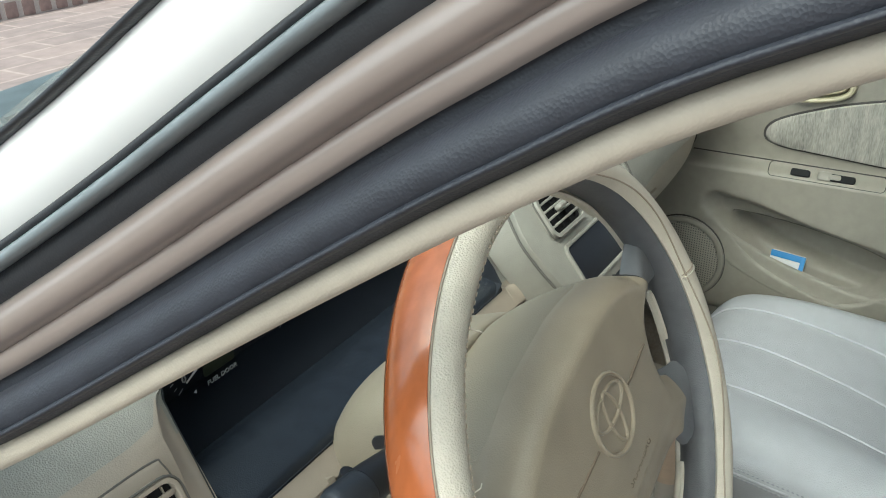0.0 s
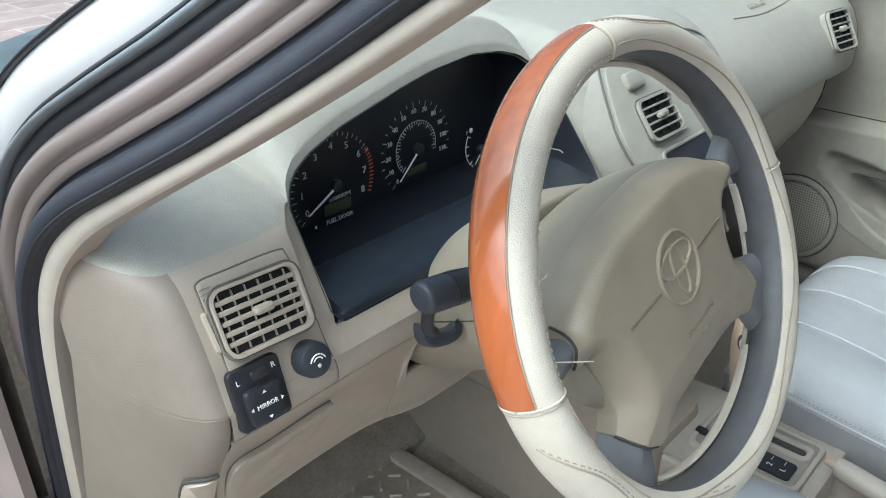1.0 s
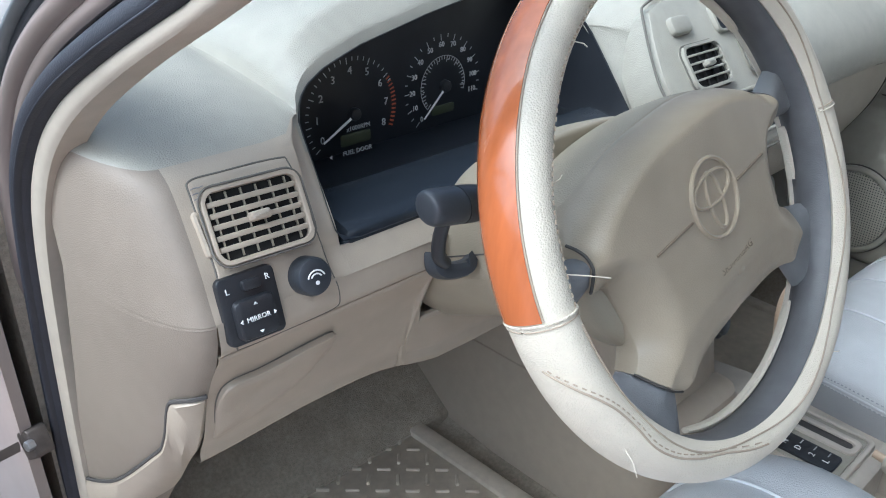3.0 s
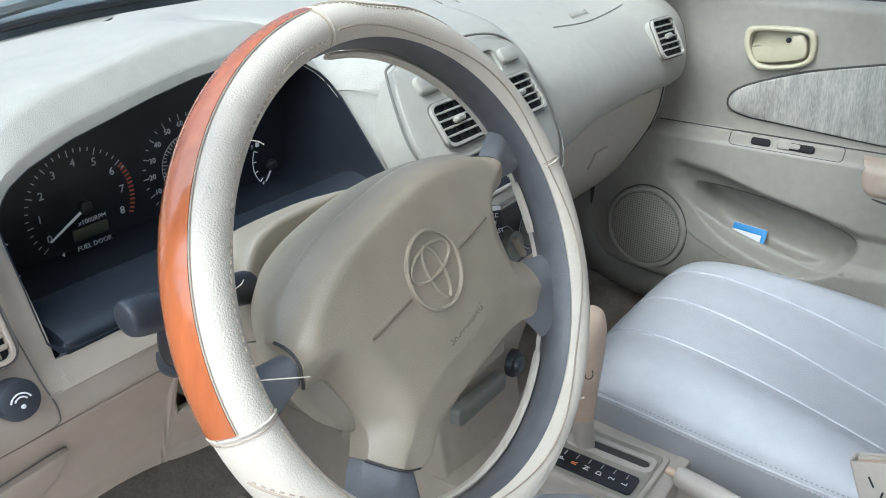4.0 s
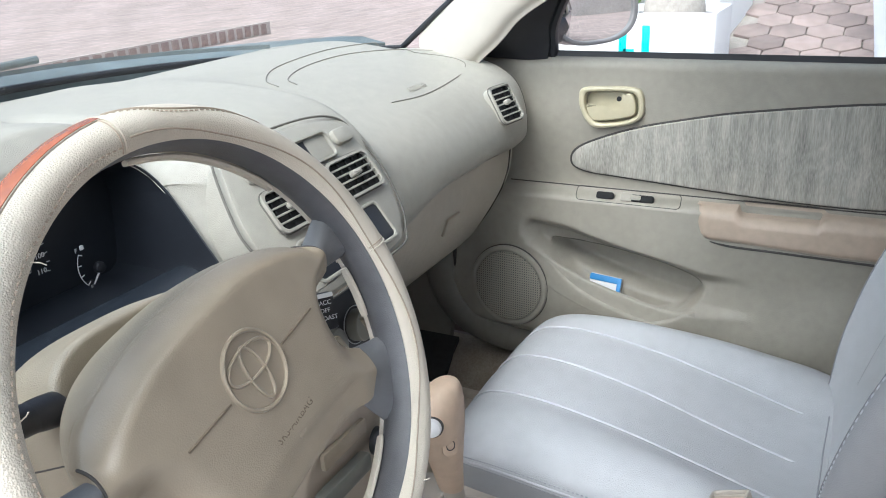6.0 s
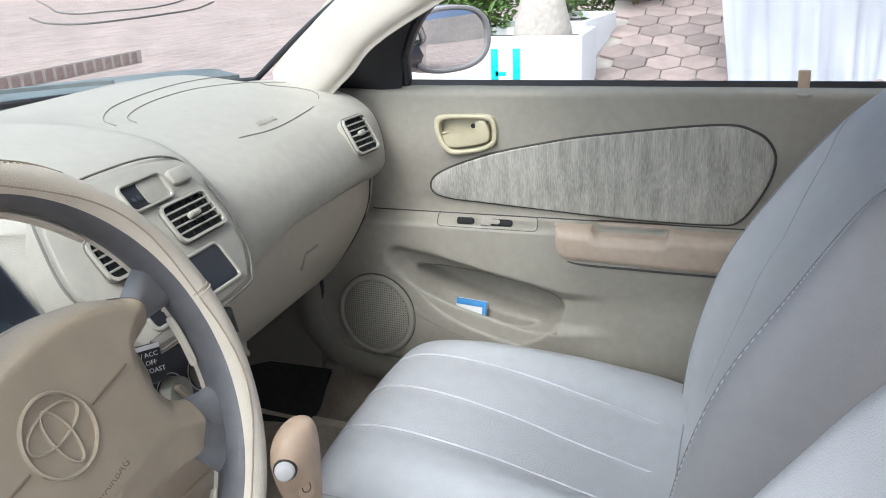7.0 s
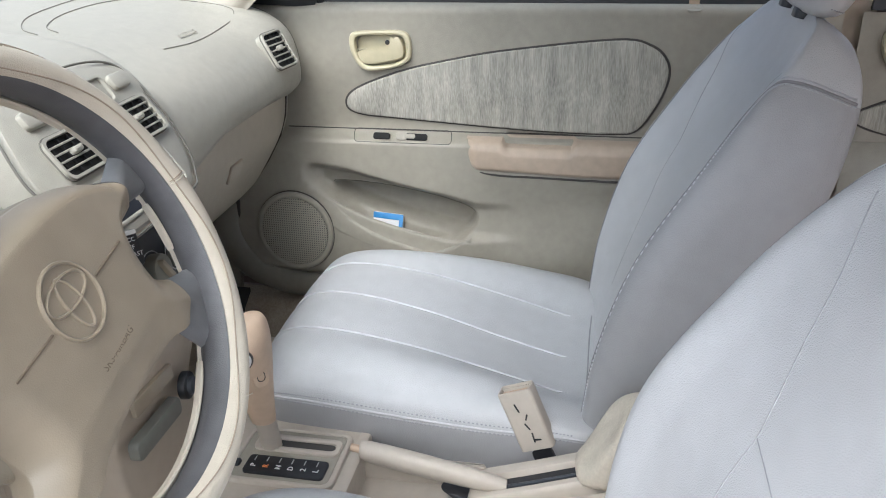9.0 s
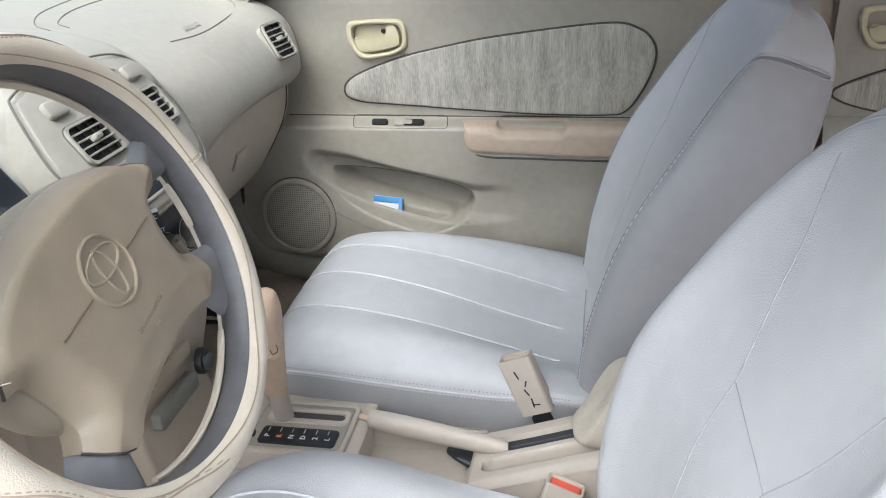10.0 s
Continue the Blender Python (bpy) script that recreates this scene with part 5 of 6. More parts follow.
part("speaker_grille", plate(circle(.071, 48), sm @ pose(0, 0, .002), .012, .001), GRILLE, door, "perforated speaker grille")
part("lock_knob", plate(rounded(.018, .032, .003), facing((.700, -.505, .965), (-1, 0, 0)), .012, .002), WARM, door, "brown lock knob")
part("lock_collar", plate(circle(.016, 20), facing((.694, -.505, .9505), (-.25, 0, 1)), .004, .0015), DOORM, door)
win = part("window_glass", grid_bm([[V((.728 - .13 * s, y, .95 + .34 * s)) for y in (.19 - .30 * s, -.3, -.74 + .06 * s)] for s in (0, .5, 1)])[0], GLASS, door, "clear window glass")
win.visible_shadow = False
part("window_seal", sweep([(-.008, -.01), (-.008, .006), (.006, .008), (.008, -.01)], [V((.708, .17, .957)), V((.708, -.2, .957)), V((.708, -.74, .957))], (0, 0, 1)), BLACK, door, "black window seal")
part("window_frame", sweep(circle(.011, 8, .014), smooth_line([(.706, -.70, .95), (.68, -.71, 1.02), (.64, -.73, 1.15), (.60, -.745, 1.27)], 12), (-1, 0, 0)), BLACK, door, "black rear window frame")
part("window_frame_front", sweep(circle(.009, 8, .012), smooth_line([(.705, .165, .955), (.69, .155, 1.02), (.675, .10, 1.10), (.63, -.06, 1.21), (.60, -.25, 1.28), (.59, -.5, 1.30), (.59, -.75, 1.29)], 30), (-1, 0, 0)), BLACK, door, "black window frame")
tri = [V((.672, .312, .955)), V((.690, .172, .946)), V((.686, .160, 1.02)), V((.670, .120, 1.11)), V((.656, .14, 1.10)), V((.662, .24, 1.02))]
bm = bmesh.new()
f0 = [bm.verts.new(p) for p in tri]
f1 = [bm.verts.new(p + V((.03, 0, 0))) for p in tri]
bm.faces.new(f0)
bm.faces.new(list(reversed(f1)))
for i in range(6):
    bm.faces.new((f0[i], f0[(i + 1) % 6], f1[(i + 1) % 6], f1[i]))
part("mirror_corner", bm, BLACK, door, "black mirror corner cover")

pk = thing("blue_packet", "blue and white paper packet tucked in the door's map pocket", "packet")
pkm = facing((.6760, .052, .516), (-1, 0, .30)) @ pose(0, 0, 0, 0, 0, -4)
part("sleeve", plate(rounded(.062, .060, .003), pkm, .006, .001), WHITE, pk, "white paper sleeve")
BLUE = material("blue_print", (0.06, 0.25, 0.55), 0.4, vary=0.15, bump=0)
part("blue_band", plate(rounded(.062, .012, .002), pkm @ pose(0, .024, .0012), .001, .0003), BLUE, pk, "blue printed band")
part("blue_edge", plate(rounded(.008, .060, .002), pkm @ pose(.027, 0, .0016), .001, .0003), BLUE, pk, "blue printed edge")

rear = thing("rear_passenger_door", "closed rear passenger door with beige panel and dark fabric inset", "car door")


def rear_x(y, z):
    return .70 - (.010 + .03 * smoothstep(.715, .70, z))


rows = [[V((rear_x(y, z), y, z)) for y in [-.775 - .03 * i for i in range(28)]] for z in [.365 + .02 * j for j in range(30)]]
part("panel", grid_bm(rows)[0], DOORM, rear, "beige moulded door panel")
pts = [(-.79, .76), (-.82, .79), (-.95, .83), (-1.2, .87), (-1.4, .86), (-1.42, .78), (-1.35, .73), (-1.1, .725), (-.9, .73)]
fabric_patch(smooth_line([(0, y, z) for y, z in pts], 60, True), rear_x, -1.1, .80, .006, rear, FABRIC)
door_handle(rear, (.679, -.868, .885))
win = part("window_glass", grid_bm([[V((.728 - .13 * s, y, .95 + .34 * s)) for y in (-.80, -1.1, -1.5 + .2 * s)] for s in (0, .5, 1)])[0], GLASS, rear, "clear window glass")
win.visible_shadow = False
part("window_seal", sweep([(-.008, -.01), (-.008, .006), (.006, .008), (.008, -.01)], [V((.708, -.79, .957)), V((.708, -1.2, .957)), V((.708, -1.6, .957))], (0, 0, 1)), BLACK, rear, "black window seal")
rows = [[(.75, y, z) for y in (-.78, -1.2, -1.65)] for z in (.25, .45, .65, .80, .95)]
part("outer_skin", sheet(rows, .02, (1, 0, 0)), PAINT, rear, "brown-beige outer skin")

# door mirror
mir = thing("door_mirror", "oval beige door mirror on the passenger side", "mirror")
MIRROR = bpy.data.materials.new("mirror_glass")
MIRROR.use_nodes = True
pb = MIRROR.node_tree.nodes["Principled BSDF"]
pb.inputs["Base Color"].default_value, pb.inputs["Metallic"].default_value, pb.inputs["Roughness"].default_value = (.85, .87, .88, 1), 1.0, 0.02
MRIM = material("grey_mirror_rim", (0.30, 0.29, 0.285), 0.4, bump=0.05)
mm = facing((.915, .150, 1.012), (-.52, -.85, .02))
oval = [(.098 * math.copysign(abs(math.cos(t)) ** .75, math.cos(t)), .058 * math.copysign(abs(math.sin(t)) ** .8, math.sin(t))) for t in [2 * math.pi * i / 48 for i in range(48)]]
part("glass", plate(oval, mm, .004, .0005), MIRROR, mir, "mirror glass")
part("rim", plate([(a * 1.12, b * 1.14) for a, b in oval], mm @ pose(0, 0, .004), .02, .003, hole=[(a * .99, b * .99) for a, b in oval]), MRIM, mir, "pale grey rim")
secs = [[mm @ V((a * k, b * k, z)) for a, b in oval[::3]] for k, z in ((1.12, -.012), (1.16, -.04), (1.05, -.08), (.7, -.115), (.2, -.125))]
part("shell", loft(secs, 48, 16, closed=True, caps=True), PAINT, mir, "beige mirror shell")
part("arm", sweep(circle(.02, 10, .03), [V((.72, .20, .985)), V((.80, .215, .985)), V((.90, .20, .99))], (0, 0, 1)), BLACK, mir)

# footwell sides
rows = [[(-.695, y, z) for y in (.43, .6, .9)] for z in (.28, .5, .75, .95)]
part("kick_panel", sheet(rows, .02, (-1, 0, 0)), CARPET, body, "dark footwell side")
rows = [[(-.719 - .012 * math.sin(2.6 * (z - .28)) - .02 * smoothstep(.55, .9, y), y, z) for y in (.415, .44, .5, .6, .75, .9)] for z in (.28, .4, .5, .6, .75, .85, .95)]
part("hinge_pillar", sheet(rows, .01, (-1, 0, 0)), PAINT, body, "brown-beige painted hinge pillar")
rows = [[(.676 - .11 * smoothstep(.44, .86, y) - .035 * smoothstep(.40, .29, z), y, z) for y in [.385 + .035 * k for k in range(15)]] for z in (.28, .31, .34, .37, .41, .5, .6, .75, .90)]
# grey-green plastic, its colour lowered to carry the footwell's shade too
KICK = material("shaded_grey_green_kick", (0.21, 0.20, 0.165), 0.5, vary=0.1, bump=0.2)
part("kick_panel", sheet(rows, .02, (1, 0, 0)), KICK, body, "smooth grey-green footwell side panel, darkened for shade")
line = smooth_line([(.668, .404, .70), (.668, .402, .61), (.668, .400, .545), (.668, .396, .496), (.668, .380, .455), (.668, .350, .422), (.668, .310, .400), (.668, .255, .388), (.668, .17, .383), (.668, .02, .381), (.668, -.20, .380), (.668, -.62, .380)], 60)
part("kick_moulding", sweep([(.034 * math.cos(a), .019 * math.sin(a)) for a in [2 * math.pi * k / 20 for k in range(20)]], line, (-1, 0, 0)), KICK, body, "rounded grey-green sill moulding, darkened for shade")
line = smooth_line([(.6655, .366, .70), (.6655, .365, .60), (.6655, .363, .527), (.6655, .360, .492), (.6655, .338, .449), (.6655, .296, .424), (.6655, .256, .416), (.6655, .17, .413), (.6655, .02, .411)], 50)
part("door_gap", tube(line, .0042, 8, normal=(1, 0, 0)), GROOVE, body, "dark gap round the door")

# ==== front seats ====
def loft_point(secs, u, v):
    """Point on a closed loft: u in control points round the section, v in sections."""
    return cr([cr([V(p) for p in s], u, True) for s in secs], v)


def seat(side, label, dz=0.0):
    st = thing("front_seat", label, "car seat", "front seats")
    cx, inn = side * .345, -side
    cush = []
    nose = ((.140, .455, .445, .43, .13, -.003), (.132, .498, .462, .405, .195, -.008), (.095, .536, .486, .385, .226, -.010), (.02, .543, .490, .37, .236, -.004), (-.10, .520, .482, .36, .240, .014), (-.22, .483, .474, .36, .240, .034), (-.33, .452, .470, .36, .237, .034), (-.42, .435, .45, .37, .22, .024))
    if side < 0:  # a shorter cushion with a rounder nose
        nose = tuple((y, *r[1:4], w, r[5] * .4) for (y, w), r in zip(((.054, .095), (.044, .148), (.010, .188), (-.05, .222), (-.13, .232), (-.22, .218), (-.33, .20), (-.42, .19)), nose))
    for y, top, edge, bot, w, bol in nose:
        cush.append([V((cx + inn * u * w, y, z + dz)) for u, z in ((0, top), (.45, top + bol * .25), (.74, top + bol * 1.0), (.93, (top + edge) / 2 + bol * .7), (1.0, edge), (.99, (edge + bot) / 2), (.95, bot), (0, bot - .005), (-.95, bot), (-.99, (edge + bot) / 2), (-1.0, edge), (-.93, (top + edge) / 2 + bol * .7), (-.74, top + bol), (-.45, top + bol * .25))])
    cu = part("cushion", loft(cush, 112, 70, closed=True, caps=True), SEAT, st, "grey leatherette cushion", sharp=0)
    for col in (0, 9, 103):
        for row in range(12, 60):
            for dc, dz_ in ((-3, .0004), (-2, .0012), (-1, .0024), (0, .0036), (1, .0024), (2, .0012), (3, .0004)):
                cu.data.vertices[row * 112 + (col + dc) % 112].co.z -= dz_
    # sides and underside take a darker grey than the top
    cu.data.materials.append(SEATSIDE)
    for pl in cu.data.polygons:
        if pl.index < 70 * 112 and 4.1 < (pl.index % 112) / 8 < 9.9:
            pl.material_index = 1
    back = []
    f = V((0, .9, .42))
    for q, w, thick, bol in ((-.10, .185, .08, .008), (-.01, .215, .11, .020), (.11, .230, .122, .036), (.25, .236, .125, .044), (.38, .226, .115, .036), (.46, .206, .10, .026), (.52, .178, .08, .012), (.555, .14, .05, .003), (.565, .10, .02, .0)):
        c = V((cx, -.327 - (.092 if side < 0 else .055) * smoothstep(.30, -.08, q), .46)).lerp(V((cx, -.600, 1.00)), q / .56)
        half = [(0, .0), (.4, .002), (.68, bol * .45), (.86, bol), (.965, bol * .62), (1.0, -.022), (.985, -thick * .75), (.82, -thick), (0, -thick * 1.05)]
        full = half + [(-u, d) for u, d in reversed(half[1:-1])]
        back.append([c + V((inn * u * w, 0, 0)) + f * d for u, d in full])
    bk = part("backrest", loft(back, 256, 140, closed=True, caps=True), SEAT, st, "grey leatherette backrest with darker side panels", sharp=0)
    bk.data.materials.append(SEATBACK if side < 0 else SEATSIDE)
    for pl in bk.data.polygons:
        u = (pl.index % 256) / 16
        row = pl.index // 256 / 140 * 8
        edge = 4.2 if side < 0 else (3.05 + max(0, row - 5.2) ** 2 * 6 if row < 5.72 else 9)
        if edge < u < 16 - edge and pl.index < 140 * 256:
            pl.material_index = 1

    def seam(secs, uv, n, r, mat, name="seam", lab=""):
        line = [loft_point(secs, *p) for p in [(q.x, q.y) for q in smooth_line([(a, b, 0) for a, b in uv], n)]]
        return part(name, tube([p - V((0, 0, r * .35 + (.0018 if name == 'pleat' and secs is cush else 0))) for p in line], r, 6, normal=(.2, .5, .84)), mat, cu if secs is cush else bk, lab)

    def stitches(secs, uv, n, mat=None):
        bm = bmesh.new()
        pts = [(q.x, q.y) for q in smooth_line([(a, b, 0) for a, b in uv], n)]
        for i in range(0, n - 1, 2):
            tube([loft_point(secs, *pts[i]), loft_point(secs, *pts[i + 1])], .0014 if mat else .0009, 5, bm=bm, normal=(.2, .5, .84))
        tagged(part("stitching", bm, mat or STITCH, cu if secs is cush else bk if secs is back else hr), kind="stuff")
    # cushion: three pleats, rear cross seam, side piping with double stitching
    for u in (0.0, 1.12, 12.88):
        seam(cush, [(u, 1.2), (u, 2.4), (u, 4), (u, 6.3)], 50, .0017, PLEAT, "pleat", "pale pleat seam")
    seam(cush, [(12.7, 6.36), (13.4, 6.34), (14, 6.34), (14.6, 6.34), (15.3, 6.36)], 20, .0014, FINE)
    for e, d in ((4, -1), (10, 1)):
        seam(cush, [(e, 1.0), (e, 2), (e, 4), (e, 6.6)], 60, .0020, SEAT, "piping")
        stitches(cush, [(e + .16 * d, 1.2), (e + .16 * d, 2), (e + .16 * d, 4), (e + .16 * d, 6.2)], 260)
        stitches(cush, [(e - .12 * d, 1.2), (e - .12 * d, 2), (e - .12 * d, 4), (e - .12 * d, 6.2)], 260)
    # backrest: pinched seam on each wing, edge stitching
    for s in (1, -1):
        def uu(x):
            return x if s > 0 else 16 - x
        p_ = .7 if side < 0 else 1.4
        seam(back, [(uu(p_ + 1.8), 5.7), (uu(p_ + .9), 4.9), (uu(p_ + .4), 4.1), (uu(p_), 3.6)], 30, .0008, FINE, "pleat", "fine pleat seam")
        seam(back, [(uu(p_), 3.6), (uu(p_ - .1), 3.2), (uu(p_ - .3), 2.8), (uu(p_ - .4), 1.8)], 20, .0007, FINE, "pleat")
        if side < 0:
            seam(back, [(uu(p_), 3.6), (uu(.4), 3.6), (uu(.0), 3.6)], 12, .0007, FINE, "pleat")
        if side > 0:
            path = [(3.05, .8), (3.05, 2), (3.05, 4), (3.08, 5.0), (3.5, 5.5), (4.4, 5.72), (5.4, 5.8), (6.3, 5.82)]
            seam(back, [(uu(a), b) for a, b in path], 70, .0022, SEAM, "seam", "dark double-stitched seam")
            for du in (-.13, .12):
                stitches(back, [(uu(a + (du if b < 5.5 else du * .3)), b + (0 if b < 5.2 else -du * .5)) for a, b in path], 380, THREAD)
            continue
        seam(back, [(uu(4.0), 1.0), (uu(4.0), 2), (uu(4.0), 4), (uu(3.9), 5.2), (uu(3.2), 6.3), (uu(2.2), 6.9)], 60, .0016, SEAT, "piping")
        for du in (-.10, .11):
            stitches(back, [(uu(4.0 + du), 1.0), (uu(4.0 + du), 2), (uu(4.0 + du), 4), (uu(3.9 + du), 5.2), (uu(3.2 + du), 6.3), (uu(2.2 + du), 6.9)], 320)
    # headrest
    secs = []
    for q, w, th in ((0, .09, .035), (.015, .122, .07), (.07, .135, .095), (.13, .128, .085), (.17, .10, .05), (.178, .06, .02)):
        c = V((cx, -.607, 1.003)) + V((0, -.22, .975)) * q
        secs.append([c + V((w * math.copysign(abs(math.cos(a)) ** .8, math.cos(a)), th / 2 * math.sin(a), th / 2 * math.sin(a) * .2)) for a in [2 * math.pi * k / 16 for k in range(16)]])
    hr = part("headrest", loft(secs, 48, 26, closed=True, caps=True), SEAT, st, "grey leatherette headrest", sharp=0)
    stitches(secs, [(12 - 4, 1.0), (12, .8), (16, 1.0)], 60)
    for dx in (-.045, .045):
        part("headrest_post", tube([(cx + dx, -.595, .95), (cx + dx, -.618, 1.045)], .006, 10), STEEL, st, "steel headrest post")
        part("post_guide", plate(rounded(.03, .022, .008), facing((cx + dx, -.598, 1.008), (0, -.2, 1)), .012, .003), BLACK, st)
    part("base", plate(rounded(.36, .40, .04), pose(cx, -.16, .37), .09, .01), BLACK, st, "black seat base")
    return st


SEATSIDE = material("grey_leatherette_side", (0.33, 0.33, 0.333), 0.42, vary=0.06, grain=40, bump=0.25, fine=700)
FINE = material("fine_seat_seam", (0.31, 0.315, 0.325), 0.6, bump=0)
THREAD = material("pale_seat_thread", (0.50, 0.51, 0.53), 0.7, bump=0)
PLEAT = material("pale_pleat", (0.58, 0.59, 0.60), 0.6, bump=0)
STITCH = material("seat_thread", (0.30, 0.31, 0.325), 0.7, bump=0)
seat(1, "grey leatherette passenger seat with stitched seams and headrest")
seat(-1, "grey leatherette driver's seat with stitched seams and headrest", .038)

# ==== lower centre stack ====
low = thing("lower_centre_stack", "beige lower centre stack with heater knobs, ashtray and lighter", "dash fascia")
secs = [[V((x, y, z)) for x, y in ((-.125, .34), (-.122, .19 + dy), (-.10, .165 + dy), (-.03, .16 + dy), (.05, .165 + dy), (.072, .19 + dy), (.075, .34))] for z, dy in ((.84, .0), (.78, -.008), (.70, -.012), (.62, -.008), (.54, .01), (.46, .0), (.42, -.02))]
part("housing", loft(secs, 60, 40), TRIM, low, "beige stack housing")
part("heater_box", plate(rounded(.19, .52, .03), pose(-.025, .60, .84), .55, .01), TRIM, low, "beige tunnel and heater casing behind the stack")
part("tunnel_side", plate(rounded(.206, .74, .04), pose(-.025, .49, .462), .22, .02), TRIM, low, "beige tunnel trim at the pedals")
hp = facing((-.025, .150, .758), (0, -.985, .17))
part("heater_panel", plate(rounded(.17, .075, .006), hp @ pose(0, 0, .004), .008, .002), BLACK, low, "dark heater panel")
for x in (-.055, 0, .055):
    kn = part("heater_knob", plate(circle(.019, 28), hp @ pose(x, -.006, .020), .018, .004), ASH, low, "round grey heater knob")
    part("knob_ring", sweep(circle(.0006, 6), [hp @ V((x + .0225 * math.cos(2 * math.pi * i / 32), -.006 + .0225 * math.sin(2 * math.pi * i / 32), .0045)) for i in range(32)], (0, -.985, .17), closed_path=True), PRINT, low)
    part("knob_bar", plate(rounded(.007, .032, .003), hp @ pose(x, -.006, .027, 0, 0, 30), .008, .002), BACKM, kn)
part("slot_bar", plate(rounded(.165, .020, .003), hp @ pose(0, .058, .006), .008, .002), TRIM, low, "beige slot trim")
part("upper_slot", plate(rounded(.165, .030, .004), hp @ pose(0, .080, .004), .006, .001), BLACK, low, "black storage slot")
lm = facing((.006, .148, .572), (.1, -.99, .05))
ls = part("lighter", plate(circle(.0185, 28), lm @ pose(0, 0, .006), .010, .003), BLACK, low, "black lighter socket")
part("lighter_knob", plate(circle(.012, 24), lm @ pose(0, 0, .012), .010, .003), KNOB, ls)
part("ashtray_pull", plate(rounded(.105, .026, .008), facing((-.072, .150, .562), (0, -.99, .05)) @ pose(0, 0, .008), .014, .004), ASH, low, "grey-green ashtray pull")
part("blank_plate", plate(rounded(.09, .022, .004), facing((-.065, .150, .612), (0, -.99, .05)) @ pose(0, 0, .004), .006, .002), HUB, low)

# ==== centre console ====
console = thing("centre_console", "beige centre console with selector gate, handbrake well and side trays", "console")
CZ = .445
secs = []
for y, z in ((.22, -.01), (.13, 0), (.0, 0), (-.06, 0)):
    secs.append([V((.035 + .095 * u, y, CZ + z + dz)) for u, dz in ((-1, -.16), (-1, -.03), (-.96, -.006), (-.86, 0), (0, 0), (.86, 0), (.96, -.006), (1, -.03), (1, -.16))])
bm, _ = grid_bm([smooth_line(s_, 48) for s_ in secs])
part("housing", bm, CONSOLE, console, "beige front housing")
gate = rounded(.118, .152, .014)
gm = pose(.036, .030, CZ + .007)
part("gate_frame", plate(gate, gm, .01, .003, hole=rounded(.102, .136, .010)), CONSOLE, console, "beige gate frame")
part("gate_plate", plate(rounded(.102, .136, .010), gm @ pose(0, 0, -.002), .006, .001), DOORM, console, "pale gate plate")
part("gate_slot", plate(rounded(.014, .105, .006), gm @ pose(.022, -.005, -.0005), .004, .0003), GROOVE, console, "dark lever slot")
part("slot_rim", plate(rounded(.034, .122, .010), gm @ pose(.022, -.005, .002), .005, .002, hole=rounded(.016, .107, .006)), CONSOLE, console)
lp = gm @ pose(-.026, -.004, .0015)
lpl = part("letter_plate", plate(rounded(.036, .112, .006), lp, .004, .001), BLACK, console, "dark lettered gear plate")
for i, ch in enumerate("PRND2L"):
    strokes(ch, lp @ pose(-.004, .044 - .0175 * i, .0004), .011, ORANGE if ch == "R" else WHITE, lpl, "gear_letter")
for i in range(6):
    part("gate_tick", plate(rounded(.009, .0014, .0005, 2), lp @ pose(.010, .046 - .0175 * i, .0006), .0008, .0002), PRINT, lpl)
part("lock_button", plate(rounded(.012, .016, .003), gm @ pose(-.026, .068, .003), .005, .002), BLACK, console, "small dark release button")
# rear part: long rails with a slot, side tray
def bar(x0, x1, y0, y1, z0, z1, rr=.006):
    m = pose((x0 + x1) / 2, (y0 + y1) / 2, z1)
    return plate(rounded(abs(x1 - x0), abs(y1 - y0), rr), m, z1 - z0, .005)


part("well_floor", sheet([[(-.05, -.05, .400), (.070, -.05, .400)], [(-.05, -.24, .405), (.070, -.24, .405)]], .02, (0, 0, -1)), CONSOLE, console, "beige handbrake well")
part("front_bulkhead", bar(-.06, .13, -.046, -.066, .30, CZ + .001), CONSOLE, console)
part("side_wall", bar(-.06, -.048, -.06, -.235, .28, CZ), CONSOLE, console, "beige side wall")
part("side_wall", bar(.066, .078, -.06, -.235, .28, CZ - .006), CONSOLE, console, "beige side wall")


def oblong(x, y, x0, x1, y0, y1, soft):
    """1 inside a round-ended oblong lying along the car, 0 outside."""
    r = (x1 - x0) / 2
    yy = min(max(y, y1 + r), y0 - r)
    return smoothstep(soft, -soft, math.hypot(x - (x0 + x1) / 2, y - yy) - r)


def rail_z(x, y):
    """The rear moulding climbs to the armrest, with the brake slot and the tray sunk into it."""
    z = float(np.interp(-y, (.20, .235, .30, .363, .46, .62), (.425, .440, .462, .485, .515, .52)))
    z -= .045 * oblong(x, y, .019, .046, -.236, -.70, .0022)
    z -= .026 * oblong(x, y, -.017, .005, -.238, -.40, .0025)
    z -= .005 * smoothstep(-.030, -.048, x) + .006 * smoothstep(.062, .072, x)
    return z - .03 * smoothstep(-.222, -.206, y)


xs_ = [-.050 + .0015 * i for i in range(83)]
rows = []
for y in [-.205 - .0028 * j for j in range(150)]:
    rows.append([V((xs_[0] - .004, y, .30))] + [V((x, y, rail_z(x, y))) for x in xs_] + [V((xs_[-1] + .002, y, .30))])
rows.insert(0, [V((p.x, p.y + .002, .30)) for p in rows[0]])
part("rear_moulding", grid_bm(rows)[0], CONSOLE, console, "beige rear moulding with a brake slot and a side tray", sharp=60)
part("slot_bed", sheet([[(x, y, rail_z(.06, y) - .008) for x in (.0195, .0325, .0455)] for y in (-.242, -.30, -.363, -.46, -.60)], .004, (0, 0, -1)), BLACK, console, "black lining of the handbrake slot")
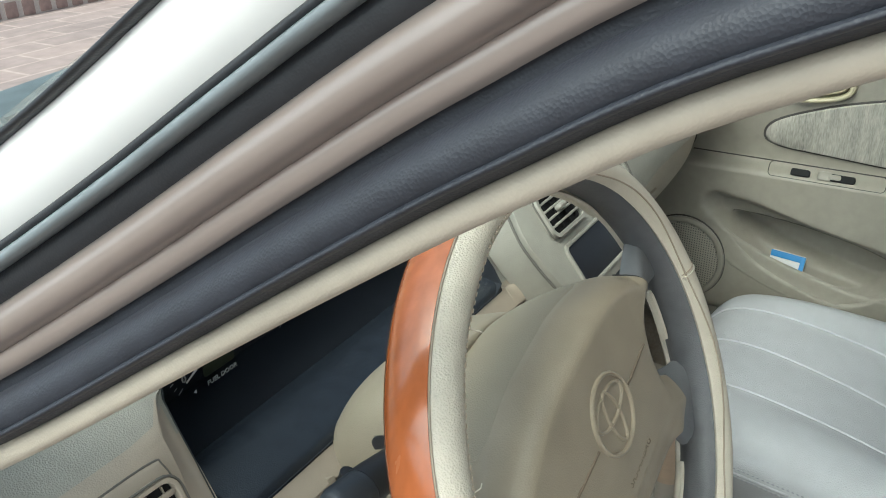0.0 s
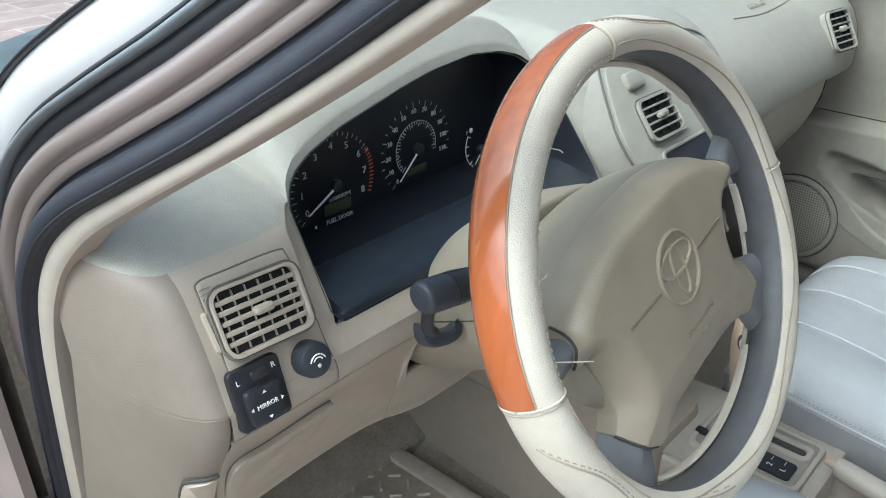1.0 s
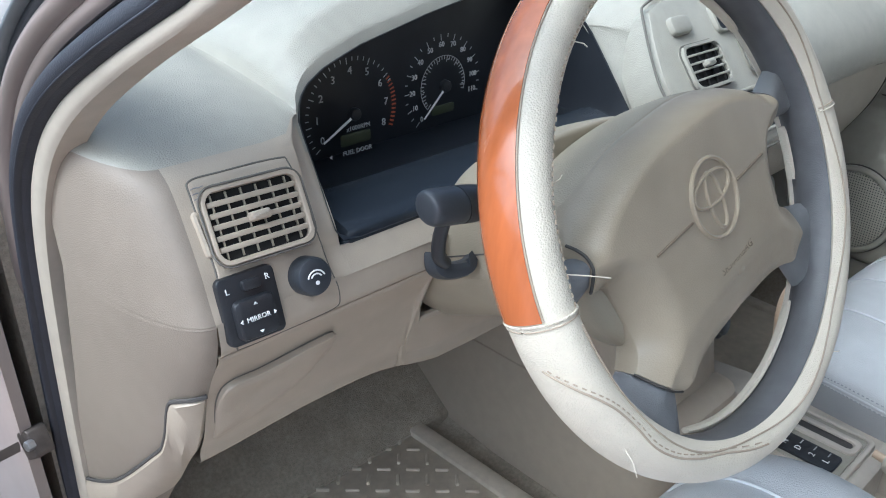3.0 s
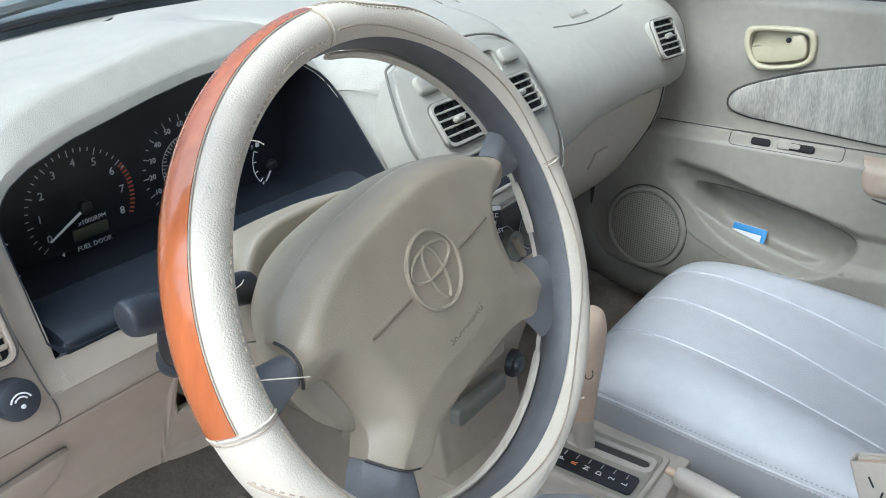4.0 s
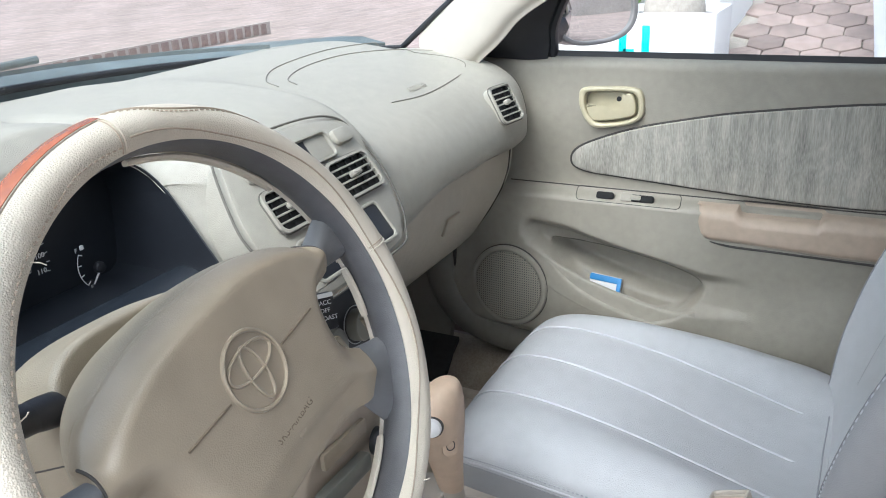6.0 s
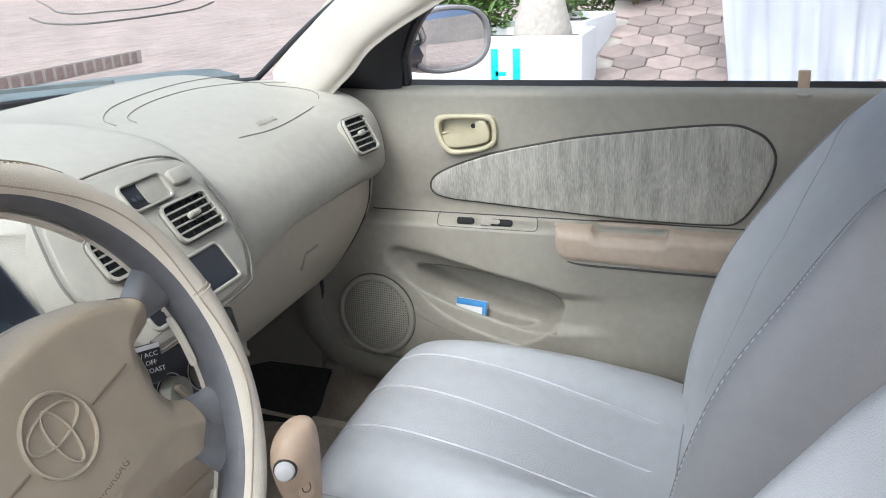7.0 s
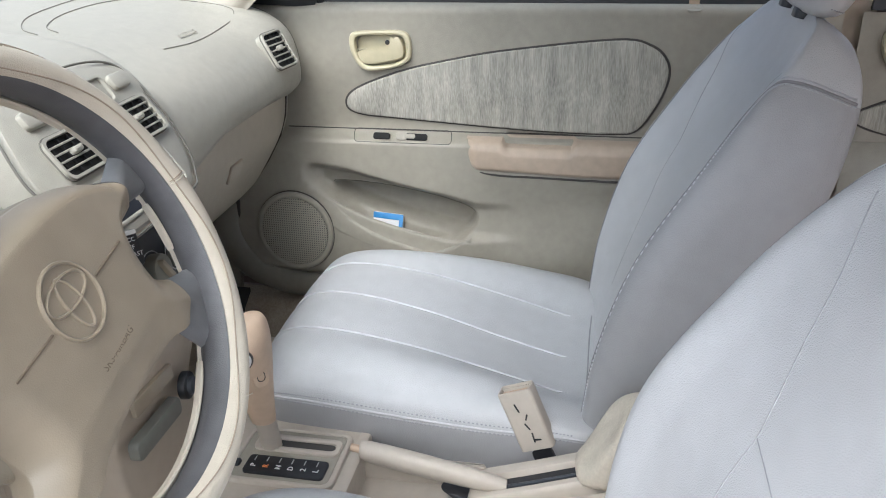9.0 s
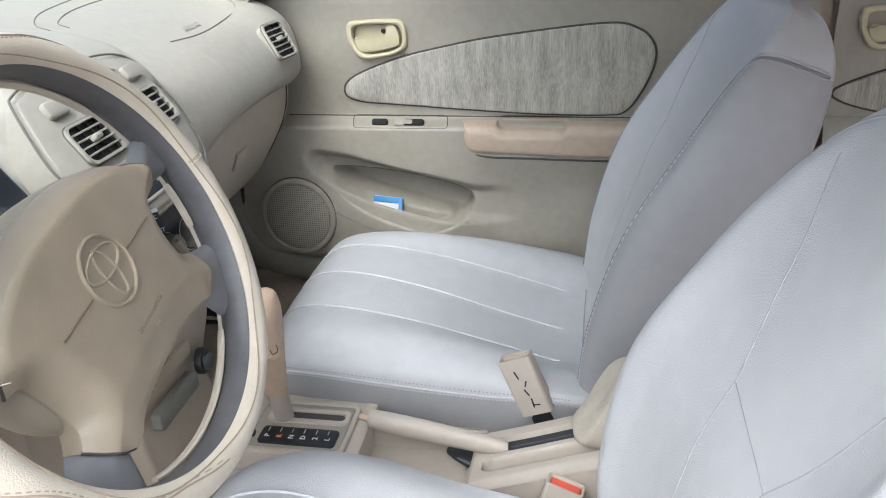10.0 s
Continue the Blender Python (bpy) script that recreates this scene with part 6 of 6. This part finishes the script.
part("slot_lip", tube([V((.027, y, rail_z(.06, y) - .006)) for y in (-.25, -.30, -.36, -.44)], .003, 8), KNOB, console, "dark lip along the slot")
part("gaiter", loft([[V((.031 + w * math.cos(a), -.235 + .02 * k + h * math.sin(a), .412 + .010 * k)) for a in [2 * math.pi * i / 12 for i in range(12)]] for k, (w, h) in enumerate(((.020, .024), (.018, .020), (.014, .014)))], 24, 8, closed=True, caps=True), BLACK, console, "black handbrake gaiter")

sel = thing("gear_selector", "beige gear selector lever with a worn grip and white button", "gear lever")
ring14 = [2 * math.pi * i / 14 for i in range(14)]
def lever_secs(rows):
    return [[V((x + w * math.cos(a), y + h * math.sin(a), z)) for a in ring14] for z, x, y, w, h in rows]


part("lever", loft(lever_secs(((.445, .054, .062, .0125, .0145), (.48, .043, .060, .0125, .0145), (.525, .029, .057, .0125, .0145))), 28, 8, closed=True, caps=True), CONSOLE, sel, "beige lever shaft")
part("grip", loft(lever_secs(((.512, .029, .058, .0135, .0155), (.515, .028, .0575, .0148, .017), (.55, .015, .054, .0185, .020), (.585, .004, .051, .0250, .023), (.615, -.004, .048, .0315, .025), (.645, -.009, .046, .0355, .026), (.667, -.008, .045, .0330, .024), (.682, -.003, .044, .0230, .017), (.688, -.001, .044, .009, .007))), 32, 34, closed=True, caps=True), WARM, sel, "worn peach-beige grip", sharp=0)
bmx = facing((-.0430, .040, .650), (-.93, -.36, .1))
part("button_well", plate(circle(.0135, 24), bmx @ pose(0, 0, .0015), .012, .001), GROOVE, sel)
part("button", plate(circle(.0115, 24), bmx @ pose(0, 0, .0085), .016, .005), WHITE, sel, "white push button")
om = facing((-.0230, .0282, .6150), (-.63, -.76, .16))
part("lock_plate", plate(rounded(.020, .026, .008), om @ pose(0, 0, .0012), .005, .0012), WARM, sel, "small raised oval lock plate")
part("lock_slot", plate(rounded(.011, .013, .005), om @ pose(0, .001, .0016), .003, .0004, hole=rounded(.0085, .0105, .004)), GROOVE, sel)

hb = thing("handbrake", "beige handbrake lever lying between the seats", "handbrake")
secs = []
for t_, w, h in ((0, .008, .009), (.03, .0135, .0135), (.3, .0140, .0155), (.6, .0130, .0150), (.85, .0115, .0135), (1.0, .009, .010)):
    c = V((.045, -.069, .466)).lerp(V((.026, -.268, .446)), t_)
    secs.append([c + V((w * math.cos(a), 0, h * math.sin(a))) for a in [2 * math.pi * i / 14 for i in range(14)]])
part("lever", loft(secs, 28, 26, closed=True, caps=True), CONSOLE, hb, "worn beige lever")
part("button", tube([V((.0445, -.074, .4655)), V((.046, -.055, .4675))], .0055, 10), WARM, hb, "peach release button")

# belt buckles
def buckle(name, label, m, red):
    b = thing(name, label, "belt buckle", "belt buckles")
    top = m @ pose(0, .0462, -.012, -90, 0, 0)
    part("case", plate(rounded(.048, .026, .005), top, .092, .002, hole=rounded(.041, .018, .003)), CONSOLE, b, "beige plastic case")
    part("mouth", plate(rounded(.0405, .0175, .003), top @ pose(0, 0, -.012), .004, .0005), GROOVE, b)
    part("button", plate(rounded(.038, .0155 if red else .009, .003), top @ pose(0, 0 if red else -.0035, -.003), .012, .002), REDB if red else WARM, b, "red release button" if red else "faded release button")
    if not red:
        part("divider", plate(rounded(.038, .002, .0008, 2), top @ pose(0, .0035, -.001), .010, .0005), CONSOLE, b)
    part("stalk", plate(rounded(.03, .10, .004), m @ pose(0, -.085, -.008), .008, .002), BLACK, b, "dark buckle stalk")
    return b


REDB = material("red_plastic", (0.70, 0.10, 0.06), 0.4, vary=0.1, bump=0)
bm_ = facing((.100, -.284, .497), (-.95, .12, .02), (.1, .42, 1))
bk = buckle("belt_buckle", "beige passenger belt buckle with handwritten marks", bm_, False)
for x, y, l, r_ in ((-.004, .022, .014, 10), (.004, .006, .010, -30), (.0, -.008, .012, 20), (.002, -.026, .016, -5), (.007, -.030, .010, 80)):
    part("ink_mark", plate(rounded(.0022, l, .001, 2), bm_ @ pose(x, y, .0016, 0, 0, r_), .001, .0002), BLACK, bk, "dark ink bar")
buckle("belt_buckle", "beige driver's belt buckle with a red button", facing((-.082, -.335, .433), (-.95, .12, .08), (.1, -.3, 1)), True)

arm = thing("console_armrest", "beige velour armrest pad between the seats", "armrest")
secs = []
for q, w, zc, h in ((-.378, .022, .532, .030), (-.380, .040, .532, .045), (-.392, .048, .535, .056), (-.43, .050, .537, .060), (-.55, .050, .537, .060), (-.62, .045, .535, .05)):
    secs.append([V((.026 + w * math.copysign(abs(math.cos(a)) ** .7, math.cos(a)), q - .025 * math.sin(a), zc + h * math.copysign(abs(math.sin(a)) ** .8, math.sin(a)))) for a in [2 * math.pi * k / 16 for k in range(16)]])
part("pad", loft(secs, 40, 26, closed=True, caps=True), VELOUR, arm, "pale beige velour pad", sharp=0)

# ==== driver's floor mat and pedals ====
mat = thing("floor_mat", "dusty tan moulded floor mat with raised tread bars", "floor mat")
mo = rounded(.46, .62, .06)
mpos = pose(-.40, .36, .292, 2, 0, 3)
part("sheet", plate(mo, mpos, .008, .003), MAT, mat, "dusty tan rubber sheet")
part("border", plate(rounded(.46, .62, .06), mpos @ pose(0, 0, .008), .012, .005, hole=rounded(.40, .56, .05)), MAT, mat, "raised border")
bm = bmesh.new()
for i in range(13):
    for j in range(18):
        sg = 1 if (i + j) % 2 else -1
        plate(rounded(.020, .005, .002, 2), mpos @ pose(-.18 + .03 * i, -.255 + .03 * j, .004, 0, 0, 45 * sg), .004, .0012, bm=bm)
tagged(part("tread", bm, MAT, mat, "small diagonal tread bars"), kind="stuff")
ped = thing("brake_pedal", "black rubber brake pedal on a steel arm", "pedal")
part("pad", plate(rounded(.09, .055, .012), facing((-.30, .60, .44), (0, -.85, .52)), .014, .004), BLACK, ped, "black rubber pad")
part("arm", tube([(-.30, .61, .445), (-.30, .70, .55), (-.30, .72, .72)], .009, 8), STEEL, ped, "steel arm")
mat2 = thing("floor_mat", "tan ribbed floor mat in the passenger footwell", "floor mat")
part("sheet", plate(rounded(.42, .50, .05), pose(.36, .40, .300, 2), .008, .003), MAT, mat2, "dusty tan rubber sheet")
part("border", plate(rounded(.42, .50, .05), pose(.36, .40, .308, 2), .010, .004, hole=rounded(.37, .45, .04)), MAT, mat2, "raised border")
# added black patch: paints the dark hollow below the footwell side
part("hollow_patch", sheet([[(x, y, .305 + .06 * smoothstep(.575, .66, x)) for x in (.555 + .03 * math.sin(9 * y), .60, .63, .66)] for y in [.36 + .02 * k for k in range(13)]], .01, (0, 0, -1)), SHADEBLACK, body, "dark patch for the shaded hollow under the footwell side")

# ==== driver's door, open ====
dd = thing("driver_door", "brown-beige driver's door standing wide open", "car door")
DM = pose(-.775, .62, 0, 0, 0, -68)
rows = [[DM @ V((.02 * math.sin((z - .3) * 4) - .06, -y, z)) for y in (.02, .3, .6, .9, 1.05)] for z in (.25, .45, .65, .80, .94)]
part("outer_skin", sheet(rows, .02, DM.to_3x3() @ V((-1, 0, 0))), PAINT, dd, "brown-beige outer skin")
rows = [[DM @ V((.04 - .03 * smoothstep(.72, .74, z), -y, z)) for y in (.06, .3, .6, .9, 1.03)] for z in (.30, .45, .65, .72, .74, .80, .95)]
part("inner_panel", sheet(rows, .02, DM.to_3x3() @ V((-1, 0, 0))), DOORM, dd, "beige inner panel")
part("window_frame", tube([DM @ V(p) for p in ((-.02, -.04, .94), (.02, -.25, 1.05), (.10, -.58, 1.25), (.12, -.95, 1.27), (.0, -1.05, .94))], .016, 8, normal=(1, 0, 0)), BLACK, dd, "black window frame")

# ==== surroundings seen through the glass ====
def wall(name, x0, y0, x1, y1, h, label, mat):
    d = V((x1 - x0, y1 - y0, 0)).normalized()
    n = V((-d.y, d.x, 0)) * .1
    rows = [[V((x0, y0, 0)).lerp(V((x1, y1, 0)), i / 8) + V((0, 0, h * j / 4)) for i in range(9)] for j in range(5)]
    return tagged(mesh_object(name, sheet(rows, .2, n.normalized()), mat), label, "wall", kind="structure")


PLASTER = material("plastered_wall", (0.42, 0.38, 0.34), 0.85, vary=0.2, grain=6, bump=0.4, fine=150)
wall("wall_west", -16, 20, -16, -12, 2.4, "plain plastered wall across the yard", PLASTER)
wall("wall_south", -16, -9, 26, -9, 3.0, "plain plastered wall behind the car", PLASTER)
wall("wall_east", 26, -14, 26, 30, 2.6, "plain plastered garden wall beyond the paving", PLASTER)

# hexagonal paving slabs on a ramp beside the foam boxes
RAMP = pose(4.0, 0, 0, 0, -15, 0)
bm = bmesh.new()
top = [bm.verts.new(RAMP @ V((u, v, 0))) for u, v in ((0, -2.4), (0, .60), (4.8, .60), (4.8, -2.4))]
foot = [bm.verts.new((p.co.x, p.co.y, -.02)) for p in top]
bm.faces.new(top)
for i in range(1, 4):
    bm.faces.new((top[i], top[(i + 1) % 4], foot[(i + 1) % 4], foot[i]))
bm.faces.new((top[0], top[1], foot[1], foot[0]))
slabs = tagged(mesh_object("slab_ramp", bm, material("slab_joint_sand", (0.30, 0.27, 0.235), 0.95, vary=0.3, grain=30, bump=0.5)), "sandy ramp bed under hexagonal paving slabs", "paving", kind="structure")
SLAB = material("hexagonal_slab", (0.225, 0.175, 0.155), 0.75, vary=0.3, grain=14, bump=0.5, fine=160)
sn = SLAB.node_tree
info = sn.nodes.new("ShaderNodeObjectInfo")
hv = sn.nodes.new("ShaderNodeHueSaturation")
mr = sn.nodes.new("ShaderNodeMapRange")
mr.inputs[3].default_value, mr.inputs[4].default_value = 0.75, 1.25
sn.links.new(info.outputs["Random"], mr.inputs[0])
sn.links.new(mr.outputs[0], hv.inputs["Value"])
src = [l for l in sn.links if l.to_socket.name == "Base Color"][0].from_socket
sn.links.new(src, hv.inputs["Color"])
sn.links.new(hv.outputs[0], sn.nodes["Principled BSDF"].inputs["Base Color"])
R6 = .135
hexa = [(R6 * .965 * math.cos(radians(60 * k)), R6 * .965 * math.sin(radians(60 * k))) for k in range(6)]
hm_ = None
for i in range(23):
    for j in range(9):
        u, v = .12 + i * R6 * 1.5, -1.55 + (j + .5 * (i % 2)) * R6 * math.sqrt(3)
        if v > .45:
            continue
        if hm_ is None:
            ob = mesh_object("slab", plate(hexa, pose(0, 0, .022), .02, .008), SLAB, slabs)
            hm_ = ob.data
        else:
            ob = new("slab", hm_)
            ob.parent = slabs
        ob.matrix_basis = RAMP @ pose(u, v, random.uniform(-.003, .003), random.uniform(-.6, .6), random.uniform(-.6, .6), 60 * random.randint(0, 5))

# kerb of upright dark bricks
kerb = tagged(mesh_object("kerb", sheet([[(-1.0, 6.70, z) for z in (0, .155)], [(8.05, 6.70, z) for z in (0, .155)]], .03, (0, 1, 0)), material("kerb_mortar", (0.42, 0.37, 0.34), 0.9, vary=0.2, bump=0.3)), "pale mortar kerb set with upright bricks", "kerb", kind="structure")
DRAIN = material("dark_red_kerb_brick", (0.25, 0.175, 0.155), 0.8, vary=0.3, grain=20, bump=0.4)
dm = None
for i in range(38):
    x = 2.1 + i * .157
    if dm is None:
        ob = mesh_object("brick", plate(rounded(.108, .128, .008, 2), facing((0, 0, 0), (0, -1, 0)) @ pose(0, 0, .008), .016, .005), DRAIN, kerb)
        dm = ob.data
    else:
        ob = new("brick", dm)
        ob.parent = kerb
    ob.matrix_basis = pose(x, 6.70, .074 + random.uniform(-.004, .004), 0, random.uniform(-2, 2), 0)

# garden hoses lying on the paving
HOSE = material("dull_hose_rubber", (0.12, 0.11, 0.105), 0.6, vary=0.2, bump=0)
for run in ([(25.7, 25.6, 0.02), (20.8, 20.3, 0.02), (17.7, 17.0, 0.02), (16.8, 15.5, 0.02), (17.4, 15.1, 0.02), (18.3, 14.6, 0.02), (20.1, 15.1, 0.02), (22.9, 16.5, 0.02)], [(15.8, 16.1, 0.02), (14.2, 14.1, 0.02), (13.7, 12.9, 0.02), (14.0, 12.5, 0.02), (14.9, 12.3, 0.02), (16.0, 12.3, 0.02), (17.5, 12.5, 0.02), (20.4, 13.9, 0.02)]):
    hose = thing("garden_hose", "thin dull grey hose lying in a curve on the paving", "hose", "hoses on the paving")
    part("tube", tube(smooth_line(run, 60), .022, 8), HOSE, hose)

# white foam boxes used as planters
FOAM = material("white_foam", (0.66, 0.66, 0.65), 0.7, vary=0.05, grain=90, bump=0.3, fine=160)
TAPE = material("teal_tape", (0.03, 0.45, 0.45), 0.35, vary=0.1, bump=0)
SOIL = material("potting_soil", (0.09, 0.07, 0.05), 0.95, vary=0.4, grain=40, bump=0.8)


def foam_box(x, y, z, w, l, h, rot, label, tapes=()):
    b = thing("foam_box", label, "foam box", "foam planters")
    m = pose(x, y, z, 0, 0, rot)
    part("shell", plate(rounded(w, l, .03), m @ pose(0, 0, h), h, .012, hole=rounded(w - .06, l - .06, .02)), FOAM, b, "white foam shell")
    part("soil", plate(rounded(w - .06, l - .06, .02), m @ pose(0, 0, h - .05), h - .06, .01), SOIL, b, "dark potting soil")
    for ty, tz, tw, th in tapes:
        part("tape", plate(rounded(tw, th, .002, 2), m @ facing((-w / 2 - .0015, ty, tz), (-1, 0, 0)), .001, .0002), TAPE, b, "teal tape patch")
    return b


foam_box(4.80, 1.27, 0, .60, 1.50, .635, 0, "white foam box planter with teal tape strips", ((-.19, .46, .05, .20), (-.335, .46, .05, .20), (-.23, .40, .07, .03)))
foam_box(5.62, .86, 0, .80, .60, .66, -8, "taller white foam box planter beside the slabs", ((.1, .3, .05, .1),))
foam_box(5.6, 1.75, 0, .7, .9, .62, 3, "white foam box planter holding shrubs")
cone = thing("concrete_base", "weathered concrete post base on a foam box", "concrete base")
CONC = material("weathered_concrete", (0.42, 0.38, 0.33), 0.9, vary=0.25, grain=30, bump=0.6, fine=200)
secs = [[V((5.02 + r * math.cos(a), .88 + r * math.sin(a), z)) for a in [2 * math.pi * k / 16 for k in range(16)]] for r, z in ((.20, .58), (.195, .64), (.165, .76), (.15, .82), (.13, .845), (.06, .85))]
part("base", loft(secs, 32, 14, closed=True, caps=True), CONC, cone, "tapered concrete block")
part("post", tube([(5.02, .88, .84), (5.02, .88, 1.9)], .025, 12), STEEL, cone, "grey metal post")

LEAF = material("shrub_leaf", (0.10, 0.17, 0.035), 0.5, vary=0.45, grain=30, bump=0.1)
STEM = material("shrub_stem", (0.12, 0.09, 0.05), 0.8, bump=0.3)


def shrub(x, y, z, r, h, n, seed, label):
    rnd = random.Random(seed)
    sh = thing("shrub", label, "shrub", "shrubs")
    bm = bmesh.new()
    tips = []
    for k in range(9):
        a, q = rnd.uniform(0, 6.28), rnd.uniform(.3, 1)
        end = V((x + r * q * math.cos(a), y + r * q * math.sin(a), z + h * rnd.uniform(.5, 1)))
        midp = V((x, y, z)).lerp(end, .5) + V((0, 0, .08))
        tube([V((x, y, z)), midp, end], .006, 5, bm=bm)
        tips += [midp, end, midp.lerp(end, .5)]
    part("stems", bm, STEM, sh, "thin brown stems")
    vs, fs = [], []
    for k in range(n):
        c = V(rnd.choice(tips)) + V((rnd.gauss(0, .09), rnd.gauss(0, .09), rnd.gauss(0, .08)))
        d = V((rnd.gauss(0, 1), rnd.gauss(0, 1), rnd.gauss(0, .6))).normalized()
        s = d.cross(V((0, 0, 1))).normalized()
        L, W = rnd.uniform(.04, .08), rnd.uniform(.014, .024)
        up = s.cross(d) * .008
        b0 = len(vs)
        vs += [c, c + d * L * .5 + s * W + up, c + d * L, c + d * L * .5 - s * W + up, c + d * L * .5 - up]
        fs += [(b0, b0 + 1, b0 + 4), (b0 + 1, b0 + 2, b0 + 4), (b0 + 2, b0 + 3, b0 + 4), (b0 + 3, b0, b0 + 4)]
    me = bpy.data.meshes.new("leaves")
    me.from_pydata([tuple(v) for v in vs], [], fs)
    me.materials.append(LEAF)
    ob = new("leaves", me)
    ob.parent = sh
    tagged(ob, "small green leaves", kind="stuff")
    return sh


shrub(5.6, 1.75, .55, .42, .55, 1100, 1, "leafy green shrub growing in a foam planter")
shrub(5.2, 1.35, .56, .22, .30, 450, 5, "low leafy shrub in a foam planter")
shrub(5.8, .98, .58, .30, .35, 600, 2, "leafy green shrub behind the foam boxes")
pot = thing("plant_pot", "terracotta plant pot standing at the top of the ramp", "plant pot")
TERRA = material("terracotta", (0.30, 0.15, 0.10), 0.85, vary=0.2, bump=0.3)
secs = [[V((7.2 + r * math.cos(a), .30 + r * math.sin(a), .86 + z)) for a in [2 * math.pi * k / 16 for k in range(16)]] for r, z in ((.12, .0), (.15, .2), (.19, .42), (.21, .44), (.20, .47))]
part("pot", loft(secs, 32, 12, closed=True, caps=True), TERRA, pot)
shrub(6.45, .42, .62, .22, .45, 520, 3, "bright green shrub drooping over the slabs")
shrub(6.15, 1.72, .40, .60, .75, 1500, 4, "bright green shrub behind the foam boxes")
shrub(7.0, .95, .30, .50, .80, 1100, 6, "leafy green shrub at the edge of the ramp")

# white plastic sheet hung over a frame beside the slabs
SHEET = material("milky_plastic_sheet", (0.40, 0.415, 0.45), 0.25, vary=0.08, grain=10, bump=0.1, stretch=(1, 1, .2))
drape = thing("plastic_sheet", "milky white plastic sheet hanging in folds over a frame", "plastic sheet")
rows = []
for j in range(25):
    z = .02 + 1.9 * j / 24
    row = []
    for i in range(121):
        t = i / 120
        y = -.36 - 2.4 * t - (.10 * (z / 1.9) * -1 if False else 0)
        fold = .10 * noise.noise((t * 9, z * .35, 1.0)) + .07 * noise.noise((t * 26, z * .6, 4.0)) + .03 * noise.noise((t * 70, z * 2.5, 7.0))
        row.append(V((4.9 + .25 * t + fold - .05 * smoothstep(.6, 0, z), y + .09 * smoothstep(.1, 1.0, z) * (1 - t) ** 4, z)))
    rows.append(row)
part("sheet", grid_bm(rows)[0], SHEET, drape, "milky creased plastic", sharp=0)
part("frame", tube([(5.05, -.45, 0), (5.05, -.45, 1.9), (5.25, -2.7, 1.9), (5.25, -2.7, 0)], .025, 10), STEEL, drape, "thin metal frame")
